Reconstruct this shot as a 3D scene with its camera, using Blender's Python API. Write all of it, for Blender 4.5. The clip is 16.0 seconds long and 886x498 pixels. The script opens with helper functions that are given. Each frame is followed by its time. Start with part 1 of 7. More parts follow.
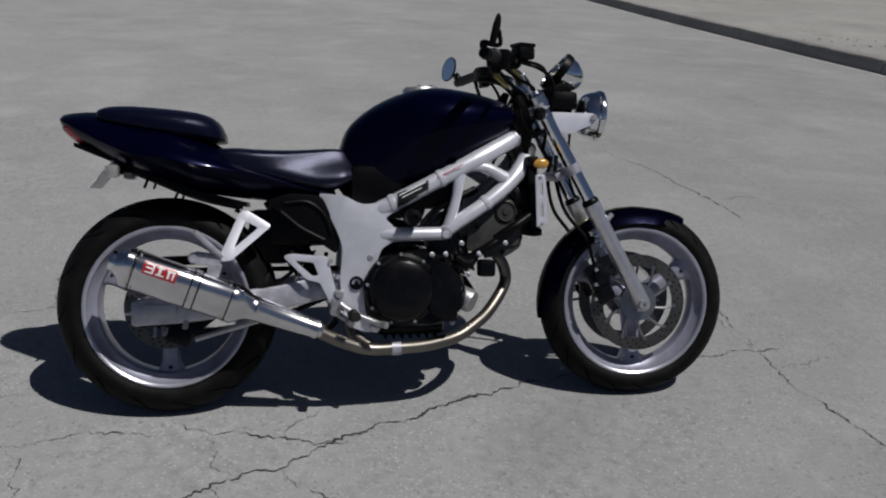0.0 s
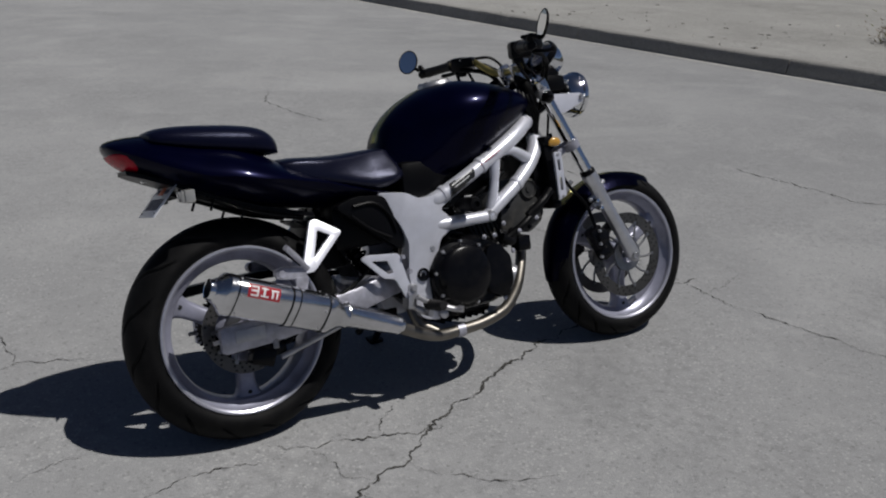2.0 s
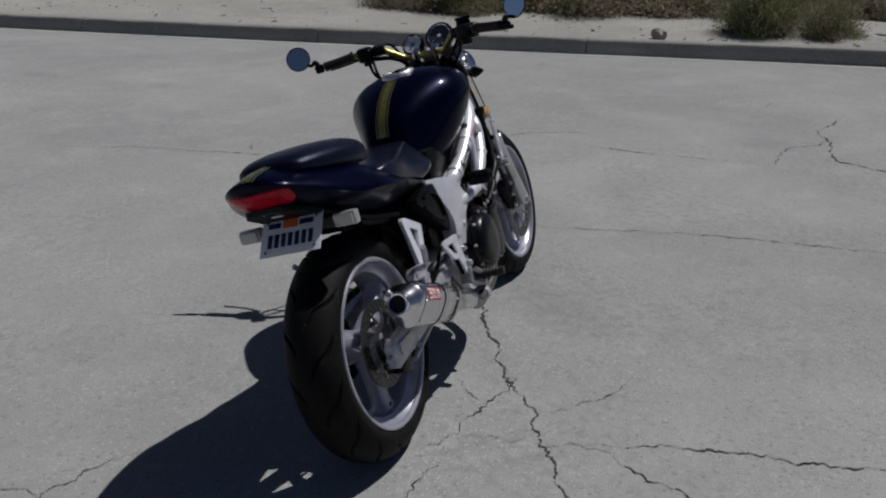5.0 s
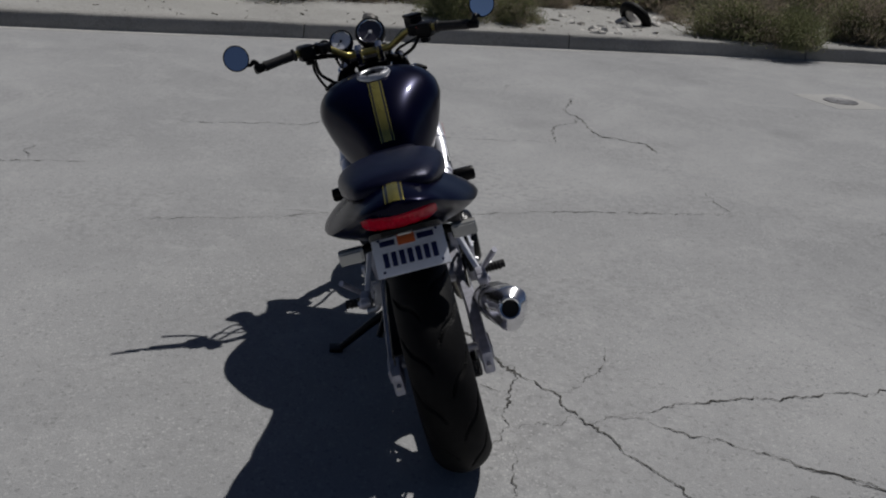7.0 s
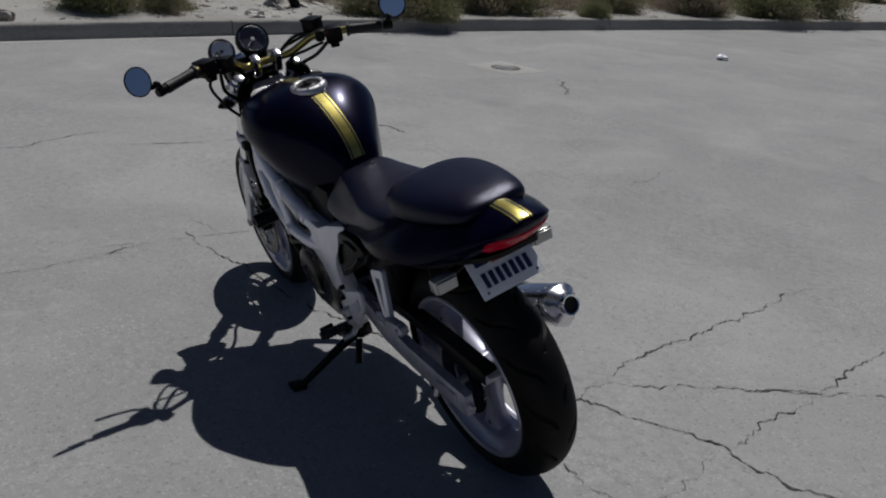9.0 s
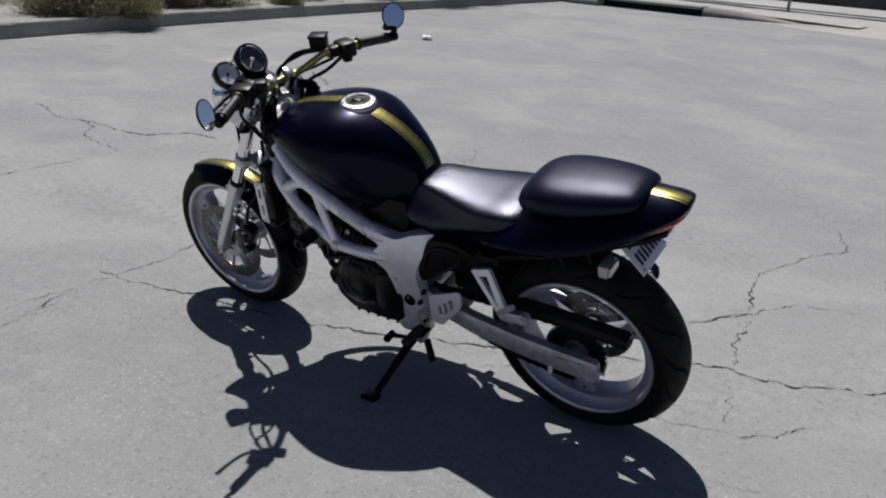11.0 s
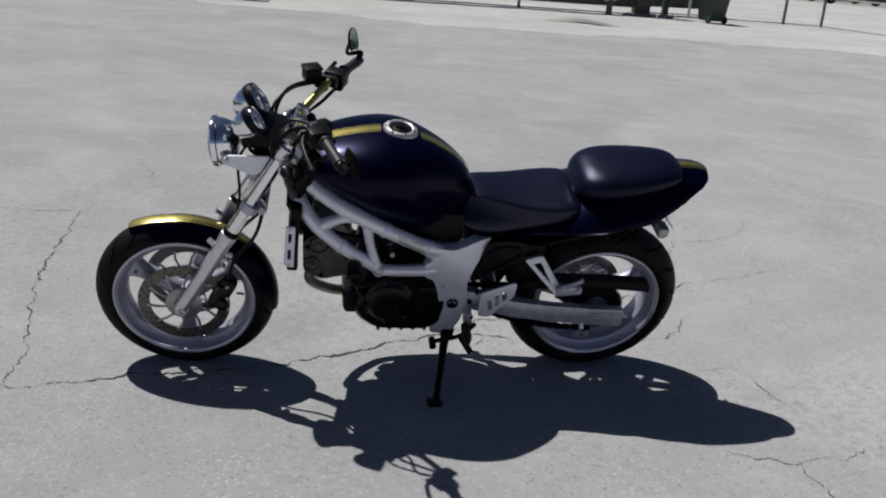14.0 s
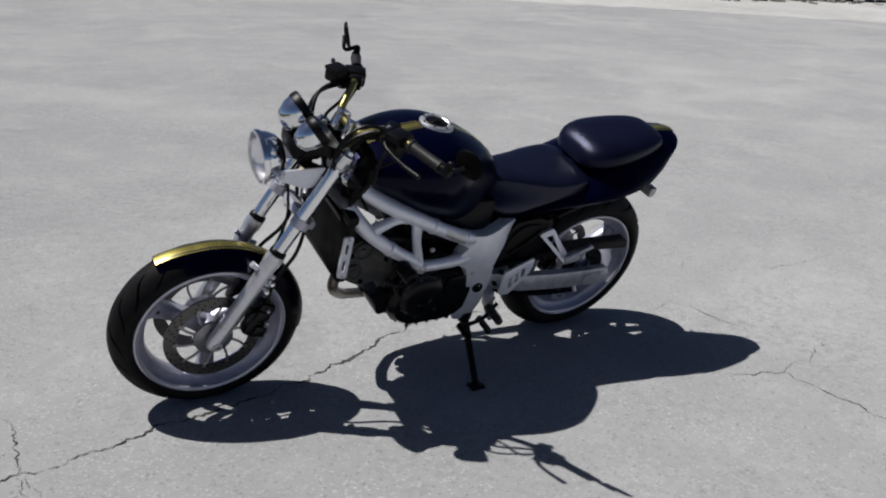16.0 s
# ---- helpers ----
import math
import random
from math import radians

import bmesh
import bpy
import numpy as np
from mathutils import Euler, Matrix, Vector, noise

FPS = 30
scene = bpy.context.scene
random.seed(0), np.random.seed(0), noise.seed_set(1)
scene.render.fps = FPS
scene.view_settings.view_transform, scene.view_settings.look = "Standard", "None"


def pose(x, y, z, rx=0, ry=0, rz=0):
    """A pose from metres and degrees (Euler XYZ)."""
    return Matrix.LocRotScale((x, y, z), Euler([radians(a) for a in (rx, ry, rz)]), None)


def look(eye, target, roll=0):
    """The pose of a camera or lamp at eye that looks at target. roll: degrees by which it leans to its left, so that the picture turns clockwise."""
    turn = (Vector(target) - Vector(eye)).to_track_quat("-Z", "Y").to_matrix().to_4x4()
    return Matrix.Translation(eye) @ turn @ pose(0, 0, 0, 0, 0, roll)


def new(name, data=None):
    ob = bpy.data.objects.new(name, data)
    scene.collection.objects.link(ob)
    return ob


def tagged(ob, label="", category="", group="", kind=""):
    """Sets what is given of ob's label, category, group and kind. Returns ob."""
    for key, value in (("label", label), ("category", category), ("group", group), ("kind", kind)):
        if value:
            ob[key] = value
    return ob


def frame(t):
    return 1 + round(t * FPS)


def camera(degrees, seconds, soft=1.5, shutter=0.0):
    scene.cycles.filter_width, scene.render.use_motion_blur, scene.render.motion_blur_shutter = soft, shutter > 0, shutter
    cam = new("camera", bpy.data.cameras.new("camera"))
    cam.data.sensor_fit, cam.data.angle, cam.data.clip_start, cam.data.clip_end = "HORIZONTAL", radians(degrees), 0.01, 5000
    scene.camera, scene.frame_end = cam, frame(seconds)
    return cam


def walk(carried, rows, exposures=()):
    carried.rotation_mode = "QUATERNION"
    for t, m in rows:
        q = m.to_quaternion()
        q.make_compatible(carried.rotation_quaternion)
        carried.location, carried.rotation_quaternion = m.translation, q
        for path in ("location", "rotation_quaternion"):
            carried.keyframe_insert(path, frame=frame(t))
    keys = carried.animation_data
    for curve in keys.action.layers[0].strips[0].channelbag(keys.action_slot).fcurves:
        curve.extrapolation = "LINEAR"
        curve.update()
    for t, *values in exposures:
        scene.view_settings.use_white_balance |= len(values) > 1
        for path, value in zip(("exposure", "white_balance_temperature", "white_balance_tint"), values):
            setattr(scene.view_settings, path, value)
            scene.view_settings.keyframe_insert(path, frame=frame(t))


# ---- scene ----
cam = camera(53.2, 16.0, soft=2.1)
PATH = [
    (0, (0.43, -2.418, 1.386), (0.716, -0.563, 0.696), 2.9),
    (0.5, (0.147, -2.345, 1.406), (0.613, -0.532, 0.701), 3.3),
    (1, (-0.153, -2.313, 1.402), (0.501, -0.552, 0.714), 4.0),
    (1.5, (-0.42, -2.308, 1.423), (0.384, -0.628, 0.696), 3.2),
    (2, (-0.679, -2.177, 1.4), (0.299, -0.578, 0.702), 2.3),
    (2.5, (-0.961, -2.064, 1.411), (0.202, -0.582, 0.74), 2.7),
    (3, (-1.275, -1.914, 1.414), (0.035, -0.578, 0.71), 2.5),
    (3.2, (-1.356, -1.839, 1.392), (0.002, -0.542, 0.701), 2.8),
    (5.3, (-2.003, -0.728, 1.401), (-0.204, -0.211, 0.697), 2.0),
    (5.5, (-2.038, -0.616, 1.401), (-0.214, -0.183, 0.705), 3.0),
    (6, (-2.134, -0.302, 1.416), (-0.271, -0.176, 0.699), 2.4),
    (6.5, (-2.126, -0.015, 1.4), (-0.25, -0.016, 0.708), 2.8),
    (7, (-2.089, 0.253, 1.413), (-0.23, 0.076, 0.697), 4.4),
    (7.5, (-2.091, 0.549, 1.411), (-0.278, 0.116, 0.687), 2.4),
    (8, (-2.018, 0.824, 1.406), (-0.254, 0.188, 0.712), 3.6),
    (8.5, (-1.88, 1.076, 1.411), (-0.171, 0.281, 0.741), 3.1),
    (8.7, (-1.794, 1.153, 1.394), (-0.132, 0.273, 0.712), 3.8),
    (10.8, (-1.043, 2.214, 1.417), (0.03, 0.677, 0.718), 2.9),
    (11, (-0.938, 2.289, 1.414), (0.098, 0.719, 0.733), 3.9),
    (11.5, (-0.667, 2.435, 1.415), (0.194, 0.757, 0.749), 1.8),
    (12, (-0.387, 2.579, 1.419), (0.234, 0.796, 0.758), 3.2),
    (12.5, (-0.087, 2.741, 1.425), (0.306, 0.903, 0.742), 2.6),
    (13, (0.29, 2.804, 1.424), (0.466, 0.919, 0.779), 2.5),
    (13.5, (0.608, 2.881, 1.427), (0.536, 0.975, 0.825), 5.0),
    (14, (0.95, 2.95, 1.45), (0.698, 1.074, 0.805), 4.3),
    (14.5, (1.272, 2.892, 1.426), (0.863, 1.034, 0.809), 4.4),
    (15, (1.536, 2.806, 1.432), (0.926, 1.008, 0.805), 4.5),
    (15.5, (1.819, 2.761, 1.477), (1.023, 1.055, 0.801), 2.6),
    (16, (2.064, 2.586, 1.476), (1.116, 0.963, 0.792), 3.2),
]
walk(cam, [(t, look(eye, target, roll)) for t, eye, target, roll in PATH],
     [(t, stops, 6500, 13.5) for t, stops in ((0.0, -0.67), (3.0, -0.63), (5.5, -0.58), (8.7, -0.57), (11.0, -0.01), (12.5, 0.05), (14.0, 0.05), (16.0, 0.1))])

# ---------------------------------------------------------------- light
scene.view_settings.exposure = 0.0
world = bpy.data.worlds.new("sky")
scene.world = world
world.use_nodes = True
wn = world.node_tree
sky = wn.nodes.new("ShaderNodeTexSky")
sky.sky_type = "NISHITA"
sky.sun_disc = False
sky.sun_elevation = radians(61.4)
sky.sun_rotation = radians(129.8)
sky.altitude = 800
sky.air_density, sky.dust_density, sky.ozone_density = 0.5, 0.85, 1.6
wn.links.new(sky.outputs[0], wn.nodes["Background"].inputs[0])
wn.nodes["Background"].inputs[1].default_value = 0.05
sun_data = bpy.data.lights.new("sun", "SUN")
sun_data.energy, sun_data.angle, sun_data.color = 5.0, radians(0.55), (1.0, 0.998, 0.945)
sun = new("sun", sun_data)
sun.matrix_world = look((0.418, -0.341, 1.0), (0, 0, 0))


# ---------------------------------------------------------------- materials
def material(name, color, rough=0.5, metal=0.0, coat=0.0, var=0.12, scale=30.0, bump=0.0, bump_scale=200.0,
             dirt=0.0, dirt_color=(0.2, 0.18, 0.15), rough_var=0.1, spec=0.5, tint=(1, 1, 1), coat_rough=0.03):
    """A painted, metal or rubber surface: colour varied at two scales, uneven gloss, fine relief and patchy dust."""
    m = bpy.data.materials.new(name)
    m.use_nodes = True
    t, b = m.node_tree, m.node_tree.nodes["Principled BSDF"]
    co = t.nodes.new("ShaderNodeTexCoord")

    def noise_tex(s, detail=4.0):
        n = t.nodes.new("ShaderNodeTexNoise")
        n.inputs["Scale"].default_value, n.inputs["Detail"].default_value = s, detail
        t.links.new(co.outputs["Object"], n.inputs["Vector"])
        return n

    big, fine = noise_tex(scale * 0.15), noise_tex(scale, 6.0)
    add = t.nodes.new("ShaderNodeMath")
    add.operation = "ADD"
    t.links.new(big.outputs["Fac"], add.inputs[0])
    t.links.new(fine.outputs["Fac"], add.inputs[1])
    ramp = t.nodes.new("ShaderNodeMapRange")
    ramp.inputs["From Min"].default_value, ramp.inputs["From Max"].default_value = 0.7, 1.3
    t.links.new(add.outputs[0], ramp.inputs["Value"])
    mix = t.nodes.new("ShaderNodeMix")
    mix.data_type = "RGBA"
    mix.inputs["A"].default_value = (*[c * (1 - var) for c in color], 1)
    mix.inputs["B"].default_value = (*[min(1, c * (1 + var)) for c in color], 1)
    t.links.new(ramp.outputs[0], mix.inputs["Factor"])
    out = mix.outputs["Result"]
    if dirt:
        dn = noise_tex(scale * 0.4, 8.0)
        dr = t.nodes.new("ShaderNodeMapRange")
        dr.inputs["From Min"].default_value, dr.inputs["From Max"].default_value = 0.5, 0.75
        dr.inputs["To Max"].default_value = dirt
        t.links.new(dn.outputs["Fac"], dr.inputs["Value"])
        dm = t.nodes.new("ShaderNodeMix")
        dm.data_type = "RGBA"
        dm.inputs["B"].default_value = (*dirt_color, 1)
        t.links.new(dr.outputs[0], dm.inputs["Factor"])
        t.links.new(out, dm.inputs["A"])
        out = dm.outputs["Result"]
    t.links.new(out, b.inputs["Base Color"])
    rr = t.nodes.new("ShaderNodeMapRange")
    rr.inputs["To Min"].default_value, rr.inputs["To Max"].default_value = max(0.01, rough - rough_var * rough), min(1, rough + rough_var * rough)
    t.links.new(big.outputs["Fac"], rr.inputs["Value"])
    t.links.new(rr.outputs[0], b.inputs["Roughness"])
    b.inputs["Metallic"].default_value = metal
    b.inputs["Coat Weight"].default_value = coat
    b.inputs["Coat Roughness"].default_value = coat_rough
    b.inputs["Specular IOR Level"].default_value = spec
    b.inputs["Specular Tint"].default_value = (*tint, 1)
    if bump:
        bn = noise_tex(bump_scale, 3.0)
        bp = t.nodes.new("ShaderNodeBump")
        bp.inputs["Strength"].default_value, bp.inputs["Distance"].default_value = bump, 0.002
        t.links.new(bn.outputs["Fac"], bp.inputs["Height"])
        t.links.new(bp.outputs[0], b.inputs["Normal"])
    return m


PAINT = material("midnight_blue_paint", (0.0005, 0.0008, 0.0115), 0.28, 0.45, 0.14, 0.2, 20, spec=0.04, coat_rough=0.11)
BARGOLD = material("champagne_gold_anodised", (0.34, 0.285, 0.1), 0.3, 0.9, 0, 0.15, 40)
GOLD = material("gold_stripe_paint", (0.44, 0.375, 0.1), 0.27, 0.88, 0.1, 0.15, 60, coat_rough=0.1)
PIN = material("black_pinstripe", (0.008, 0.008, 0.008), 0.3, 0, 0.5)
VINYL = material("black_seat_vinyl", (0.003, 0.0034, 0.012), 0.31, 0, 0, 0.25, 25, 0.22, 700, rough_var=0.25, dirt=0.004, spec=0.22, tint=(0.62, 0.66, 1.0))
# Pad vinyl with stronger reflection, set to brighten the sun highlight on the seat.
SEAT_VINYL = material("glossier_seat_vinyl", (0.003, 0.0034, 0.011), 0.29, 0, 0, 0.25, 25, 0.2, 700, rough_var=0.3, dirt=0.004, spec=0.44, tint=(0.7, 0.73, 1.0))
SILVER = material("silver_frame_paint", (0.68, 0.69, 0.76), 0.36, 0.4, 0.1, 0.08, 30, 0.06, 300, dirt=0.15, dirt_color=(0.3, 0.29, 0.28))
CAST = material("cast_aluminium", (0.5, 0.5, 0.52), 0.38, 0.75, 0, 0.12, 60, 0.25, 500, dirt=0.25)
CASTING = material("darker_headstock_grey", (0.085, 0.083, 0.09), 0.5, 0.3, 0, 0.2, 60, 0.3, 400)
WORN = material("worn_aluminium", (0.44, 0.44, 0.5), 0.42, 0.5, 0, 0.25, 50, 0.2, 400, dirt=0.4, dirt_color=(0.1, 0.092, 0.09))
CHROME = material("chrome", (0.8, 0.81, 0.83), 0.06, 1.0, 0, 0.03, 20)
REFLECTOR = material("aluminised_reflector", (0.9, 0.9, 0.94), 0.22, 1.0, 0, 0.03, 20)
POLISHED = material("polished_aluminium", (0.66, 0.66, 0.68), 0.2, 1.0, 0, 0.1, 30, 0.04, 150)
STEEL = material("heat_tinted_steel", (0.17, 0.158, 0.14), 0.38, 0.95, 0, 0.35, 14, dirt=0.4, dirt_color=(0.04, 0.034, 0.028))
DISC = material("brake_disc_steel", (0.12, 0.115, 0.11), 0.4, 0.9, 0, 0.2, 60)
BRONZE = material("satin_disc_carrier", (0.3, 0.3, 0.31), 0.3, 0.9, 0, 0.15, 60)
RIM = material("silver_wheel_paint", (0.32, 0.325, 0.41), 0.34, 0.35, 0.15, 0.12, 30, dirt=0.4, dirt_color=(0.05, 0.046, 0.046))
# Wheel paint made paler; sunlight on the rim edge is put into its colour.
LIP = material("sunlit_rim_edge", (0.46, 0.465, 0.54), 0.3, 0.6, 0.1, 0.1, 30, dirt=0.2)
RUBBER = material("tyre_rubber", (0.0038, 0.0038, 0.0042), 0.62, 0, 0, 0.3, 40, 0.1, 500, dirt=0.35, dirt_color=(0.022, 0.021, 0.02), spec=0.12)
BLACK = material("black_plastic", (0.002, 0.002, 0.0027), 0.38, 0, 0, 0.2, 50, 0.12, 600, dirt=0.008, spec=0.14)
MATTE = material("matte_black_plastic", (0.0012, 0.0012, 0.0014), 0.6, 0, 0, 0.2, 50, spec=0.05)
GRIP = material("grip_rubber", (0.012, 0.011, 0.0115), 0.5, 0, 0, 0.3, 50, 0.4, 300, spec=0.3)
ENGINE = material("black_engine_casing", (0.003, 0.003, 0.004), 0.26, 0.05, 0, 0.3, 60, 0.08, 500, dirt=0.02, spec=0.22)
SLIDER = material("satin_fork_alloy", (0.6, 0.605, 0.64), 0.28, 0.78, 0, 0.1, 40, 0.05, 300, dirt=0.15)
CYLINDER = material("grey_cylinder_casting", (0.04, 0.04, 0.04), 0.45, 0.3, 0, 0.25, 70, 0.4, 400, dirt=0.3)
AMBER = material("amber_lens", (0.5, 0.27, 0.05), 0.15, 0, 0.6)
RED = material("red_lens", (0.36, 0.002, 0.016), 0.25, 0, 0.1, 0.3, 60, spec=0.2)
CLEAR = material("smoked_clear_lens", (0.32, 0.32, 0.31), 0.12, 0.2, 1.0)
MIRROR = material("mirror_glass", (0.9, 0.91, 0.93), 0.015, 1.0, 0, 0.0)
PLATE = material("plate_white", (0.72, 0.74, 0.8), 0.35, 0, 0.2, 0.05, 40, dirt=0.15)
PLATE_INK = material("plate_ink", (0.01, 0.015, 0.07), 0.4)
STICKER = material("orange_sticker", (0.6, 0.13, 0.04), 0.4)
BADGE_RED = material("badge_red", (0.36, 0.015, 0.025), 0.3, 0, 0.3)
BADGE_WHITE = material("badge_white", (0.75, 0.75, 0.75), 0.35)
SWITCH_RED = material("red_switch", (0.22, 0.01, 0.012), 0.4)
# Black for the inside of holes; their shade is put into the colour.
HOLE = material("hole_shade_black", (0.004, 0.004, 0.004), 0.8)
LENS = bpy.data.materials.new("headlight_glass")
LENS.use_nodes = True
LENS.node_tree.nodes["Principled BSDF"].inputs["Transmission Weight"].default_value = 1.0
LENS.node_tree.nodes["Principled BSDF"].inputs["Roughness"].default_value = 0.06
LENS.node_tree.nodes["Principled BSDF"].inputs["Base Color"].default_value = (0.95, 0.96, 0.98, 1)
DIAL = material("dial_face", (0.045, 0.042, 0.06), 0.3, 0, 0.8)
DIAL_PALE = material("pale_dial_face", (0.75, 0.76, 0.82), 0.3, 0, 0.3)


def ground_material(name, dark, light, dust, speck, stain=0.5, grain=160.0, bump=0.5):
    """Weathered paving or soil: aggregate grains, blotches, pale dust and dark stains at several sizes."""
    m = bpy.data.materials.new(name)
    m.use_nodes = True
    t, b = m.node_tree, m.node_tree.nodes["Principled BSDF"]
    co = t.nodes.new("ShaderNodeTexCoord")

    def tex(kind, s, detail=5.0):
        n = t.nodes.new(kind)
        n.inputs["Scale"].default_value = s
        if kind == "ShaderNodeTexNoise":
            n.inputs["Detail"].default_value = detail
        t.links.new(co.outputs["Object"], n.inputs["Vector"])
        return n

    def ranged(src, lo, hi, a, c):
        n = t.nodes.new("ShaderNodeMapRange")
        for key, v in (("From Min", lo), ("From Max", hi), ("To Min", a), ("To Max", c)):
            n.inputs[key].default_value = v
        t.links.new(src, n.inputs["Value"])
        return n.outputs[0]

    def mixed(a, c, fac, mode="MIX"):
        n = t.nodes.new("ShaderNodeMix")
        n.data_type, n.blend_type = "RGBA", mode
        for sock, v in (("A", a), ("B", c)):
            if isinstance(v, tuple):
                n.inputs[sock].default_value = (*v, 1)
            else:
                t.links.new(v, n.inputs[sock])
        if isinstance(fac, float):
            n.inputs["Factor"].default_value = fac
        else:
            t.links.new(fac, n.inputs["Factor"])
        return n.outputs["Result"]

    blotch = tex("ShaderNodeTexNoise", 0.45, 8.0).outputs["Fac"]
    mid = tex("ShaderNodeTexNoise", 3.2, 8.0).outputs["Fac"]
    fine = tex("ShaderNodeTexNoise", grain, 4.0).outputs["Fac"]
    cell = tex("ShaderNodeTexVoronoi", grain * 0.7)
    col = mixed(dark, light, ranged(blotch, 0.3, 0.7, 0.0, 1.0))
    col = mixed(col, dust, ranged(mid, 0.5, 0.78, 0.0, 0.38))
    worn = tex("ShaderNodeTexNoise", 0.6, 10.0)
    worn.inputs["Distortion"].default_value = 1.2
    col = mixed(col, dust, ranged(worn.outputs["Fac"], 0.52, 0.68, 0.0, 0.42))
    col = mixed(col, tuple(c * 0.55 for c in dark), ranged(tex("ShaderNodeTexNoise", 1.3, 9.0).outputs["Fac"], 0.6, 0.85, 0.0, stain))
    col = mixed(col, (0.5, 0.5, 0.5), ranged(fine, 0.3, 0.7, 0.0, 1.0), "OVERLAY")
    grainmix = mixed((0.25, 0.25, 0.25), (0.75, 0.75, 0.75), ranged(fine, 0.25, 0.75, 0.0, 1.0))
    col = mixed(col, grainmix, 0.22, "OVERLAY")
    pebble = t.nodes.new("ShaderNodeSeparateColor")
    t.links.new(cell.outputs["Color"], pebble.inputs[0])
    col = mixed(col, speck, ranged(pebble.outputs[0], 0.88, 0.99, 0.0, 0.32))
    col = mixed(col, tuple(c * 0.4 for c in dark), ranged(pebble.outputs[1], 0.9, 1.0, 0.0, 0.4))
    rough_patch = t.nodes.new("ShaderNodeMath")
    rough_patch.operation = "MULTIPLY"
    t.links.new(ranged(tex("ShaderNodeTexNoise", 24.0, 12.0).outputs["Fac"], 0.46, 0.66, 0.0, 0.36), rough_patch.inputs[0])
    t.links.new(ranged(tex("ShaderNodeTexNoise", 1.1, 6.0).outputs["Fac"], 0.44, 0.62, 0.1, 1.0), rough_patch.inputs[1])
    col = mixed(col, tuple(c * 0.62 for c in dark), rough_patch.outputs[0])
    pale_patch = t.nodes.new("ShaderNodeMath")
    pale_patch.operation = "MULTIPLY"
    t.links.new(ranged(tex("ShaderNodeTexNoise", 14.0, 12.0).outputs["Fac"], 0.48, 0.7, 0.0, 0.36), pale_patch.inputs[0])
    t.links.new(ranged(tex("ShaderNodeTexNoise", 1.5, 6.0).outputs["Fac"], 0.47, 0.65, 0.1, 1.0), pale_patch.inputs[1])
    col = mixed(col, dust, pale_patch.outputs[0])
    stone = tex("ShaderNodeTexVoronoi", grain * 0.5)
    chip = t.nodes.new("ShaderNodeSeparateColor")
    t.links.new(stone.outputs["Color"], chip.inputs[0])
    shown = t.nodes.new("ShaderNodeMath")
    shown.operation = "MULTIPLY"
    t.links.new(ranged(chip.outputs[2], 0.68, 0.92, 0.0, 0.75), shown.inputs[0])
    t.links.new(ranged(tex("ShaderNodeTexNoise", 1.9, 5.0).outputs["Fac"], 0.42, 0.62, 0.15, 1.0), shown.inputs[1])
    near = t.nodes.new("ShaderNodeMath")
    near.operation = "MULTIPLY"
    t.links.new(shown.outputs[0], near.inputs[0])
    t.links.new(ranged(stone.outputs["Distance"], 0.18, 0.42, 1.0, 0.0), near.inputs[1])
    col = mixed(col, speck, near.outputs[0])
    t.links.new(col, b.inputs["Base Color"])
    b.inputs["Roughness"].default_value = 0.88
    b.inputs["Diffuse Roughness"].default_value = 0.3
    b.inputs["Specular IOR Level"].default_value = 0.25
    bp = t.nodes.new("ShaderNodeBump")
    bp.inputs["Strength"].default_value, bp.inputs["Distance"].default_value = bump, 0.004
    t.links.new(fine, bp.inputs["Height"])
    bp2 = t.nodes.new("ShaderNodeBump")
    bp2.inputs["Strength"].default_value, bp2.inputs["Distance"].default_value = 0.25, 0.02
    t.links.new(mid, bp2.inputs["Height"])
    t.links.new(bp2.outputs[0], bp.inputs["Normal"])
    t.links.new(bp.outputs[0], b.inputs["Normal"])
    return m


ROAD = ground_material("weathered_asphalt", (0.262, 0.264, 0.268), (0.329, 0.33, 0.332), (0.408, 0.408, 0.406), (0.465, 0.465, 0.46))
SAND = ground_material("sandy_dirt", (0.288, 0.283, 0.268), (0.362, 0.356, 0.338), (0.428, 0.42, 0.4), (0.49, 0.48, 0.458), 0.7, 90.0, 0.9)
DUST = ground_material("pale_road_dust", (0.35, 0.348, 0.34), (0.45, 0.446, 0.435), (0.54, 0.535, 0.52), (0.56, 0.55, 0.53), 0.6, 100.0, 0.6)
HYDRANT = material("weathered_pale_paint", (0.42, 0.41, 0.38), 0.6)
KERB = ground_material("kerb_concrete", (0.255, 0.248, 0.234), (0.315, 0.307, 0.292), (0.39, 0.38, 0.36), (0.42, 0.41, 0.395), 0.8, 120.0)
PALE = ground_material("pale_concrete", (0.42, 0.415, 0.4), (0.48, 0.47, 0.45), (0.5, 0.49, 0.46), (0.5, 0.49, 0.47), 0.5, 120.0)
CRACK = material("crack_dirt", (0.06, 0.058, 0.054), 0.95, 0, 0, 0.6, 45, 0.8, 300, spec=0.1, dirt=0.4, dirt_color=(0.17, 0.165, 0.155))
IRON = material("cast_iron", (0.09, 0.09, 0.095), 0.6, 0.6, 0, 0.2, 40, 0.4, 200)
GALV = material("galvanised_steel", (0.45, 0.45, 0.44), 0.5, 0.6, 0, 0.15, 20)
SCREEN = material("dark_fence_screen", (0.085, 0.081, 0.076), 0.85, 0, 0, 0.35, 6, 0.3, 80)
BIN = material("dark_green_bin_plastic", (0.016, 0.032, 0.024), 0.5, 0, 0, 0.15, 20)
TWIG = material("dry_twig", (0.12, 0.108, 0.092), 0.9)
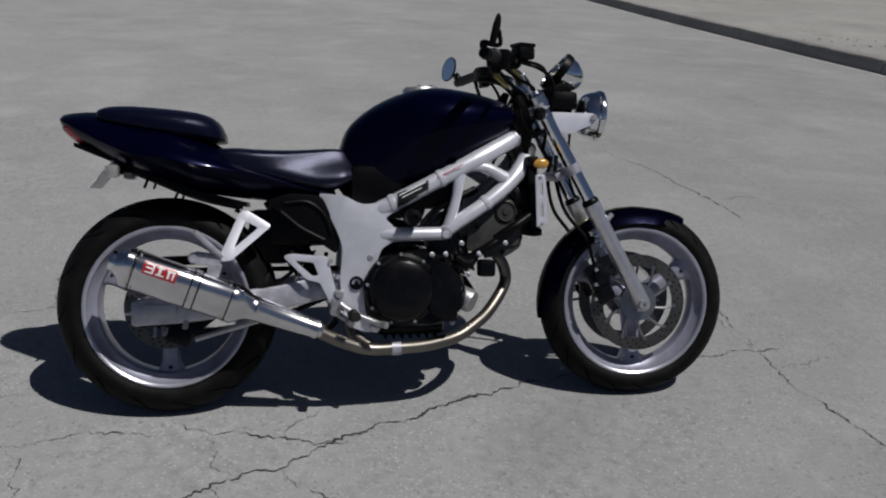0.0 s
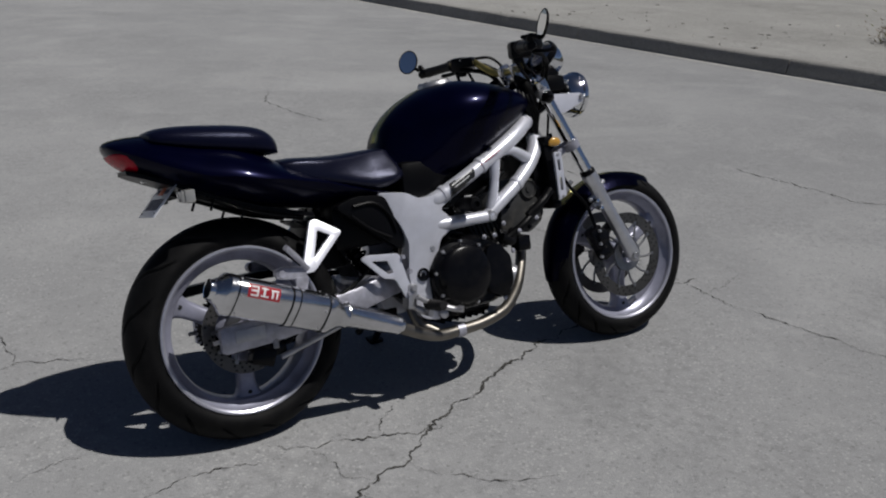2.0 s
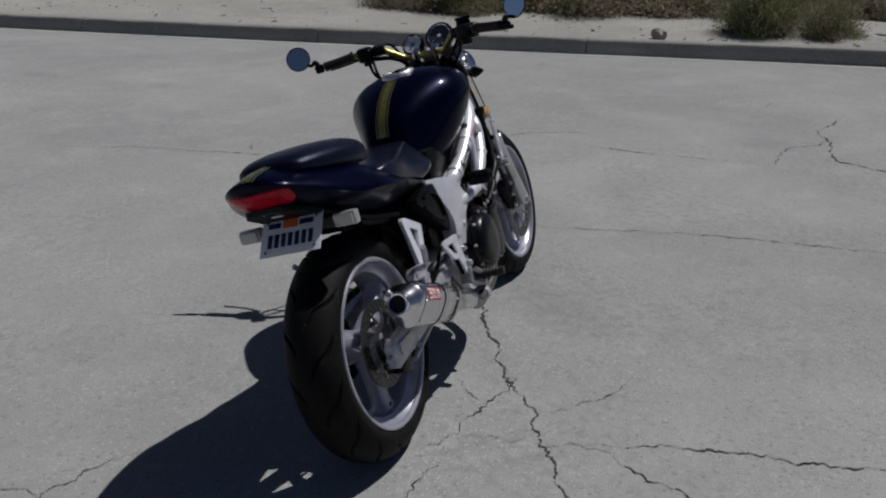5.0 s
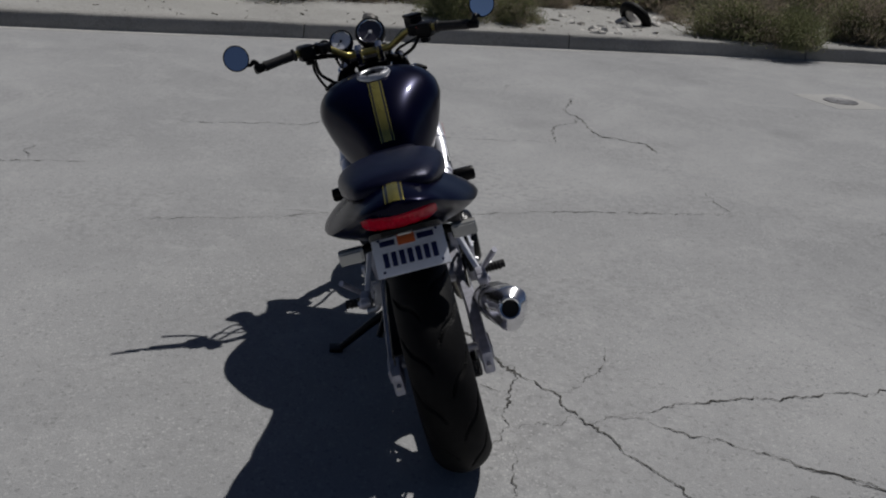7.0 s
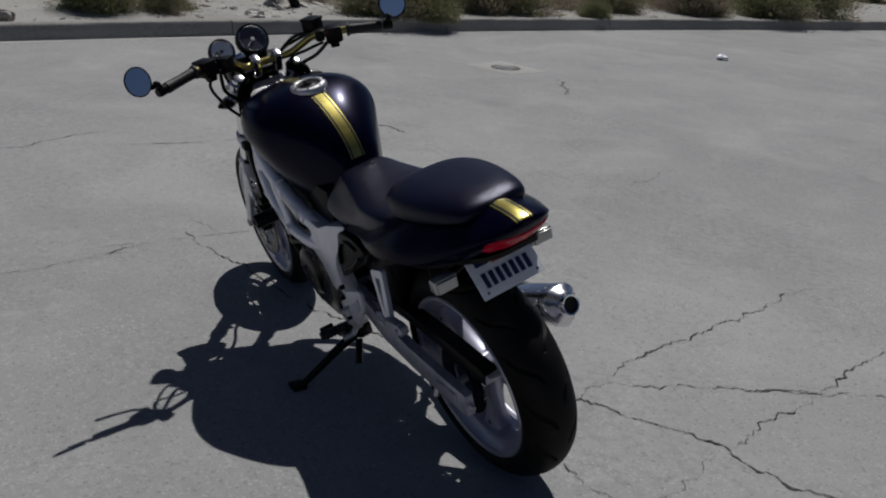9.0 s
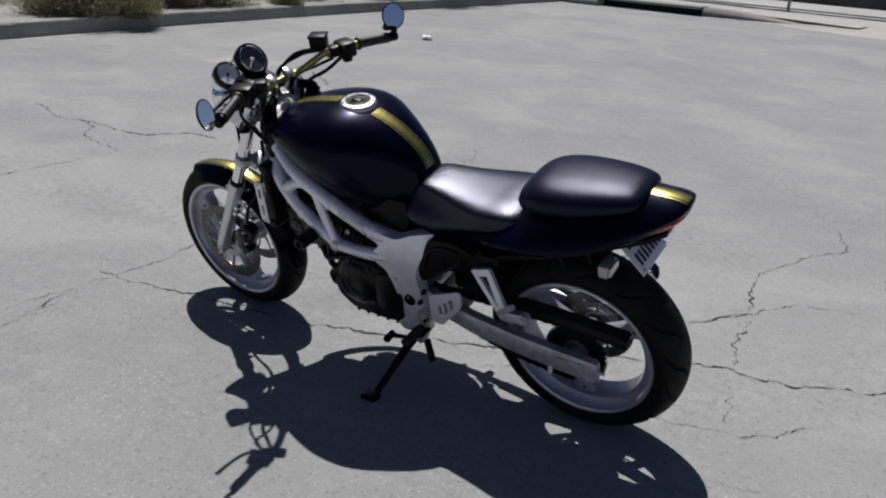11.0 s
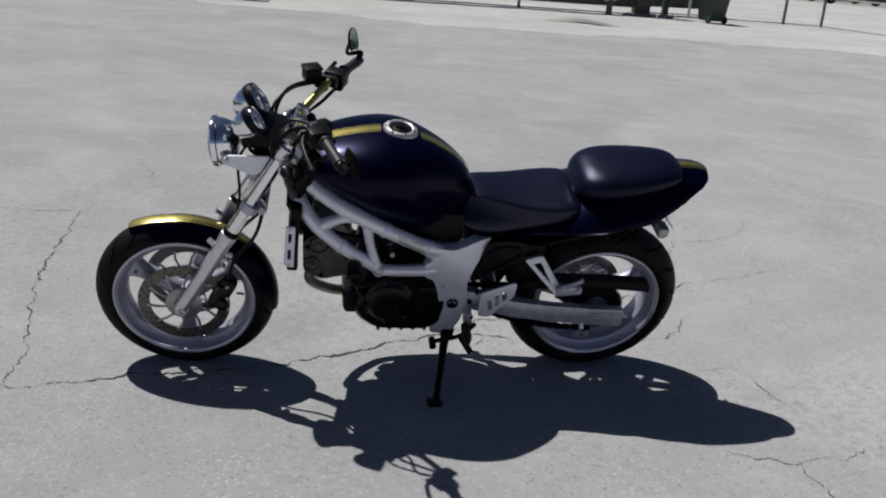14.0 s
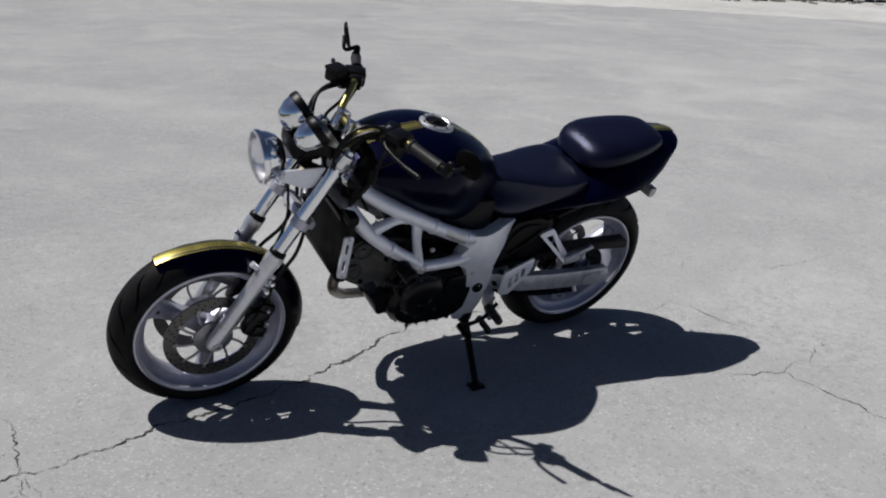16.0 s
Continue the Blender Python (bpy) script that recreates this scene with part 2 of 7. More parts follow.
RUBBLE = material("pale_rubble", (0.5, 0.48, 0.45), 0.9, 0, 0, 0.3, 20, 0.5, 60)
ROCK = material("grey_rock", (0.27, 0.255, 0.235), 0.9, 0, 0, 0.3, 15, 0.6, 50)


def leaf_material(name, a, c):
    m = bpy.data.materials.new(name)
    m.use_nodes = True
    t, b = m.node_tree, m.node_tree.nodes["Principled BSDF"]
    g = t.nodes.new("ShaderNodeNewGeometry")
    n = t.nodes.new("ShaderNodeMix")
    n.data_type = "RGBA"
    n.inputs["A"].default_value, n.inputs["B"].default_value = (*a, 1), (*c, 1)
    t.links.new(g.outputs["Random Per Island"], n.inputs["Factor"])
    t.links.new(n.outputs["Result"], b.inputs["Base Color"])
    b.inputs["Roughness"].default_value = 0.8
    thin = t.nodes.new("ShaderNodeBsdfTranslucent")
    both_sides = t.nodes.new("ShaderNodeMixShader")
    both_sides.inputs[0].default_value = 0.35
    t.links.new(n.outputs["Result"], thin.inputs["Color"])
    t.links.new(b.outputs[0], both_sides.inputs[1])
    t.links.new(thin.outputs[0], both_sides.inputs[2])
    t.links.new(both_sides.outputs[0], t.nodes["Material Output"].inputs["Surface"])
    return m


SAGE = leaf_material("sage_leaf", (0.085, 0.1, 0.046), (0.26, 0.265, 0.14))
DRY = leaf_material("dry_straw", (0.18, 0.145, 0.11), (0.4, 0.34, 0.27))
COLLAR = ground_material("collar_concrete", (0.36, 0.355, 0.345), (0.4, 0.393, 0.38), (0.43, 0.42, 0.4), (0.5, 0.49, 0.47), 0.5, 120.0)


# ---------------------------------------------------------------- mesh tools
def finish(name, bm, mat, parent=None, label="", sharp=38.0, smooth=True):
    """Links a bmesh as one mesh object."""
    bmesh.ops.recalc_face_normals(bm, faces=bm.faces)
    lim = radians(sharp)
    for f in bm.faces:
        f.smooth = smooth
    for e in bm.edges:
        if len(e.link_faces) == 2 and e.calc_face_angle(0.0) > lim:
            e.smooth = False
    me = bpy.data.meshes.new(name)
    bm.to_mesh(me)
    bm.free()
    if mat:
        me.materials.append(mat)
    ob = new(name, me)
    ob.parent = parent
    if label:
        tagged(ob, label)
    return ob


part = finish


def V(*a):
    return Vector(a)


def frame_of(d):
    d = Vector(d).normalized()
    x = d.cross(Vector((0, 1, 0)))
    if x.length < 0.1:
        x = d.cross(Vector((1, 0, 0)))
    x.normalize()
    return x, d.cross(x), d


def skin(bm, rings, closed=True, caps=True):
    """Bridges equal rings of points into a surface."""
    vs = [[bm.verts.new(p) for p in r] for r in rings]
    n = len(vs[0])
    for a, b in zip(vs, vs[1:]):
        for i in range(n if closed else n - 1):
            j = (i + 1) % n
            bm.faces.new((a[i], a[j], b[j], b[i]))
    if caps and closed:
        bm.faces.new(vs[0])
        bm.faces.new(vs[-1][::-1])
    return vs


def curve(points, steps=6):
    """A smooth line through points (Catmull-Rom)."""
    p = [Vector(q) for q in points]
    p = [2 * p[0] - p[1]] + p + [2 * p[-1] - p[-2]]
    out = []
    for i in range(1, len(p) - 2):
        a, b, c, d = p[i - 1:i + 3]
        for k in range(steps):
            t = k / steps
            out.append(0.5 * (2 * b + (c - a) * t + (2 * a - 5 * b + 4 * c - d) * t * t + (3 * b - a - 3 * c + d) * t ** 3))
    return out + [p[-2]]


def tube(bm, points, r, seg=14, steps=6, flat=1.0):
    """A round bar along points; r is one radius or one for each point."""
    line = curve(points, steps) if steps > 1 else [Vector(p) for p in points]
    rr = r if isinstance(r, (list, tuple)) else [r] * len(points)
    rings, x = [], None
    for i, p in enumerate(line):
        d = (line[min(i + 1, len(line) - 1)] - line[max(i - 1, 0)]).normalized()
        if x is None:
            x = frame_of(d)[0]
        x = (x - d * x.dot(d)).normalized()
        y = d.cross(x)
        s = min(i / max(1, steps), len(rr) - 1)
        k = min(int(s), len(rr) - 2) if len(rr) > 1 else 0
        rad = rr[k] + (rr[k + 1] - rr[k]) * (s - k) if len(rr) > 1 else rr[0]
        rings.append([p + (x * math.cos(a) + y * math.sin(a) * flat) * rad for a in (2 * math.pi * j / seg for j in range(seg))])
    skin(bm, rings)
    return bm


def lathe(bm, origin, axis, profile, seg=40, closed_profile=False):
    """Turns (radius, along) pairs about an axis."""
    o = Vector(origin)
    x, y, d = frame_of(axis)
    prof = list(profile) + ([profile[0]] if closed_profile else [])
    rings = []
    for r, a in prof:
        rings.append([o + d * a + (x * math.cos(t) + y * math.sin(t)) * max(r, 1e-5) for t in (2 * math.pi * j / seg for j in range(seg))])
    skin(bm, rings, caps=False)
    bmesh.ops.remove_doubles(bm, verts=bm.verts, dist=1e-4)
    return bm


def block(bm, centre, size, bevel=0.004, m=None, seg=2):
    """A box with rounded edges, at a place or under a matrix."""
    one = bmesh.new()
    bmesh.ops.create_cube(one, size=1)
    for v in one.verts:
        v.co = Vector((v.co.x * size[0], v.co.y * size[1], v.co.z * size[2]))
    if bevel:
        bmesh.ops.bevel(one, geom=one.edges[:], offset=bevel, segments=seg, profile=0.6, affect="EDGES")
    bmesh.ops.transform(one, matrix=(m or Matrix.Identity(4)), verts=one.verts)
    bmesh.ops.translate(one, vec=Vector(centre), verts=one.verts)
    merge(bm, one)
    return bm


def merge(bm, other):
    me = bpy.data.meshes.new("tmp")
    other.to_mesh(me)
    other.free()
    bm.from_mesh(me)
    bpy.data.meshes.remove(me)


def slab(bm, outline, v0, v1, holes=(), bevel=0.003, plane="uw"):
    """A plate cut to an outline in the side plane, from v0 to v1, with holes."""
    one = bmesh.new()
    edges = []
    for loop in (outline, *holes):
        vs = [one.verts.new((p[0], v0, p[1])) for p in loop]
        edges += [one.edges.new((vs[i], vs[(i + 1) % len(vs)])) for i in range(len(vs))]
    bmesh.ops.triangle_fill(one, use_beauty=True, use_dissolve=False, edges=edges)
    ext = bmesh.ops.extrude_face_region(one, geom=one.faces[:])
    bmesh.ops.translate(one, vec=(0, v1 - v0, 0), verts=[g for g in ext["geom"] if isinstance(g, bmesh.types.BMVert)])
    bmesh.ops.recalc_face_normals(one, faces=one.faces)
    if bevel:
        sharp = [e for e in one.edges if len(e.link_faces) == 2 and e.calc_face_angle(0.0) > 1.2]
        bmesh.ops.bevel(one, geom=sharp, offset=bevel, segments=2, profile=0.6, affect="EDGES", clamp_overlap=True)
    merge(bm, one)
    return bm


def rounded(points, r=0.01, steps=4):
    """Rounds the corners of an outline."""
    out, n = [], len(points)
    for i in range(n):
        a, b, c = (Vector((*points[(i + k) % n], 0)) for k in (-1, 0, 1))
        d1, d2 = min(r, (a - b).length * 0.45), min(r, (c - b).length * 0.45)
        p, q = b + (a - b).normalized() * d1, b + (c - b).normalized() * d2
        for k in range(steps + 1):
            t = k / steps
            s = p * (1 - t) ** 2 + b * 2 * t * (1 - t) + q * t * t
            out.append((s.x, s.y))
    return out


def section(u, top, wide, bot, hw, hb, nt=2.4, nb=2.4, n=20):
    """A closed body section at u: dome above the widest height, tucked in below it to the half-width hb."""
    ring = []
    for i in range(n + 1):
        a = math.pi * i / n
        c, s = math.cos(a), math.sin(a)
        ring.append(Vector((u, hw * math.copysign(abs(c) ** (2 / nt), c), wide + (top - wide) * abs(s) ** (2 / nt))))
    for i in range(1, n):
        a = math.pi * i / n
        c, s = math.cos(a), math.sin(a)
        k = abs(s) ** (2 / nb)
        ring.append(Vector((u, -math.copysign(abs(c) ** (2 / nb), c) * (hw + (hb - hw) * k) if abs(c) > 1e-6 else 0.0, wide + (bot - wide) * k)))
    return ring


def spline(table, u):
    """Smooth interpolation of rows (u, a, b, ...)."""
    t = sorted(table)
    if u <= t[0][0]:
        return t[0][1:]
    if u >= t[-1][0]:
        return t[-1][1:]
    k = next(i for i in range(len(t) - 1) if t[i][0] <= u <= t[i + 1][0])
    a, b, c, d = t[max(k - 1, 0)], t[k], t[k + 1], t[min(k + 2, len(t) - 1)]
    h = c[0] - b[0]
    s = (u - b[0]) / h
    out = []
    for i in range(1, len(b)):
        m1 = (c[i] - a[i]) / (c[0] - a[0]) * h
        m2 = (d[i] - b[i]) / (d[0] - b[0]) * h
        out.append((2 * s ** 3 - 3 * s * s + 1) * b[i] + (s ** 3 - 2 * s * s + s) * m1 + (-2 * s ** 3 + 3 * s * s) * c[i] + (s ** 3 - s * s) * m2)
    return out


def body(bm, table, count, **kw):
    """A lofted body from rows (u, top, wide, bot, hw, hb)."""
    us = sorted(r[0] for r in table)
    rings = []
    for i in range(count + 1):
        u = us[0] + (us[-1] - us[0]) * (0.5 - 0.5 * math.cos(math.pi * i / count))
        rings.append(section(u, *spline(table, u), **kw))
    skin(bm, rings)
    return bm


def top_strip(bm, table, u0, u1, v0, v1, lift, nt, count=40, across=3):
    """A thin painted band that follows the top of a lofted body."""
    rows = []
    for i in range(count + 1):
        u = u0 + (u1 - u0) * i / count
        top, wide, bot, hw, hb = spline(table, u)
        row = []
        for j in range(across + 1):
            v = v0 + (v1 - v0) * j / across
            k = max(0.0, 1 - abs(v / hw) ** nt) ** (1 / nt)
            row.append(Vector((u, v, wide + (top - wide) * k + lift)))
        rows.append(row)
    skin(bm, rows, closed=False)
    return bm


def stripes(parent, table, u0, u1, lift, nt, half=0.0128):
    part("stripe", top_strip(bmesh.new(), table, u0, u1, -half, half, lift, nt), GOLD, parent, "gold racing stripe")
    for s in (-1, 1):
        part("pinstripe", top_strip(bmesh.new(), table, u0, u1, s * half, s * (half + 0.0055), lift, nt, across=1), PIN, parent, "thin black line")
        part("pinstripe", top_strip(bmesh.new(), table, u0, u1, s * (half + 0.0055), s * (half + 0.009), lift, nt, across=1), GOLD, parent, "thin gold line")


# ---------------------------------------------------------------- road, verge, kerbs
def ribbon(bm, points, width, lift, rough=0.012, step=0.02, seed=0):
    """A ragged crack along points, of uneven width."""
    rnd = random.Random(seed)
    line, p = [], [Vector((*q, 0)) for q in points]
    for a, b in zip(p, p[1:]):
        n = max(2, int((b - a).length / step))
        line += [a + (b - a) * (k / n) for k in range(n)]
    line.append(p[-1])
    left, right = [], []
    for i, q in enumerate(line):
        d = (line[min(i + 1, len(line) - 1)] - line[max(i - 1, 0)]).normalized()
        side = Vector((-d.y, d.x, 0))
        w = noise.noise(Vector((q.x * 3.1, q.y * 3.1, seed))) * 2.2 * rough + noise.noise(Vector((q.x * 14, q.y * 14, seed + 5))) * 1.8 * rough + noise.noise(Vector((q.x * 48, q.y * 48, seed + 9))) * 0.9 * rough + rnd.uniform(-0.25, 0.25) * rough
        c = q + side * w
        taper = min(1.0, 0.25 + min(i, len(line) - 1 - i) * step * 4)
        h = width * 0.8 * taper * max(0.16, 0.42 + 0.7 * noise.noise(Vector((q.x * 4, q.y * 4, 2.0 + seed))) + 1.0 * noise.noise(Vector((q.x * 21, q.y * 21, 7.0))) + 0.6 * noise.noise(Vector((q.x * 60, q.y * 60, 3.0))) + rnd.uniform(0, 0.3)) / 2
        c.z = lift
        left.append(c + side * h)
        right.append(c - side * h)
    skin(bm, [left, right], closed=False)
    return bm


def kerb_x(y):
    """The face of the kerb: a long gentle bend along the road."""
    if y > 0:
        a = min(y, 19.0)
        return 7.87 - 0.18 * a + 0.0045 * a * a
    a = min(-y, 10.6)
    return 7.87 + 0.16 * a - 0.0075 * a * a


def far_edge(x):
    """The far side of the road, where the paving meets the sandy verge."""
    wob = 0.8 * noise.noise(Vector((x * 0.45, 2.0, 0))) + 0.35 * noise.noise(Vector((x * 1.9, 5.0, 0))) + 0.1 * noise.noise(Vector((x * 6, 5.0, 0)))
    return -14.6 + wob - 2.3 * max(0.0, min(1.0, (x + 1.0) / 5.0)) + max(0.0, -9.0 - x) * 0.62


def grid_sheet(bm, place, nu, nv):
    rows = [[bm.verts.new(place(i / nu, j / nv)) for j in range(nv + 1)] for i in range(nu + 1)]
    for a, b in zip(rows, rows[1:]):
        for j in range(nv):
            bm.faces.new((a[j], a[j + 1], b[j + 1], b[j]))
    return bm


base = bmesh.new()
grid_sheet(base, lambda a, b: Vector((-1500 + 3000 * a, -1500 + 3000 * b, -0.12)), 8, 8)
tagged(finish("ground", base, SAND), "dry sandy ground reaching to the horizon", "ground", kind="structure")

road_bm = bmesh.new()
grid_sheet(road_bm, lambda a, b: Vector((-60 + 100 * a, -45 + 105 * b, 0.0)), 10, 10)
road = tagged(finish("road", road_bm, ROAD), "old grey weathered asphalt road with fine cracks", "road", kind="structure")


def rise(p):
    return 0.05 * noise.noise(p * 0.35) + 0.022 * noise.noise(p * 1.7) + 0.008 * noise.noise(p * 6.0)


def verge_place(a, b):
    y = 60 - 105 * b
    off = 0.1 + 60 * a ** 2.2
    p = Vector((kerb_x(y) + off, y, 0))
    p.z = 0.145 + min(1.0, off / 1.0) * (rise(p) + 0.03) + 0.02 * off ** 0.9 * 0.5
    return p


tagged(finish("dirt_verge", grid_sheet(bmesh.new(), verge_place, 90, 300), SAND, sharp=80), "pale sandy dirt verge behind the kerb", "dirt", kind="structure")


def far_place(a, b):
    x = 30 - 70 * b
    off = 40 * a ** 2.0
    p = Vector((x, far_edge(x) - off, 0))
    p.z = 0.003 + min(1, off / 1.5) * (0.02 + 0.6 * abs(rise(p)))
    return p


tagged(finish("sand_apron", grid_sheet(bmesh.new(), far_place, 60, 420), DUST, sharp=80), "light dusty apron beside the far side of the road", "dirt", kind="structure")


def kerb_piece(y0, y1, seed):
    """One cast length of kerb with a sloped face and rounded top edge."""
    prof = ((-0.012, -0.05), (-0.008, 0.004), (-0.002, 0.012), (0.012, 0.05), (0.03, 0.145), (0.045, 0.162), (0.075, 0.168), (0.185, 0.168), (0.19, -0.05))
    bm = bmesh.new()
    rings = []
    n = 30
    for i in range(n + 1):
        y = y0 + (y1 - y0) * i / n
        jig = 0.006 * noise.noise(Vector((y * 1.3, seed, 0)))
        rings.append([Vector((kerb_x(y) + d + jig + (0.006 * noise.noise(Vector((y * 2.3, d * 40, seed))) if z > 0.02 else 0), y, z + (0.005 * noise.noise(Vector((y * 3, d * 30, seed + 3))) if z > 0.1 else 0))) for d, z in prof])
    skin(bm, rings)
    return bm


kerb_parent = new("kerb")
tagged(kerb_parent, "worn grey concrete kerb along the road edge", "kerb", kind="structure")
for i in range(21):
    y = 40 - i * 3.0
    part("kerb_stone", kerb_piece(y - 0.006, y - 2.994, i), KERB, kerb_parent)

lip = bmesh.new()
rows = []
for i in range(901):
    y = 40 - i * 0.07
    w = 0.09 + 0.05 * noise.noise(Vector((y * 0.9, 3, 0))) + 0.03 * noise.noise(Vector((y * 5, 8, 0)))
    rows.append([Vector((kerb_x(y) - w, y, 0.002)), Vector((kerb_x(y) - w + 0.01, y, 0.006)), Vector((kerb_x(y) + 0.02, y, 0.007))])
skin(lip, rows, closed=False)
tagged(finish("gutter", lip, PALE), "pale ragged strip of old concrete along the kerb foot", "gutter", kind="structure")

far_kerb = new("kerb_far")
tagged(far_kerb, "low concrete kerb with a dark drain mouth and tapered ends", "kerb", kind="structure")


def low_kerb(x0, x1, y0, y1, h0, h1):
    bm = bmesh.new()
    rings = []
    for i in range(13):
        t = i / 12
        x, y = x0 + (x1 - x0) * t, y0 + (y1 - y0) * t
        h = h0 + (h1 - h0) * (3 * t * t - 2 * t ** 3)
        rings.append([Vector((x, y + d, max(z * h, -0.03))) for d, z in ((0.0, -1), (0.03, 0.55), (0.0 - 0.02, 0.9), (-0.06, 1.0), (-0.5, 1.0), (-0.52, -1))])
    skin(bm, rings)
    return bm


part("kerb_stone", low_kerb(30, 7.85, -17.0, -16.6, 0.17, 0.17), KERB, far_kerb)
part("kerb_stone", low_kerb(5.55, 3.2, -16.95, -17.3, 0.17, 0.015), KERB, far_kerb)
part("kerb_stone", low_kerb(-3.4, -4.6, -17.2, -17.1, 0.02, 0.12), KERB, far_kerb)
part("kerb_stone", low_kerb(-4.6, -5.6, -17.1, -16.3, 0.12, 0.015), KERB, far_kerb)
mouth = bmesh.new()
block(mouth, (6.7, -17.05, 0.165), (2.3, 0.6, 0.05), 0.01)
part("drain_lintel", mouth, KERB, far_kerb)
# A solid black slab paints the shade inside the drain opening.
dark = bmesh.new()
block(dark, (6.7, -17.1, 0.06), (2.3, 0.25, 0.16), 0.0)
part("drain_mouth", dark, HOLE, far_kerb, "black slab for the shaded storm drain opening")
walk_bm = bmesh.new()
grid_sheet(walk_bm, lambda a, b: Vector((26 - 23.5 * a, -17.55 - 1.0 * b, 0.172 - 0.12 * max(0, a - 0.8) * 5)), 20, 2)
tagged(finish("pavement", walk_bm, PALE), "pale concrete pavement behind the far kerb", "pavement", kind="structure")

# cracks in the paving
cracks_long = (
    (0.0112, (2.09, 0.27), (2.0, 0.25), (1.9, 0.26), (1.81, 0.23), (1.71, 0.205), (1.63, 0.175), (1.4, 0.12), (1.1, 0.06), (1.0, 0.015), (0.92, -0.02), (0.83, -0.06), (0.73, -0.13), (0.62, -0.18), (0.52, -0.25), (0.43, -0.3), (0.345, -0.355), (0.26, -0.375), (0.2, -0.41), (0.17, -0.45), (0.1, -0.49), (0.02, -0.53), (-0.06, -0.56), (-0.17, -0.61), (-0.24, -0.655), (-0.3, -0.65), (-0.38, -0.69), (-0.46, -0.7), (-0.56, -0.75), (-0.65, -0.78), (-0.79, -0.88)),
    (0.0078, (2.0, 0.25), (2.01, 0.1), (2.03, -0.1), (2.05, -0.3), (2.1, -0.45), (2.18, -0.75), (2.19, -0.95), (2.23, -1.39), (2.28, -1.72)),
)
cracks_rear = (
    (0.009, (0.175, -0.45), (0.2, -0.51), (0.17, -0.61), (0.12, -0.7), (0.07, -0.85), (0.0, -0.97), (-0.05, -1.1), (-0.11, -1.16), (-0.15, -1.24)),
    (0.0085, (-0.15, -1.24), (-0.15, -1.33), (-0.09, -1.47), (-0.05, -1.75), (-0.08, -1.88), (-0.16, -2.17), (-0.29, -2.39), (-0.22, -2.65), (-0.15, -2.82)),
    (0.0075, (-0.24, -0.66), (-0.22, -0.86), (-0.19, -1.05), (-0.15, -1.24)),
    (0.009, (0.24, -0.59), (0.27, -0.69), (0.3, -0.82), (0.33, -0.93), (0.36, -1.09), (0.38, -1.28), (0.4, -1.47), (0.44, -1.66), (0.48, -1.86), (0.48, -2.05)),
)
cracks_under = (
    (0.0055, (0.345, -0.355), (0.38, -0.42), (0.43, -0.48), (0.51, -0.53), (0.58, -0.59), (0.68, -0.63)),
    (0.0065, (0.52, -0.26), (0.4, -0.24), (0.32, -0.22), (0.24, -0.2), (0.15, -0.2), (0.06, -0.18), (0.02, -0.12)),
    (0.005, (0.06, -0.18), (-0.07, -0.17), (-0.2, -0.15), (-0.3, -0.2), (-0.38, -0.235), (-0.5, -0.31), (-0.58, -0.41), (-0.63, -0.49)),
    (0.0065, (0.14, -0.2), (0.175, -0.28), (0.185, -0.34), (0.23, -0.385)),
    (0.005, (0.34, -0.22), (0.4, -0.11), (0.45, -0.06)),
    (0.004, (-0.24, -0.64), (-0.3, -0.47), (-0.35, -0.32), (-0.39, -0.24)),
    (0.005, (0.04, -0.91), (-0.02, -1.02), (-0.15, -1.26), (-0.22, -1.36), (-0.31, -1.46), (-0.41, -1.52), (-0.55, -1.6)),
)
cracks_side = (
    (0.005, (-0.79, -0.88), (-0.77, -1.01), (-0.72, -1.18), (-0.84, -1.35), (-0.94, -1.5), (-1.09, -1.54), (-1.3, -1.62), (-1.47, -1.81), (-1.55, -1.98)),
    (0.006, (-0.56, -1.94), (-0.54, -2.04), (-0.56, -2.15), (-0.68, -2.38), (-0.78, -2.64), (-0.88, -2.85)),
    (0.005, (-0.96, -0.65), (-1.04, -0.62), (-1.1, -0.58)),
    (0.005, (-1.08, -0.97), (-1.21, -1.07), (-1.35, -1.13)),
    (0.0065, (-0.28, 0.59), (-0.36, 0.635), (-0.45, 0.655), (-0.52, 0.68), (-0.61, 0.66), (-0.73, 0.66), (-0.88, 0.58)),
    (0.0065, (-0.52, 0.68), (-0.52, 0.78), (-0.54, 0.9), (-0.56, 1.06), (-0.6, 1.3)),
    (0.006, (-0.69, 0.36), (-0.66, 0.29), (-0.64, 0.16), (-0.64, 0.08)),
    (0.004, (-0.79, -0.88), (-0.87, -0.91), (-0.94, -0.94), (-1.07, -0.98), (-1.21, -1.04)),
    (0.0045, (-1.03, -0.88), (-1.01, -0.78), (-1.0, -0.71), (-0.97, -0.66)),
    (0.0045, (-1.05, -0.5), (-1.03, -0.43), (-1.01, -0.36), (-1.05, -0.32)),
    (0.004, (-1.01, -0.36), (-0.95, -0.29), (-0.91, -0.24)),
    (0.004, (-0.43, 0.06), (-0.5, 0.07), (-0.62, 0.04)),
    (0.004, (0.62, -0.18), (0.58, -0.2), (0.52, -0.225), (0.45, -0.21), (0.38, -0.2)),
    (0.004, (-1.16, -0.15), (-1.34, -0.1), (-1.57, -0.09), (-1.82, -0.12)),
)
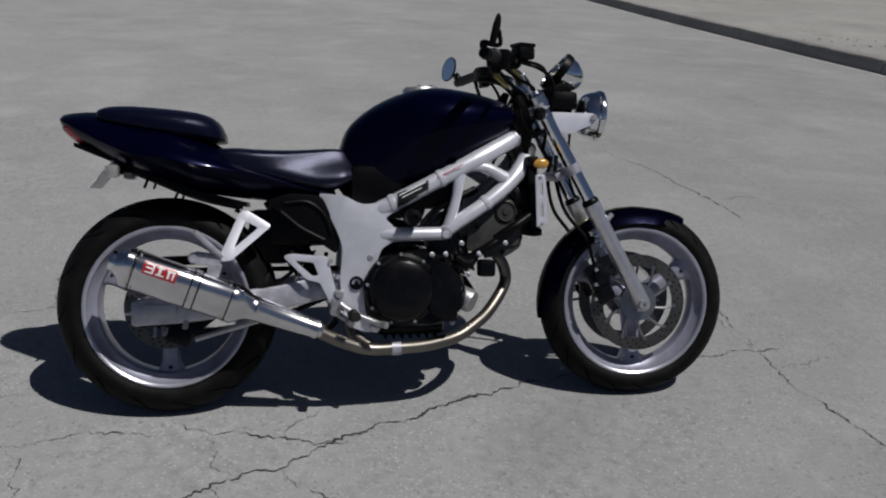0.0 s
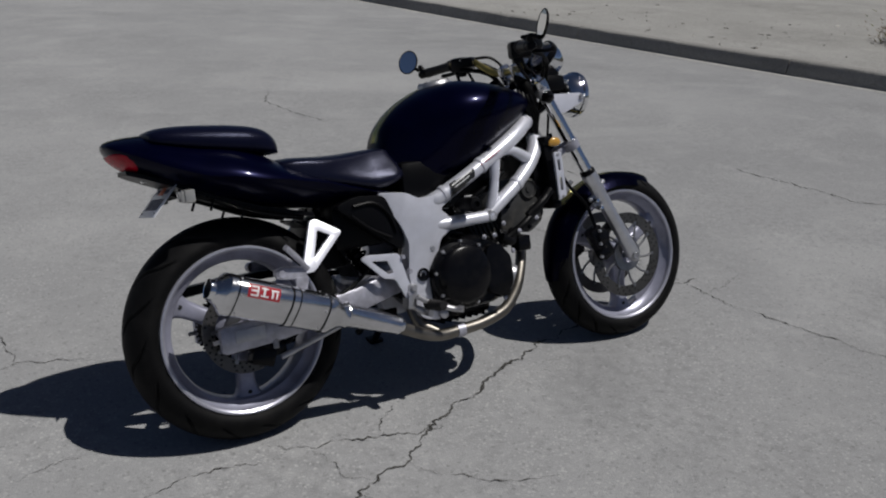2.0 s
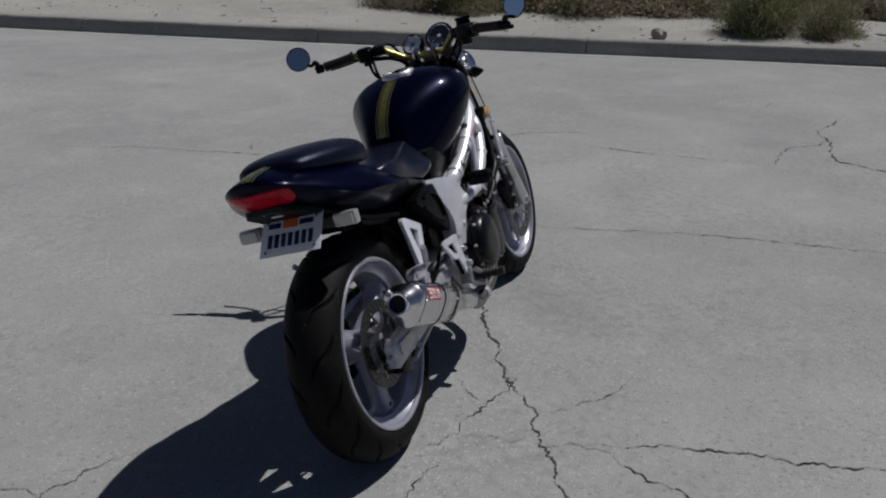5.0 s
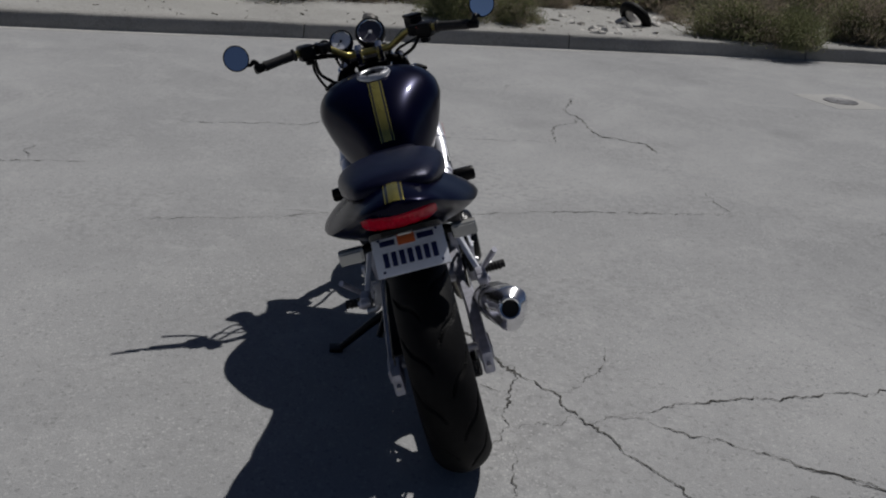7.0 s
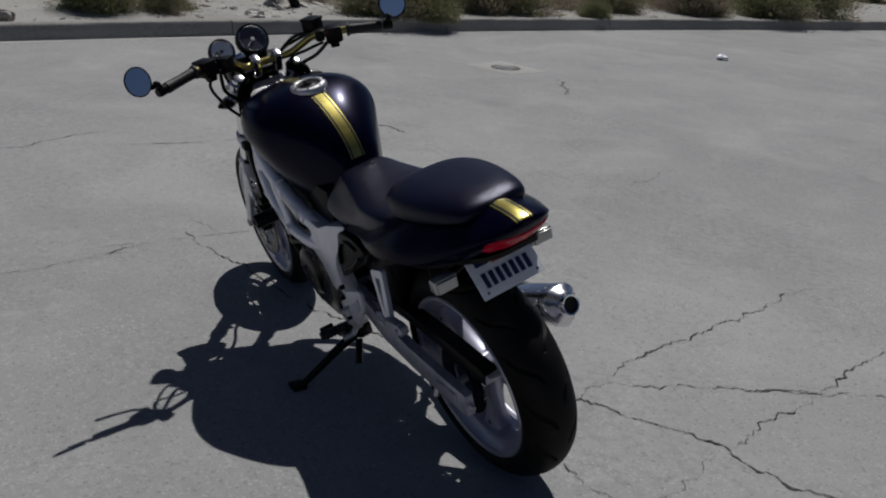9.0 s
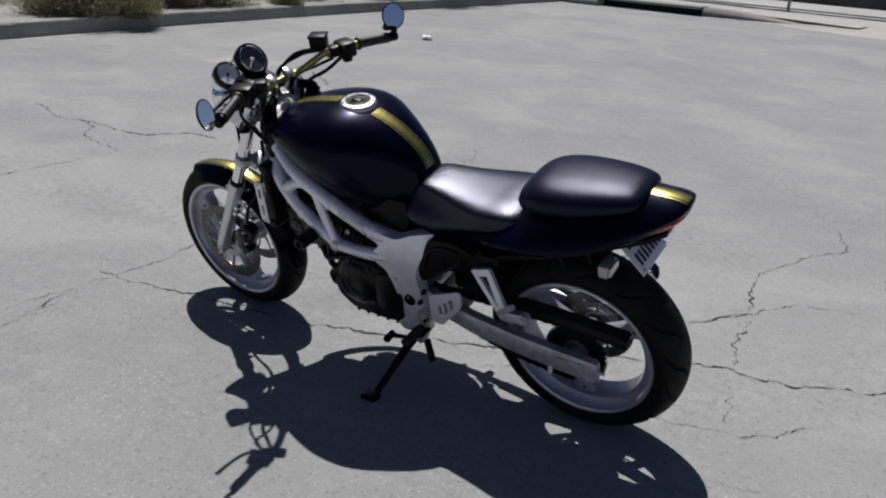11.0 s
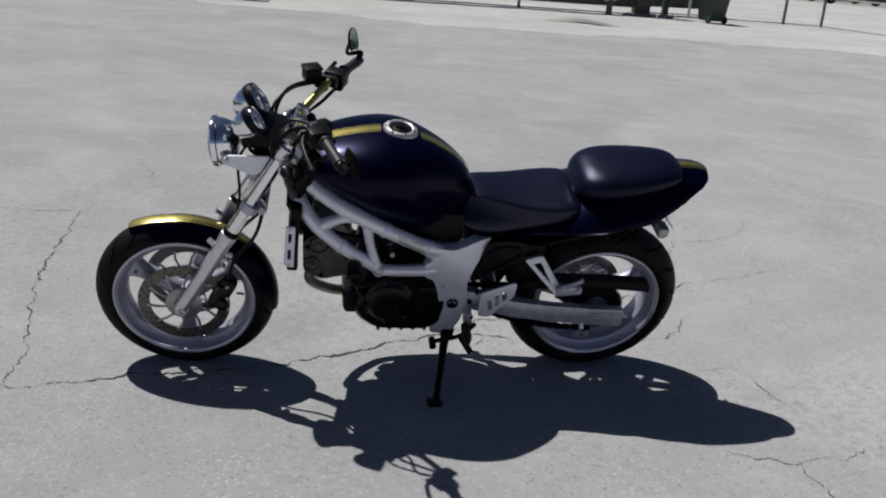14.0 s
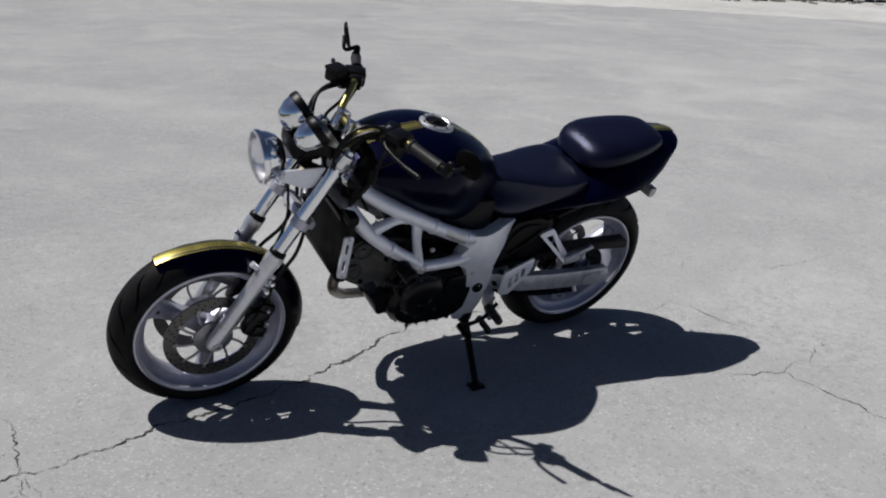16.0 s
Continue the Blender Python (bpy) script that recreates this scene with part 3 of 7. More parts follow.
cracks_front = (
    (0.0065, (2.0, 0.25), (1.97, 0.36), (1.95, 0.5), (1.93, 0.62), (1.87, 0.86), (1.82, 1.07), (1.79, 1.23), (1.74, 1.39)),
    (0.006, (2.0, 0.25), (1.98, 0.39), (2.0, 0.58), (2.0, 0.74)),
    (0.004, (1.95, 0.47), (1.9, 0.7), (1.89, 0.8)),
    (0.004, (2.28, 0.2), (2.14, 0.15), (2.03, 0.15)),
    (0.009, (2.31, 3.29), (2.39, 3.05), (2.5, 2.81), (2.55, 2.5), (2.6, 2.2), (2.65, 2.0), (2.64, 1.72)),
    (0.006, (2.65, 2.05), (2.84, 2.15), (2.96, 2.13)),
    (0.009, (1.87, 4.91), (1.71, 4.48), (1.73, 4.23), (1.78, 3.91), (1.88, 3.6)),
    (0.008, (2.01, -2.31), (2.05, -2.53), (2.16, -2.73), (2.2, -2.87)),
)
cracks_far = (
    (0.010, (3.66, 0.3), (3.65, -0.04), (3.62, -0.4), (3.64, -0.73), (3.68, -1.0), (3.97, -1.03), (4.15, -1.09), (4.31, -1.24), (4.46, -1.33), (4.74, -1.28), (5.27, -1.43)),
    (0.018, (4.46, -1.33), (4.12, -1.33), (3.9, -1.37), (3.84, -1.5), (3.73, -1.64), (3.53, -1.66)),
    (0.011, (3.68, 1.5), (3.72, 1.25), (3.75, 0.9), (3.76, 0.71), (3.88, 0.6), (3.99, 0.42), (4.04, 0.2)),
    (0.022, (4.47, -3.81), (4.7, -4.03), (4.85, -4.05), (5.04, -4.23), (5.2, -4.25)),
    (0.007, (2.65, -1.7), (2.48, -1.66), (2.28, -1.7)),
    (0.012, (5.5, -0.9), (5.64, -0.97), (5.75, -1.15)),
)
crack_lines = cracks_long + cracks_rear + cracks_under + cracks_side + cracks_front + cracks_far
for i, (w, *pts) in enumerate(crack_lines):
    part("crack", ribbon(bmesh.new(), pts, w, 0.003, 0.014, 0.008, i), CRACK, road, "dark narrow crack filled with dirt")

# manhole in its concrete collar
mh = new("manhole_cover")
mh.matrix_world = pose(5.85, -4.12, 0.0, 0, 0, 12)
tagged(mh, "round cast iron manhole cover set in a pale concrete collar", "manhole")
bm = bmesh.new()
block(bm, (0, 0, -0.0232), (0.66, 0.58, 0.05), 0.002)
part("collar", bm, COLLAR, mh, "pale concrete collar")
bm = lathe(bmesh.new(), (0, 0, 0.0), (0, 0, 1), ((0.0, 0.01), (0.03, 0.01), (0.034, 0.0065), (0.12, 0.0065), (0.125, 0.01), (0.15, 0.01), (0.155, 0.006), (0.155, 0.0)))
part("cover", bm, IRON, mh)


# ---------------------------------------------------------------- shrubs and rubble on the verge
def bush_mesh(name, seed, count, dry=0.2, blade=0.05):
    """A loose low shrub: stems from the root and many small narrow leaves in uneven clumps."""
    rnd = random.Random(seed)
    verts, faces, mats = [], [], []
    clumps = []
    for k in range(34):
        a, e = rnd.uniform(0, 2 * math.pi), rnd.uniform(0.15, 1.45)
        r = rnd.uniform(0.55, 1.0)
        clumps.append((Vector((math.cos(a) * math.cos(e) * 0.5 * r, math.sin(a) * math.cos(e) * 0.5 * r, math.sin(e) * 0.55 * r + 0.06)), rnd.uniform(0.09, 0.2), rnd.random() < dry))
    for k in range(16):
        a, r = rnd.uniform(0, 2 * math.pi), rnd.uniform(0.3, 1.0)
        clumps.append((Vector((math.cos(a) * 0.47 * r, math.sin(a) * 0.47 * r, rnd.uniform(0.04, 0.16))), rnd.uniform(0.08, 0.13), rnd.random() < dry + 0.15))
    for i in range(count):
        c, s, d = clumps[rnd.randrange(len(clumps))]
        p = c + Vector((rnd.gauss(0, s), rnd.gauss(0, s), rnd.gauss(0, s * 0.8)))
        p.z = max(p.z, 0.01)
        way = (p + Vector((rnd.gauss(0, 0.25), rnd.gauss(0, 0.25), 0.25 + rnd.random() * 0.3))).normalized()
        side = way.cross(Vector((rnd.gauss(0, 1), rnd.gauss(0, 1), rnd.gauss(0, 1)))).normalized()
        ln, w = blade * rnd.uniform(0.5, 1.6), blade * rnd.uniform(0.14, 0.3)
        k = len(verts)
        verts += [p - side * w, p + side * w, p + way * ln + side * w * 0.3, p + way * ln - side * w * 0.3]
        faces.append((k, k + 1, k + 2, k + 3))
        mats.append(1 if d or rnd.random() < dry * 0.4 else 0)
    for c, s, d in clumps:
        k = len(verts)
        root = Vector((c.x * 0.15, c.y * 0.15, 0))
        for q, r in ((root, 0.008), (c, 0.003)):
            verts += [q + Vector((r, 0, 0)), q + Vector((-r / 2, r, 0)), q + Vector((-r / 2, -r, 0))]
        for j in range(3):
            faces.append((k + j, k + (j + 1) % 3, k + 3 + (j + 1) % 3, k + 3 + j))
            mats.append(2)
    me = bpy.data.meshes.new(name)
    me.from_pydata([tuple(v) for v in verts], [], faces)
    for m in (SAGE, DRY, TWIG):
        me.materials.append(m)
    me.polygons.foreach_set("material_index", mats)
    return me


def verge_z(x, y):
    p = Vector((x, y, 0))
    off = x - kerb_x(y)
    return 0.145 + min(1.0, off) * (rise(p) + 0.03) + 0.01 * max(0, off) ** 0.9 - 0.02


green = [bush_mesh("shrub", 3 + k, 24000, (0.08, 0.2, 0.4)[k], 0.032) for k in range(3)]
far_green = [bush_mesh("far_shrub", 13 + k, 6500, (0.15, 0.35, 0.6)[k], 0.055) for k in range(3)]
straw = [bush_mesh("dry_shrub", 30 + k, 5000, 0.85, 0.035) for k in range(2)]
brush = [bush_mesh("brown_brush", 40 + k, 11000, 0.7, 0.04) for k in range(2)]
rnd = random.Random(5)
shrubs = [(8.88, -0.75, 0.8), (8.9, -1.5, 0.62), (9.0, -4.3, 0.95), (8.65, -4.85, 0.65), (9.6, -6.8, 1.2), (9.41, -6.1, 0.8), (8.95, -7.9, 0.42), (9.7, -8.9, 0.9), (9.39, -10.6, 0.95), (9.34, -12.3, 1.3), (9.68, -13.9, 1.4), (10.64, 3.3, 1.2), (10.69, 2.4, 1.2), (10.83, 1.5, 1.1), (11.38, 4.3, 0.9), (11.44, 0.5, 0.9), (11.51, -0.6, 1.0), (11.77, -1.9, 1.1), (12.1, -3.4, 1.1), (11.2, -4.9, 1.2), (11.55, -5.9, 1.3), (11.45, -7.6, 1.3), (11.26, -9.6, 1.4), (11.25, -11.4, 1.4), (11.48, -13.0, 1.5), (12.32, 2.9, 1.3), (12.61, 1.2, 1.3), (13.17, 3.9, 1.1), (9.38, 3.1, 0.85), (10.37, 4.1, 1.0)]
for k in range(70):
    y = -20 + 24 * ((k * 0.618) % 1.0)
    shrubs.append((kerb_x(y) + 4.4 + 9.5 * (k / 70), y, rnd.uniform(1.3, 2.0)))
for i, (x, y, s) in enumerate(shrubs):
    ob = new("shrub", (green if i < 30 else far_green)[i % 3])
    ob.matrix_world = pose(x, y, verge_z(x, y), 0, 0, rnd.uniform(0, 360)) @ Matrix.Diagonal((s, s * rnd.uniform(0.85, 1.1), s * rnd.uniform(0.75, 1.0), 1))
    tagged(ob, "low grey-green desert shrub with fine leaves on sandy dirt", "shrub", "shrubs behind the kerb")
for i in range(64):
    y = rnd.uniform(-16, 3.5)
    x = kerb_x(y) + (rnd.uniform(2.6, 4.2) if i % 2 or y > -3 else rnd.uniform(1.1, 2.6))
    s = rnd.uniform(0.35, 1.0)
    ob = new("dry_shrub", straw[i % 2])
    ob.matrix_world = pose(x, y, verge_z(x, y), 0, 0, rnd.uniform(0, 360)) @ Matrix.Diagonal((s, s, s * 0.7, 1))
    tagged(ob, "small dry straw-coloured tuft on sandy dirt", "dry plant", "dry tufts behind the kerb")
for i in range(58):
    y = 4.5 - 22 * ((i * 0.618 + 0.3) % 1.0)
    x = kerb_x(y) + 2.35 + 1.9 * ((i * 0.755) % 1.0) + (0.5 if -4.2 < y < -1.6 else 0.0)
    s = rnd.uniform(0.75, 1.25)
    ob = new("brown_brush", brush[i % 2])
    ob.matrix_world = pose(x, y, verge_z(x, y), 0, 0, rnd.uniform(0, 360)) @ Matrix.Diagonal((s * rnd.uniform(1.0, 1.5), s, s * rnd.uniform(0.5, 0.8), 1))
    tagged(ob, "tangled brown dry brush on sandy dirt", "dry plant", "dry brush behind the kerb")


def stone_mesh(name, seed, mat):
    bm = bmesh.new()
    bmesh.ops.create_icosphere(bm, subdivisions=2, radius=0.5)
    for v in bm.verts:
        v.co *= 1 + 0.5 * noise.noise(v.co * 1.6 + Vector((seed, 0, 0)))
        v.co = Vector((round(v.co.x * 3) / 3 * 0.7 + v.co.x * 0.3, round(v.co.y * 3 + seed) / 3 * 0.6 + v.co.y * 0.4 - seed / 5, v.co.z * 0.8))
    me = bpy.data.meshes.new(name)
    bm.to_mesh(me)
    bm.free()
    me.materials.append(mat)
    return me


pebbles = [stone_mesh("stone", k, RUBBLE if k < 3 else ROCK) for k in range(5)]
for i in range(210):
    heap = i % 3
    if heap == 0:
        x, y = 8.95 + rnd.gauss(0, 0.5), -2.55 + rnd.gauss(0, 0.42)
    elif heap == 1:
        x, y = 9.8 + rnd.gauss(0, 0.5), -8.0 + rnd.gauss(0, 1.2)
        if i % 2:
            x, y = 9.8 + rnd.gauss(0, 0.4), -3.4 + rnd.gauss(0, 0.5)
    else:
        y = rnd.uniform(-12, 6)
        x = kerb_x(y) + rnd.uniform(0.4, 4)
    x = max(x, kerb_x(y) + 0.35)
    s = rnd.choice((0.03, 0.04, 0.06, 0.1)) * rnd.uniform(0.8, 1.3) if heap < 2 else rnd.uniform(0.02, 0.07)
    ob = new("stone", pebbles[i % 4 if heap < 2 else i % 5])
    ob.matrix_world = pose(x, y, verge_z(x, y) + s * 0.12, rnd.uniform(-35, 35), rnd.uniform(-35, 35), rnd.uniform(0, 360)) @ Matrix.Diagonal((s * rnd.uniform(1.1, 2.2), s, s * rnd.uniform(0.6, 1.1), 1))
    tagged(ob, "broken piece of pale rubble lying on the dirt", "stone", "rubble on the verge")
litter = bmesh.new()
for k in range(300):
    y = rnd.uniform(-14, 9)
    x = kerb_x(y) + 0.25 + 3.2 * rnd.random() ** 1.5
    q, ang, ln = Vector((x, y, verge_z(x, y) + 0.028)), rnd.uniform(0, 6.28), rnd.choice((0.008, 0.012, 0.02, 0.035))
    d = Vector((math.cos(ang), math.sin(ang), rnd.uniform(-0.1, 0.2))) * ln
    tube(litter, (q - d, q + d), rnd.uniform(0.003, 0.006), 4, 1)
tagged(finish("twigs", litter, TWIG), "scattered dark twigs and litter on the sandy dirt", "twigs", kind="stuff")
old_tyre = new("discarded_tyre")
old_tyre.matrix_world = pose(9.6, -3.15, verge_z(9.6, -3.15) + 0.1, 48, 0, 25) @ Matrix.Scale(0.8, 4)
tagged(old_tyre, "old black tyre dumped among pale rubble", "tyre")
part("tyre_body", lathe(bmesh.new(), (0, 0, 0), (0, 0, 1), [(0.24 + 0.075 * math.cos(t), 0.08 * math.sin(t)) for t in (2 * math.pi * k / 12 for k in range(12))], 32, True), RUBBER, old_tyre)
part("rim_ring", lathe(bmesh.new(), (0, 0, 0.02), (0, 0, 1), ((0.14, -0.05), (0.175, -0.06), (0.18, 0.06), (0.14, 0.05)), 28, True), RUBBLE, old_tyre, "pale dusty rim")
scrap = bmesh.new()
bmesh.ops.create_icosphere(scrap, subdivisions=3, radius=0.07)
for v in scrap.verts:
    v.co *= 1 + 0.45 * noise.noise(v.co * 25)
    v.co.z = v.co.z * 0.5 + 0.03
bmesh.ops.translate(scrap, vec=(6.04, -7.54, 0), verts=scrap.verts)
tagged(finish("paper_scrap", scrap, PLATE, sharp=15), "small crumpled white paper scrap on the road", "litter")
ob = new("stone", pebbles[3])
ob.matrix_world = pose(8.15, 0.3, 0.21, 5, 0, 40) @ Matrix.Diagonal((0.2, 0.17, 0.16, 1))
tagged(ob, "grey fist-sized rock lying behind the kerb", "rock")

# ---------------------------------------------------------------- fence, screen and bins on the far side

def fence_run(a, b, n, screen):
    f = new("fence")
    tagged(f, "chain-link fence on steel posts" + (" with a dark privacy screen" if screen else ""), "fence", "fence runs")
    a, b = Vector((*a, 0)), Vector((*b, 0))
    for i in range(n + 1):
        p = a + (b - a) * i / n
        part("post", tube(bmesh.new(), (p + V(0, 0, -0.05), p + V(0, 0, 1.85)), 0.042, 10, 1), GALV, f)
    for z in ((0.07, 1.8) if screen else (0.07, 0.85, 1.8)):
        part("rail", tube(bmesh.new(), (a + V(0, 0, z), b + V(0, 0, z)), 0.017, 8, 1), GALV, f)
    d = (b - a).normalized()
    back = Vector((d.y, -d.x, 0)) * 0.06
    if back.y > 0:
        back = -back
    if screen:
        bm = bmesh.new()
        m = Matrix.Rotation(math.atan2(d.y, d.x), 4, "Z")
        block(bm, (a + b) / 2 + back + V(0, 0, 1.04), ((b - a).length, 0.015, 1.6), 0.0, m)
        part("screen", bm, SCREEN, f, "dark green fabric screen")
    else:
        bm = bmesh.new()
        length = (b - a).length
        k = 0.0
        while k < length:
            for s in (-1, 1):
                lo = a + d * (k if s > 0 else min(k + 1.7, length)) + V(0, 0, 0.09)
                hi = a + d * (min(k + 1.7, length) if s > 0 else k) + V(0, 0, 1.8)
                tube(bm, (lo, hi), 0.0007, 3, 1)
            k += 0.17
        part("chain_link", bm, GALV, f, "thin diagonal wire mesh")


fence_run((19.6, -21.5), (-3.9, -21.5), 8, True)
fence_run((-3.9, -21.5), (-7.5, -21.5), 1, True)
fence_run((-7.7, -22.6), (-10.4, -23.4), 1, True)
fence_run((-8.9, -22.0), (-11.7, -21.9), 1, False)
fence_run((-11.7, -21.9), (-12.8, -21.8), 1, False)
fence_run((-12.8, -21.8), (-14.2, -17.2), 2, False)
fence_run((-14.2, -17.2), (-15.6, -16.3), 1, False)
fence_run((-15.6, -16.3), (-21.6, -15.4), 3, True)
fence_run((-21.6, -15.4), (-33.0, -15.0), 5, True)


def wheelie_bin(x, y, turn):
    b = new("wheelie_bin")
    b.matrix_world = pose(x, y, 0.03, 0, 0, turn)
    tagged(b, "dark green plastic wheeled bin standing by the fence", "bin", "bins by the fence")
    bm = bmesh.new()
    skin(bm, [[V(sx * w, sy * d, z) for sx, sy in ((-1, -1), (1, -1), (1, 1), (-1, 1))] for z, w, d in ((0.06, 0.21, 0.24), (0.1, 0.23, 0.26), (0.95, 0.29, 0.35), (1.0, 0.31, 0.37))])
    part("body", bm, BIN, b)
    bm = bmesh.new()
    block(bm, (0, 0, 1.04), (0.64, 0.78, 0.07), 0.025)
    part("lid", bm, BIN, b)
    for s in (-1, 1):
        part("wheel", lathe(bmesh.new(), (s * 0.26, 0.22, 0.1), (1, 0, 0), ((0.0, -0.025), (0.1, -0.025), (0.1, 0.025), (0.0, 0.025)), 20), BIN, b)


wheelie_bin(-8.95, -20.5, 15)


def fire_hydrant(x, y):
    h = new("fire_hydrant")
    h.matrix_world = pose(x, y, 0.02, 0, 0, 30)
    tagged(h, "short grey fire hydrant with pale caps by the fence", "fire hydrant")
    part("barrel", lathe(bmesh.new(), (0, 0, 0), (0, 0, 1), ((0.0, 0.0), (0.15, 0.0), (0.15, 0.03), (0.085, 0.04), (0.08, 0.5), (0.105, 0.52), (0.105, 0.56), (0.0, 0.56)), 20), IRON, h)
    part("bonnet", lathe(bmesh.new(), (0, 0, 0.56), (0, 0, 1), ((0.1, 0.0), (0.095, 0.06), (0.06, 0.11), (0.02, 0.13), (0.02, 0.16), (0.0, 0.16)), 20), HYDRANT, h, "pale bonnet")
    for s in (-1, 1):
        part("side_cap", lathe(bmesh.new(), (s * 0.08, 0, 0.42), (s, 0, 0), ((0.05, 0.0), (0.05, 0.06), (0.06, 0.07), (0.055, 0.1), (0.0, 0.1)), 14), HYDRANT, h, "pale side cap")


fire_hydrant(-6.3, -21.1)


def gate_post(x, y, w, h, mat, label):
    g = new("gate_post")
    g.matrix_world = pose(x, y, 0.0, 0, 0, 8)
    tagged(g, label, "post", "posts by the fence end")
    part("shaft", block(bmesh.new(), (0, 0, h / 2), (w, w * 0.8, h), 0.02), mat, g)
    part("foot", block(bmesh.new(), (0, 0, 0.04), (w * 1.3, w * 1.1, 0.12), 0.02), KERB, g, "small concrete footing")


gate_post(-7.35, -21.6, 0.42, 2.5, SCREEN, "square brown steel gate post by the fence end")
gate_post(-8.1, -21.75, 0.16, 2.3, BIN, "slim dark gate post by the fence end")
for k in range(9):
    ob = new("stone", pebbles[3 + k % 2])
    ob.matrix_world = pose(-6.9 - 0.16 * k, -21.35 + 0.12 * math.sin(k * 2.1), 0.06, 10 * k, 7, 50 * k) @ Matrix.Diagonal((0.22, 0.16, 0.14, 1))
    tagged(ob, "dark lump of rubble at the foot of the fence", "stone", "rubble by the fence")
wall_bm = bmesh.new()
for k in range(16):
    block(wall_bm, (-14.5 - 3.0 * k, -52.0 - 0.15 * k, 1.1), (2.97, 0.2, 2.3), 0.01)
tagged(finish("wall_far", wall_bm, SCREEN), "long grey-brown panel wall far behind the dirt lot", "wall", kind="structure")
debris = bmesh.new()
for k in range(120):
    x = rnd.uniform(-25, -15.5)
    y = -15.2 + rnd.gauss(0, 0.45)
    ang, ln = rnd.uniform(0, 6.28), rnd.uniform(0.03, 0.16)
    d = Vector((math.cos(ang), math.sin(ang), 0)) * ln
    q = Vector((x, y, 0.045))
    tube(debris, (q - d, q + d), rnd.uniform(0.012, 0.035), 5, 1)
tagged(finish("debris", debris, TWIG), "dark twigs and dirt clods along the fence foot", "debris", kind="stuff")


def parked_van(x, y, turn):
    van = new("van")
    van.matrix_world = pose(x, y, 0.03, 0, 0, turn)
    tagged(van, "dark van parked on dirt far behind the fence", "van", "vans behind the fence")
    bm = bmesh.new()
    skin(bm, [[V(u, s * w, z) for s, z in ((-1, 0.16), (-1, 1.0), (-0.88, t), (0.88, t), (1, 1.0), (1, 0.16))] for u, w, t in ((-2.4, 0.85, 1.6), (-2.3, 0.92, 1.9), (0.9, 0.92, 1.95), (1.5, 0.9, 1.3), (2.3, 0.85, 1.1), (2.4, 0.75, 0.8))])
    part("body", bm, BIN, van)
    for u in (-1.5, 1.5):
        for s in (-1, 1):
            w_ob = part("wheel", lathe(bmesh.new(), (u, s * 0.82, 0.33), (0, s, 0), ((0.2, 0.06), (0.3, 0.1), (0.34, 0.06), (0.34, -0.08), (0.3, -0.1)), 24), RUBBER, van)
            part("rim", lathe(bmesh.new(), (u, s * 0.82, 0.33), (0, s, 0), ((0.0, 0.07), (0.1, 0.08), (0.2, 0.065), (0.21, 0.05)), 20), RIM, w_ob)


parked_van(-27.0, -45.5, 10)
parked_van(-33.5, -46.0, 4)
parked_van(-40.0, -46.5, 8)


# ---------------------------------------------------------------- the motorcycle
# Its parts are built upright (x forward, y to its left, z up, rear axle near x = 0) and lean with it on the side stand.
LEAN, HEADING = 17.25, 1.75
bike = new("motorcycle")
bike.matrix_world = Matrix.Translation((0.0019, -0.0535, 0.0)) @ Matrix.Rotation(radians(HEADING), 4, "Z") @ Matrix.Rotation(radians(-LEAN), 4, "X")
tagged(bike, "dark blue motorcycle with silver frame leaning on its side stand", "motorcycle")

# the front end turns about the steering head
STEER_DIR = Vector((-0.469, 0.0, 0.883))
STEER = Matrix.Translation((1.06, 0, 0.85)) @ Matrix.Rotation(radians(-2.5), 4, STEER_DIR) @ Matrix.Translation((-1.06, 0, -0.85))


def steered(bm):
    bmesh.ops.transform(bm, matrix=STEER, verts=bm.verts)
    return bm


def both(f):
    for s in (-1, 1):
        f(s)


def tyre_mesh(centre, R, h, half, ribs, slope, groove, seg=760, across=60):
    """A road tyre with slanted tread grooves cut into the crown."""
    bm = bmesh.new()
    rc = R - h
    end = math.degrees(math.acos((0.2335 - rc) / h))
    rings = []
    for i in range(seg):
        th = 2 * math.pi * i / seg
        ring = []
        for j in range(across + 1):
            ph = radians(end * (-1 + 2 * j / across))
            side = 1 if ph > 0 else -1
            a = abs(math.degrees(ph))
            depth = 0.0
            if 8 < a < 68:
                phase = (th * ribs / (2 * math.pi) + side * 0.25 + slope * (a - 8) / 60 + 0.12 * math.sin(a * 0.09)) % 1.0
                d = min(phase, 1 - phase)
                if d < groove:
                    depth = 0.006 * min(1, (68 - a) / 10, (a - 8) / 5) * min(1.0, (groove - d) / (0.4 * groove))
            r = rc + (h - depth) * math.cos(ph)
            v = (half - depth) * math.sin(ph) * (1 - 0.16 * max(0.0, (a - 0.72 * end) / (0.28 * end)) ** 2)
            ring.append(Vector(centre) + Vector((r * math.cos(th), v, r * math.sin(th))))
        rings.append(ring)
    rings.append(rings[0])
    skin(bm, rings, closed=False)
    bmesh.ops.remove_doubles(bm, verts=bm.verts, dist=1e-5)
    return bm


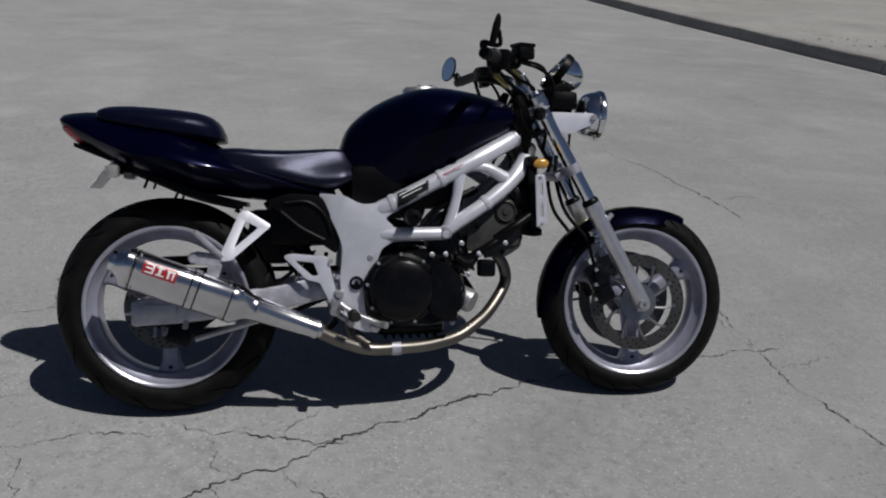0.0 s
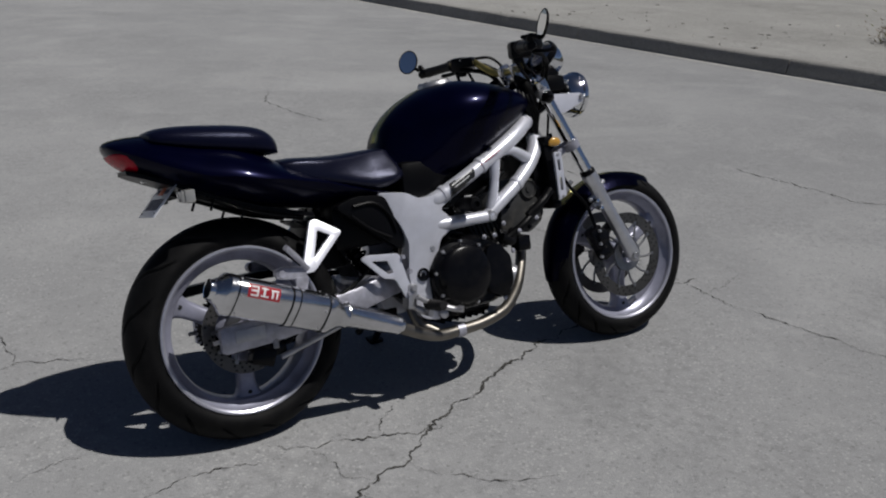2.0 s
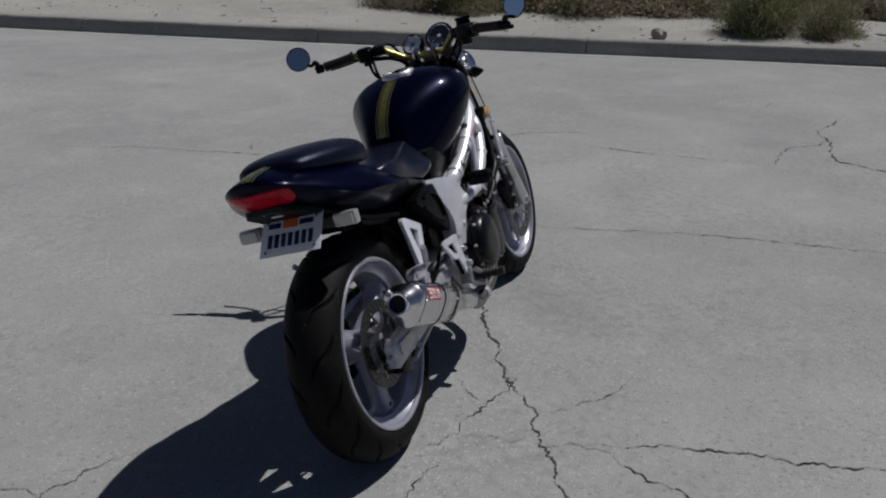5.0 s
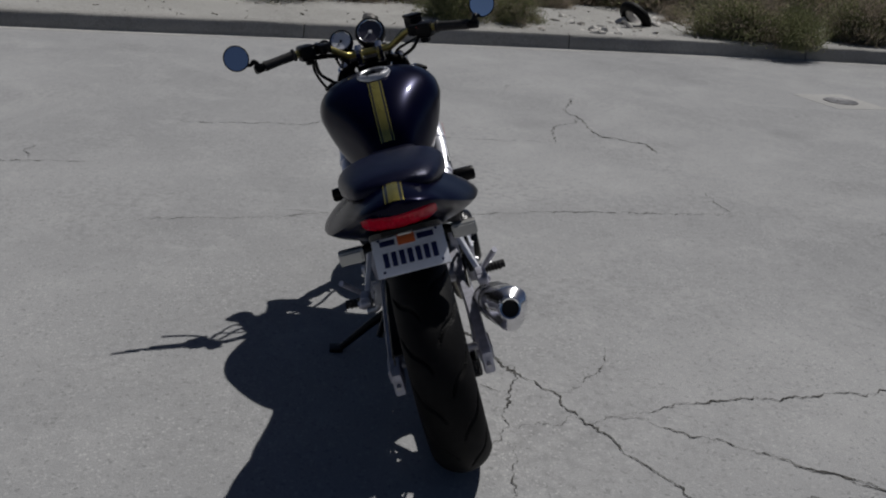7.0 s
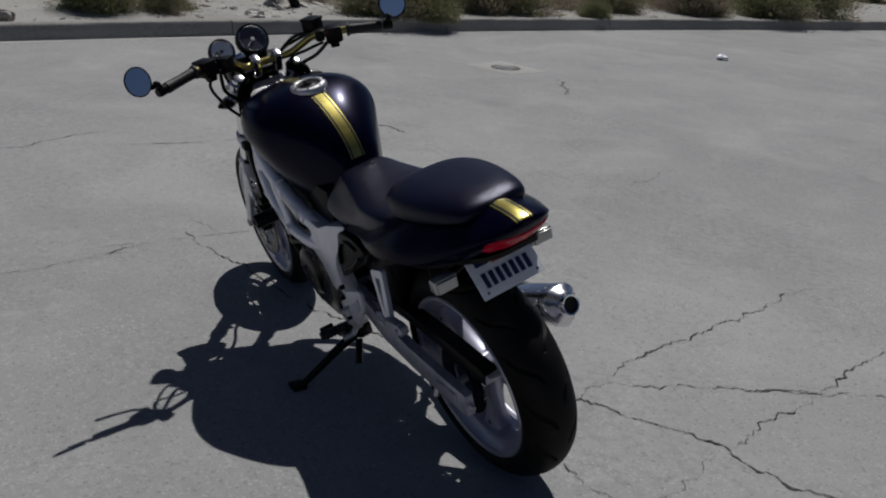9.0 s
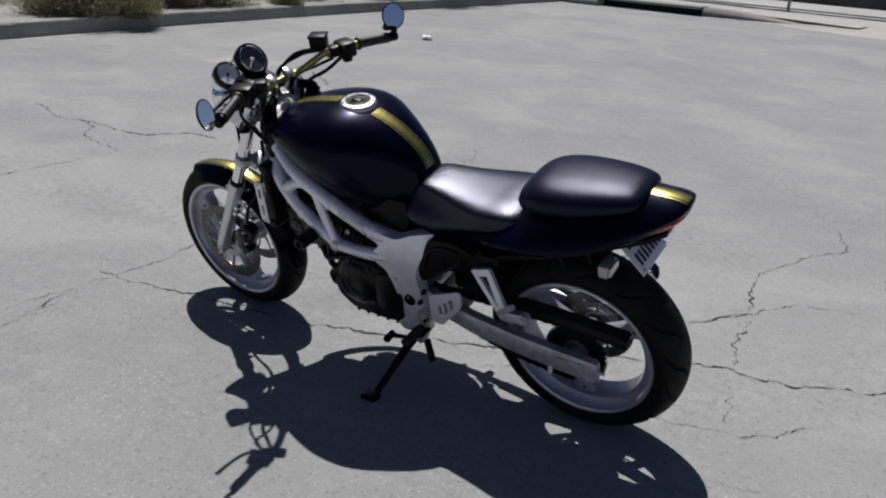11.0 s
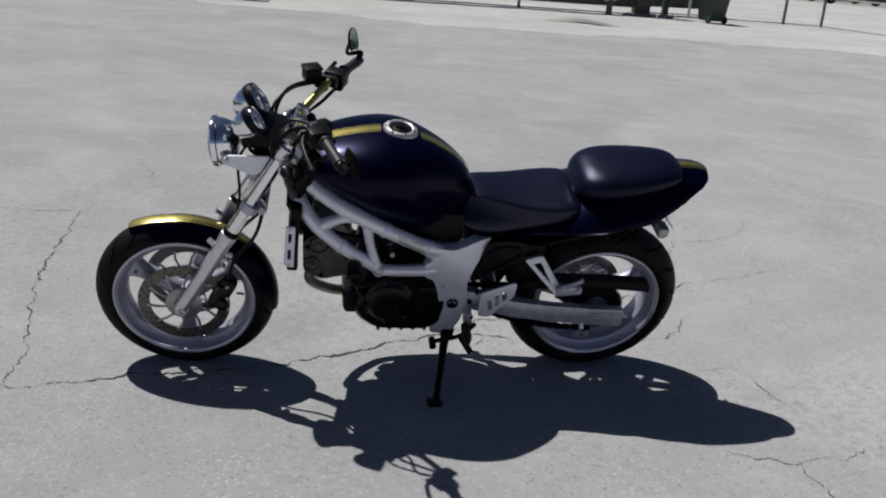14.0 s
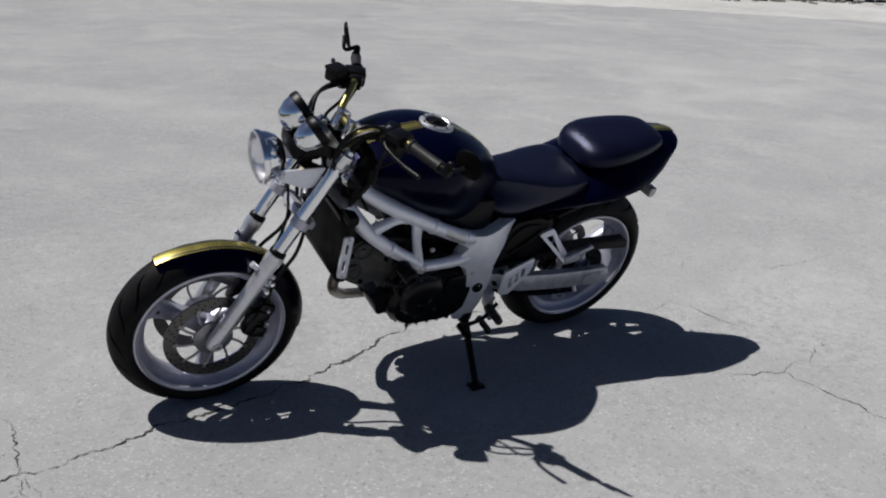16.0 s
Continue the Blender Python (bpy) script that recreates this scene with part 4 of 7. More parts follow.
def rim_mesh(centre, hw, R=0.231):
    """The rim with its lips and drop well."""
    half = ((R + 0.001, hw), (R + 0.003, hw + 0.003), (R, hw + 0.0055), (R - 0.006, hw + 0.0035), (R - 0.012, hw - 0.006), (R - 0.022, hw - 0.02), (R - 0.034, hw - 0.026), (R - 0.038, hw - 0.036))
    prof = list(half) + [(R - 0.039, 0.0)] + [(r, -v) for r, v in half[::-1]] + [(R - 0.015, -hw + 0.012), (R - 0.025, 0), (R - 0.015, hw - 0.012)]
    return lathe(bmesh.new(), centre, (0, 1, 0), prof, 96, True)


def rim_lips(parent, centre, hw, move, R=0.231):
    for s in (-1, 1):
        prof = ((R + 0.003, s * (hw + 0.003)), (R + 0.001, s * (hw + 0.0068)), (R - 0.004, s * (hw + 0.0075)), (R - 0.0095, s * (hw + 0.004)), (R - 0.0115, s * (hw - 0.003)), (R - 0.004, s * (hw - 0.003)))
        part("rim_lip", move(lathe(bmesh.new(), centre, (0, 1, 0), prof, 96, True)), LIP, parent, "rim edge coloured paler as if sunlit")


def spoke_mesh(bm, centre, angle, R=0.196):
    """One broad cast spoke, waisted in the middle and flared into the rim."""
    c = Vector(centre)
    d, t = V(math.cos(angle), 0, math.sin(angle)), V(-math.sin(angle), 0, math.cos(angle))
    rings = []
    for r, w, k in ((0.028, 0.034, 0.034), (0.05, 0.03, 0.033), (0.085, 0.025, 0.028), (0.125, 0.024, 0.025), (0.16, 0.026, 0.025), (0.182, 0.033, 0.027), (R + 0.004, 0.052, 0.03)):
        ring = []
        for i in range(16):
            a = 2 * math.pi * i / 16
            ca, sa = math.cos(a), math.sin(a)
            ring.append(c + d * r + t * w * math.copysign(abs(ca) ** 0.6, ca) + V(0, 1, 0) * k * math.copysign(abs(sa) ** 0.6, sa))
        rings.append(ring)
    skin(bm, rings)
    return bm


def disc_part(parent, centre, v, R, inner, move, out):
    """A drilled brake disc on its ten-armed carrier."""
    c = Vector(centre) + V(0, v, 0)
    ring = part("brake_disc", move(lathe(bmesh.new(), c, (0, 1, 0), ((inner, -0.0025), (R, -0.0025), (R, 0.0025), (inner, 0.0025)), 72, True)), DISC, parent, "drilled steel brake disc")
    bm = bmesh.new()
    lathe(bm, c, (0, 1, 0), ((0.03, -0.006), (0.058, -0.006), (0.06, 0.006), (0.03, 0.008)), 32, True)
    for k in range(10):
        a = 2 * math.pi * k / 10 + 0.3
        d, e = V(math.cos(a), 0, math.sin(a)), V(math.cos(a + 0.22), 0, math.sin(a + 0.22))
        tube(bm, (c + d * 0.052, c + (d + e) * 0.5 * (inner * 0.8), c + e * (inner + 0.006)), 0.0042, 8, 3)
        lathe(bm, c + e * (inner + 0.005), (0, 1, 0), ((0.0, -0.0045), (0.006, -0.0045), (0.006, 0.0045), (0.0, 0.0045)), 10)
    part("disc_carrier", move(bm), BRONZE, ring, "satin metal disc carrier")
    # Flat black discs on the face stand in for the shaded drill holes.
    bm = bmesh.new()
    for row, (rr, n) in enumerate(((inner + (R - inner) * 0.2, 30), (inner + (R - inner) * 0.5, 30), (inner + (R - inner) * 0.8, 30))):
        for k in range(n):
            if k % 5 == 4:
                continue
            a = 2 * math.pi * (k + row * 0.38) / n
            lathe(bm, c + V(rr * math.cos(a), out * 0.0022, rr * math.sin(a)), (0, out, 0), ((0.0, 0.0006), (0.0036, 0.0006), (0.0036, 0.0)), 8)
    tagged(part("drilling", move(bm), HOLE, ring), kind="stuff")
    return ring


def same(bm):
    return bm


RC, FC = (0.011, 0.0, 0.3145), (1.430, 0.0, 0.2975)

# rear wheel
rear = part("rear_wheel", rim_mesh(RC, 0.066), RIM, bike, "silver three-spoke cast wheel")
rim_lips(rear, RC, 0.066, lambda q: q)
part("tyre", tyre_mesh(RC, 0.3125, 0.073, 0.081, 15, 1.1, 0.06), RUBBER, rear, "wide black tyre with slanted tread grooves")
for k in range(3):
    a = radians(-90 + 120 * k)
    sp = part("spoke", spoke_mesh(bmesh.new(), RC, a), RIM, rear)
    # Flat black dots on the spoke paint the shade of its casting holes.
    for s in (-1, 1):
        bm = lathe(bmesh.new(), V(*RC) + V(math.cos(a) * 0.182, s * 0.0265, math.sin(a) * 0.182), (0, s, 0), ((0.0, 0.001), (0.0065, 0.001), (0.0065, -0.002)), 14)
        part("casting_hole", bm, HOLE, rear)
part("hub", lathe(bmesh.new(), RC, (0, 1, 0), ((0.012, -0.07), (0.03, -0.07), (0.036, -0.05), (0.045, -0.03), (0.045, 0.03), (0.05, 0.055), (0.05, 0.065), (0.012, 0.065)), 36), RIM, rear)
disc_part(rear, RC, -0.062, 0.12, 0.085, same, -1)
bm = bmesh.new()
lathe(bm, V(*RC) + V(0, 0.078, 0), (0, 1, 0), ((0.045, -0.003), (0.092, -0.003), (0.092, 0.003), (0.045, 0.003)), 48, True)
for k in range(44):
    a = 2 * math.pi * k / 44
    block(bm, V(*RC) + V(0.095 * math.cos(a), 0.078, 0.095 * math.sin(a)), (0.007, 0.006, 0.006), 0.0, Matrix.Rotation(-a, 4, "Y"))
part("sprocket", bm, ENGINE, rear, "dark toothed rear sprocket")
bm = bmesh.new()
tube(bm, ((RC[0], -0.125, RC[2]), (RC[0], 0.125, RC[2])), 0.011, 14, 1)
for s in (-1, 1):
    lathe(bm, (RC[0], s * 0.118, RC[2]), (0, s, 0), ((0.0, 0.016), (0.013, 0.016), (0.016, 0.01), (0.016, 0.0)), 6)
part("axle", bm, CAST, rear)

# front wheel
front = part("front_wheel", steered(rim_mesh(FC, 0.05)), RIM, bike, "silver three-spoke cast wheel")
rim_lips(front, FC, 0.05, steered)
part("tyre", steered(tyre_mesh(FC, 0.297, 0.065, 0.065, 19, 1.3, 0.045)), RUBBER, front, "black tyre with slanted tread grooves")
for k in range(3):
    a = radians(-90 + 120 * k)
    part("spoke", steered(spoke_mesh(bmesh.new(), FC, a)), RIM, front)
    # Casting holes as flat black dots, their shade painted on.
    for s in (-1, 1):
        bm = lathe(bmesh.new(), V(*FC) + V(math.cos(a) * 0.182, s * 0.0265, math.sin(a) * 0.182), (0, s, 0), ((0.0, 0.001), (0.0065, 0.001), (0.0065, -0.002)), 14)
        part("casting_hole", steered(bm), HOLE, front)
part("hub", steered(lathe(bmesh.new(), FC, (0, 1, 0), ((0.012, -0.06), (0.03, -0.06), (0.034, -0.04), (0.042, -0.02), (0.042, 0.02), (0.034, 0.04), (0.03, 0.06), (0.012, 0.06)), 36)), RIM, front)
for s in (-1, 1):
    disc_part(front, FC, s * 0.068, 0.15, 0.112, steered, s)
bm = bmesh.new()
tube(bm, ((FC[0], -0.112, FC[2]), (FC[0], 0.112, FC[2])), 0.011, 14, 1)
for s in (-1, 1):
    lathe(bm, (FC[0], s * 0.112, FC[2]), (0, s, 0), ((0.006, 0.012), (0.013, 0.012), (0.016, 0.006), (0.016, -0.005)), 16)
part("axle", steered(bm), CAST, front)
bm = tube(bmesh.new(), ((FC[0] - 0.19, 0.01, FC[2]), (FC[0] - 0.165, 0.012, FC[2] + 0.004)), 0.004, 8, 1)
part("valve", steered(bm), BLACK, front)


# ---------------------------------------------------------------- fuel tank
TANK = ((0.505, 0.775, 0.745, 0.66, 0.052, 0.045), (0.525, 0.828, 0.765, 0.635, 0.07, 0.068), (0.56, 0.869, 0.79, 0.61, 0.092, 0.095), (0.61, 0.906, 0.81, 0.605, 0.122, 0.124), (0.67, 0.936, 0.828, 0.615, 0.157, 0.144), (0.73, 0.956, 0.84, 0.63, 0.188, 0.152),
        (0.79, 0.963, 0.845, 0.655, 0.2, 0.152), (0.85, 0.958, 0.85, 0.683, 0.198, 0.146), (0.91, 0.947, 0.855, 0.72, 0.182, 0.132), (0.97, 0.931, 0.858, 0.765, 0.158, 0.112), (1.02, 0.912, 0.862, 0.81, 0.128, 0.09), (1.055, 0.888, 0.862, 0.83, 0.09, 0.06))
bm = body(bmesh.new(), TANK, 60, nt=2.35, nb=2.6, n=26)
bmesh.ops.bevel(bm, geom=[e for e in bm.edges if e.calc_face_angle(0.0) > 0.9], offset=0.008, segments=3, profile=0.5, affect="EDGES", clamp_overlap=True)
tank = part("fuel_tank", bm, PAINT, bike, "glossy midnight blue fuel tank")
stripes(tank, TANK, 0.512, 0.69, 0.0015, 2.35)
stripes(tank, TANK, 0.815, 1.045, 0.0015, 2.35)
cap_m = Matrix.Translation((0.754, -0.003, 0.957)) @ Matrix.Rotation(radians(-4), 4, "Y")
bm = lathe(bmesh.new(), (0, 0, 0), (0, 0, 1), ((0.036, 0.008), (0.04, 0.011), (0.05, 0.009), (0.055, 0.003), (0.056, -0.008)), 48)
bmesh.ops.transform(bm, matrix=cap_m, verts=bm.verts)
cap = part("filler_cap", bm, CAST, tank, "chrome filler ring with dark lid")
bm = lathe(bmesh.new(), (0, 0, 0), (0, 0, 1), ((0.0, 0.0085), (0.02, 0.0085), (0.022, 0.007), (0.034, 0.007), (0.0365, 0.003)), 40)
block(bm, (0.004, 0, 0.011), (0.03, 0.016, 0.006), 0.002)
bmesh.ops.transform(bm, matrix=cap_m, verts=bm.verts)
part("cap_lid", bm, BLACK, tank, "dark lid")
bm = bmesh.new()
for k in range(7):
    a = 2 * math.pi * k / 7
    lathe(bm, (0.046 * math.cos(a), 0.046 * math.sin(a), 0.009), (0, 0, 1), ((0.0, 0.003), (0.003, 0.003), (0.0036, 0.0)), 8)
bmesh.ops.transform(bm, matrix=cap_m, verts=bm.verts)
tagged(part("cap_screw_ring", bm, BLACK, tank), kind="stuff")


# ---------------------------------------------------------------- seat, pillion pad, tail
SEAT = ((0.13, 0.759, 0.739, 0.7, 0.08, 0.08), (0.16, 0.774, 0.749, 0.69, 0.12, 0.125), (0.2, 0.779, 0.754, 0.688, 0.134, 0.142), (0.28, 0.775, 0.747, 0.678, 0.134, 0.146), (0.36, 0.774, 0.747, 0.666, 0.114, 0.155),
        (0.43, 0.777, 0.754, 0.652, 0.093, 0.166), (0.48, 0.779, 0.762, 0.655, 0.08, 0.17), (0.515, 0.775, 0.762, 0.665, 0.07, 0.168), (0.535, 0.759, 0.752, 0.676, 0.055, 0.155), (0.562, 0.742, 0.735, 0.7, 0.03, 0.12))
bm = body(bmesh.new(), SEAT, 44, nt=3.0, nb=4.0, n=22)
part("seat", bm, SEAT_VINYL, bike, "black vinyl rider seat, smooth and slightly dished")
PAD = ((-0.178, 0.879, 0.86, 0.859, 0.03, 0.03), (-0.168, 0.886, 0.86, 0.852, 0.075, 0.07), (-0.14, 0.894, 0.856, 0.843, 0.098, 0.094), (-0.08, 0.896, 0.848, 0.827, 0.118, 0.114), (0.0, 0.891, 0.84, 0.809, 0.133, 0.13), (0.07, 0.884, 0.833, 0.799, 0.136, 0.134),
        (0.115, 0.876, 0.826, 0.795, 0.127, 0.126), (0.145, 0.864, 0.818, 0.793, 0.113, 0.112), (0.167, 0.844, 0.808, 0.794, 0.09, 0.09), (0.179, 0.818, 0.798, 0.795, 0.06, 0.06))
bm = body(bmesh.new(), PAD, 44, nt=2.6, nb=4.0, n=26)
part("pillion_pad", bm, VINYL, bike, "raised black vinyl pillion pad")

TAIL = ((-0.277, 0.864, 0.856, 0.852, 0.02, 0.02), (-0.268, 0.87, 0.852, 0.834, 0.055, 0.045), (-0.24, 0.876, 0.838, 0.804, 0.087, 0.07), (-0.2, 0.879, 0.817, 0.776, 0.112, 0.09), (-0.14, 0.879, 0.786, 0.742, 0.147, 0.11), (-0.06, 0.87, 0.754, 0.706, 0.18, 0.125),
        (0.02, 0.858, 0.742, 0.678, 0.198, 0.135), (0.09, 0.828, 0.728, 0.656, 0.201, 0.142), (0.15, 0.792, 0.72, 0.644, 0.191, 0.142), (0.2, 0.762, 0.71, 0.636, 0.178, 0.14), (0.27, 0.728, 0.698, 0.628, 0.158, 0.132), (0.35, 0.7, 0.675, 0.622, 0.145, 0.125),
        (0.43, 0.675, 0.655, 0.622, 0.13, 0.115), (0.49, 0.66, 0.645, 0.63, 0.11, 0.1))
bm = body(bmesh.new(), TAIL, 60, nt=1.5, nb=2.3, n=24)
tail = part("tail_fairing", bm, PAINT, bike, "glossy midnight blue tail fairing tapering to a point")
stripes(tail, TAIL, -0.272, -0.165, 0.0015, 1.5)


def tail_inside(u, v, w, nt=1.5, nb=2.3):
    top, wide, bot, hw, hb = spline(TAIL, u)
    if w > top or w < bot:
        return False
    if w >= wide:
        return abs(v / hw) ** nt + ((w - wide) / (top - wide)) ** nt <= 1
    k = (wide - w) / (wide - bot)
    return abs(v) <= math.sqrt(max(0.0, 1 - k ** nb)) ** (2 / nb) * (hw + (hb - hw) * k)


def lens_mesh(half, w_mid, tall, lift, nv=64, nw=10):
    """A ribbed lens laid over the rounded rear of the tail."""
    rows = []
    for i in range(nv + 1):
        x = -1 + 2 * i / nv
        row = []
        for j in range(nw + 1):
            y = -1 + 2 * j / nw
            v = x * half
            w = w_mid + 0.012 * x * x + y * tall * (1 - abs(x) ** 3.5) ** 0.5
            lo, hi = -0.277, 0.05
            for step in range(22):
                m = (lo + hi) / 2
                if tail_inside(m, v, w):
                    hi = m
                else:
                    lo = m
            edge = 1 - max(abs(x), abs(y)) ** 6
            row.append(Vector((hi - lift * edge - 0.0005 * edge * (1 if i % 4 < 2 else -1) + 0.002, v, w)))
        rows.append(row)
    bm = bmesh.new()
    skin(bm, rows, closed=False)
    return bm


lamp = part("tail_light", lens_mesh(0.09, 0.807, 0.03, 0.008), RED, tail, "wide ribbed red tail light")
bm = bmesh.new()
skin(bm, [[V(u, s * hw, w) for s in (-1, -0.5, 0, 0.5, 1)] + [V(u, s * hw, w - 0.012) for s in (1, 0.5, 0, -0.5, -1)] for u, w, hw in ((-0.235, 0.792, 0.05), (-0.2, 0.778, 0.078), (-0.12, 0.745, 0.088), (-0.02, 0.70, 0.092), (0.1, 0.655, 0.1), (0.24, 0.62, 0.11))])
part("undertray", bm, BLACK, bike, "black plastic undertray")

# plate with its holder; writing as bars
plate_m = Matrix.Translation((-0.156, -0.002, 0.703)) @ Matrix.Rotation(radians(42), 4, "Y")
PW, PH = 0.174, 0.104


def on_plate(bm):
    bmesh.ops.transform(bm, matrix=plate_m, verts=bm.verts)
    return bm


bm = bmesh.new()
block(bm, (0, 0, 0), (0.0025, PW, PH), 0.001)
plate = part("number_plate", on_plate(bm), PLATE, bike, "white number plate with dark blue bars")
for k in range(7):
    bm = bmesh.new()
    block(bm, (-0.0022, 0.060 - 0.0195 * k, -0.012), (0.0012, 0.0125, 0.036), 0.0005)
    part("bar", on_plate(bm), PLATE_INK, plate)
for y, w in ((0.05, 0.036), (-0.042, 0.04)):
    bm = bmesh.new()
    block(bm, (-0.0022, y, 0.03), (0.0012, w, 0.014), 0.0005)
    part("bar", on_plate(bm), PLATE_INK, plate)
bm = bmesh.new()
block(bm, (-0.0022, 0.004, 0.031), (0.0014, 0.042, 0.024), 0.0005)
part("sticker", on_plate(bm), STICKER, plate, "orange registration sticker")
for y in (-0.07, 0.07):
    for z in (-0.04, 0.04):
        part("plate_bolt", on_plate(lathe(bmesh.new(), (-0.002, y, z), (-1, 0, 0), ((0.0, 0.002), (0.003, 0.002), (0.0035, 0.0)), 8)), PLATE_INK, plate)
bm = bmesh.new()
block(bm, (0.008, 0, 0.045), (0.012, 0.07, 0.03), 0.004)
part("plate_bracket", on_plate(bm), BLACK, plate)
bm = bmesh.new()
block(bm, (-0.175, 0, 0.764), (0.03, 0.035, 0.016), 0.005)
part("plate_lamp", bm, CLEAR, plate, "small clear plate lamp")


def rear_signal(s):
    bm = bmesh.new()
    tube(bm, ((-0.08, s * 0.05, 0.715), (-0.1, s * 0.115, 0.71)), 0.011, 12, 1)
    sig = part("turn_signal", bm, BLACK, bike, "small rectangular turn signal on a short stalk")
    bm = bmesh.new()
    block(bm, (-0.112, s * 0.138, 0.708), (0.028, 0.062, 0.036), 0.007)
    part("signal_body", bm, CLEAR, sig, "silver-grey signal body")
    bm = bmesh.new()
    block(bm, (-0.129, s * 0.138, 0.708), (0.008, 0.052, 0.028), 0.003)
    part("lens", bm, CLEAR, sig, "smoked clear lens")


both(rear_signal)
bm = bmesh.new()
tube(bm, ((0.22, -0.075, 0.61), (0.1, -0.078, 0.64), (-0.02, -0.072, 0.69), (-0.11, -0.05, 0.725)), 0.011, 10)
tube(bm, ((0.22, 0.075, 0.61), (0.1, 0.078, 0.64), (-0.02, 0.072, 0.69), (-0.11, 0.05, 0.725)), 0.011, 10)
for s in (-1, 1):
    for u, w in ((0.05, 0.655), (-0.03, 0.693)):
        tube(bm, ((u, s * 0.085, w), (u - 0.012, s * 0.09, w - 0.03)), 0.004, 8, 1)
part("subframe", bm, BLACK, bike, "black steel subframe with helmet hooks")


# ---------------------------------------------------------------- trellis frame
def ring_collar(bm, p, d, r):
    lathe(bm, p, d, ((r * 0.98, -0.009), (r * 1.1, -0.007), (r * 1.13, 0.0), (r * 1.1, 0.007), (r * 0.98, 0.009)), 20)


frame_part = part("frame", tube(bmesh.new(), ((1.082, 0, 0.76), (1.03, 0, 0.862)), 0.036, 24, 1), CASTING, bike, "silver trellis frame")


def frame_side(s):
    upper = ((1.066, s * 0.03, 0.835), (1.035, s * 0.085, 0.817), (0.985, s * 0.118, 0.79), (0.905, s * 0.146, 0.748), (0.773, s * 0.156, 0.68), (0.68, s * 0.15, 0.632), (0.62, s * 0.139, 0.603), (0.56, s * 0.12, 0.585))
    part("upper_tube", tube(bmesh.new(), upper, [0.023, 0.024, 0.025, 0.025, 0.023, 0.024, 0.024, 0.012], 18), SILVER, frame_part)
    lower = ((1.085, s * 0.03, 0.782), (1.068, s * 0.075, 0.762), (1.035, s * 0.112, 0.715), (0.99, s * 0.132, 0.668), (0.92, s * 0.148, 0.614), (0.855, s * 0.153, 0.572), (0.8, s * 0.153, 0.533))
    # Front ends of both tubes, coloured darker up to the collars.
    for run, r in ((((1.066, s * 0.03, 0.835), (1.035, s * 0.085, 0.817), (1.018, s * 0.099, 0.8085)), 0.0262), (((1.085, s * 0.03, 0.782), (1.068, s * 0.075, 0.762), (1.058, s * 0.086, 0.7475)), 0.0244)):
        part("headstock_casting", tube(bmesh.new(), run, r, 18), CASTING, frame_part, "cast headstock arm, darker than the tube behind it")
    part("lower_tube", tube(bmesh.new(), lower, [0.021, 0.022, 0.024, 0.023, 0.0215, 0.021, 0.02], 18), SILVER, frame_part)
    part("bottom_tube", tube(bmesh.new(), ((0.8, s * 0.153, 0.53), (0.73, s * 0.154, 0.529), (0.67, s * 0.149, 0.528), (0.62, s * 0.138, 0.527), (0.57, s * 0.12, 0.525)), [0.019, 0.019, 0.021, 0.022, 0.012], 16), SILVER, frame_part)
    part("cross_tube", tube(bmesh.new(), ((0.855, s * 0.151, 0.722), (0.92, s * 0.146, 0.722), (0.985, s * 0.136, 0.69)), [0.017, 0.0145, 0.02], 14), SILVER, frame_part)
    part("strut", tube(bmesh.new(), ((0.85, s * 0.151, 0.72), (0.835, s * 0.153, 0.63), (0.808, s * 0.153, 0.54)), [0.019, 0.0145, 0.017], 14), SILVER, frame_part)
    for p, d, r in (((0.925, s * 0.1475, 0.618), (0.8, 0, 0.58), 0.0218), ((0.652, s * 0.146, 0.6185), (0.89, s * 0.15, 0.43), 0.0242), ((0.79, s * 0.156, 0.689), (0.89, 0, 0.46), 0.0235), ((1.02, s * 0.098, 0.809), (0.8, -s * 0.5, 0.45), 0.0245), ((1.06, s * 0.084, 0.75), (0.6, -s * 0.5, 0.6), 0.0225)):
        bm = bmesh.new()
        ring_collar(bm, p, d, r)
        part("weld_collar", bm, SILVER, frame_part)
    outline = ((0.438, 0.648), (0.512, 0.640), (0.560, 0.615), (0.60, 0.617), (0.66, 0.635), (0.668, 0.600), (0.625, 0.575), (0.655, 0.550), (0.655, 0.508), (0.618, 0.49), (0.60, 0.44), (0.588, 0.38), (0.578, 0.306),
               (0.612, 0.274), (0.605, 0.248), (0.575, 0.244), (0.53, 0.26), (0.508, 0.31), (0.497, 0.40), (0.506, 0.49), (0.49, 0.54))
    bm = bmesh.new()
    one = bmesh.new()
    slab(one, rounded(outline, 0.014, 3), 0.112, 0.158, bevel=0.009)
    for v in one.verts:
        v.co.y = s * (v.co.y - 0.02 * max(0, (0.5 - v.co.z)) / 0.25 - 0.035 * max(0, (0.52 - v.co.x)) / 0.08 * max(0, v.co.z - 0.5) / 0.15)
    merge(bm, one)
    pl = part("pivot_plate", bm, SILVER, frame_part, "cast silver pivot plate")
    vs = s * 0.149
    bm = lathe(bmesh.new(), (0.544, s * 0.141, 0.39), (0, s, 0), ((0.0, 0.012), (0.006, 0.012), (0.007, 0.008), (0.012, 0.008), (0.013, 0.014), (0.019, 0.014), (0.021, 0.006), (0.022, 0.0)), 24)
    part("pivot_bolt", bm, ENGINE, pl, "dark recessed pivot bolt")
    bm = lathe(bmesh.new(), (0.584, s * 0.152, 0.463), (0, s, 0), ((0.0, 0.006), (0.007, 0.006), (0.009, 0.004), (0.0095, 0.0)), 16)
    part("bolt", bm, CAST, pl)
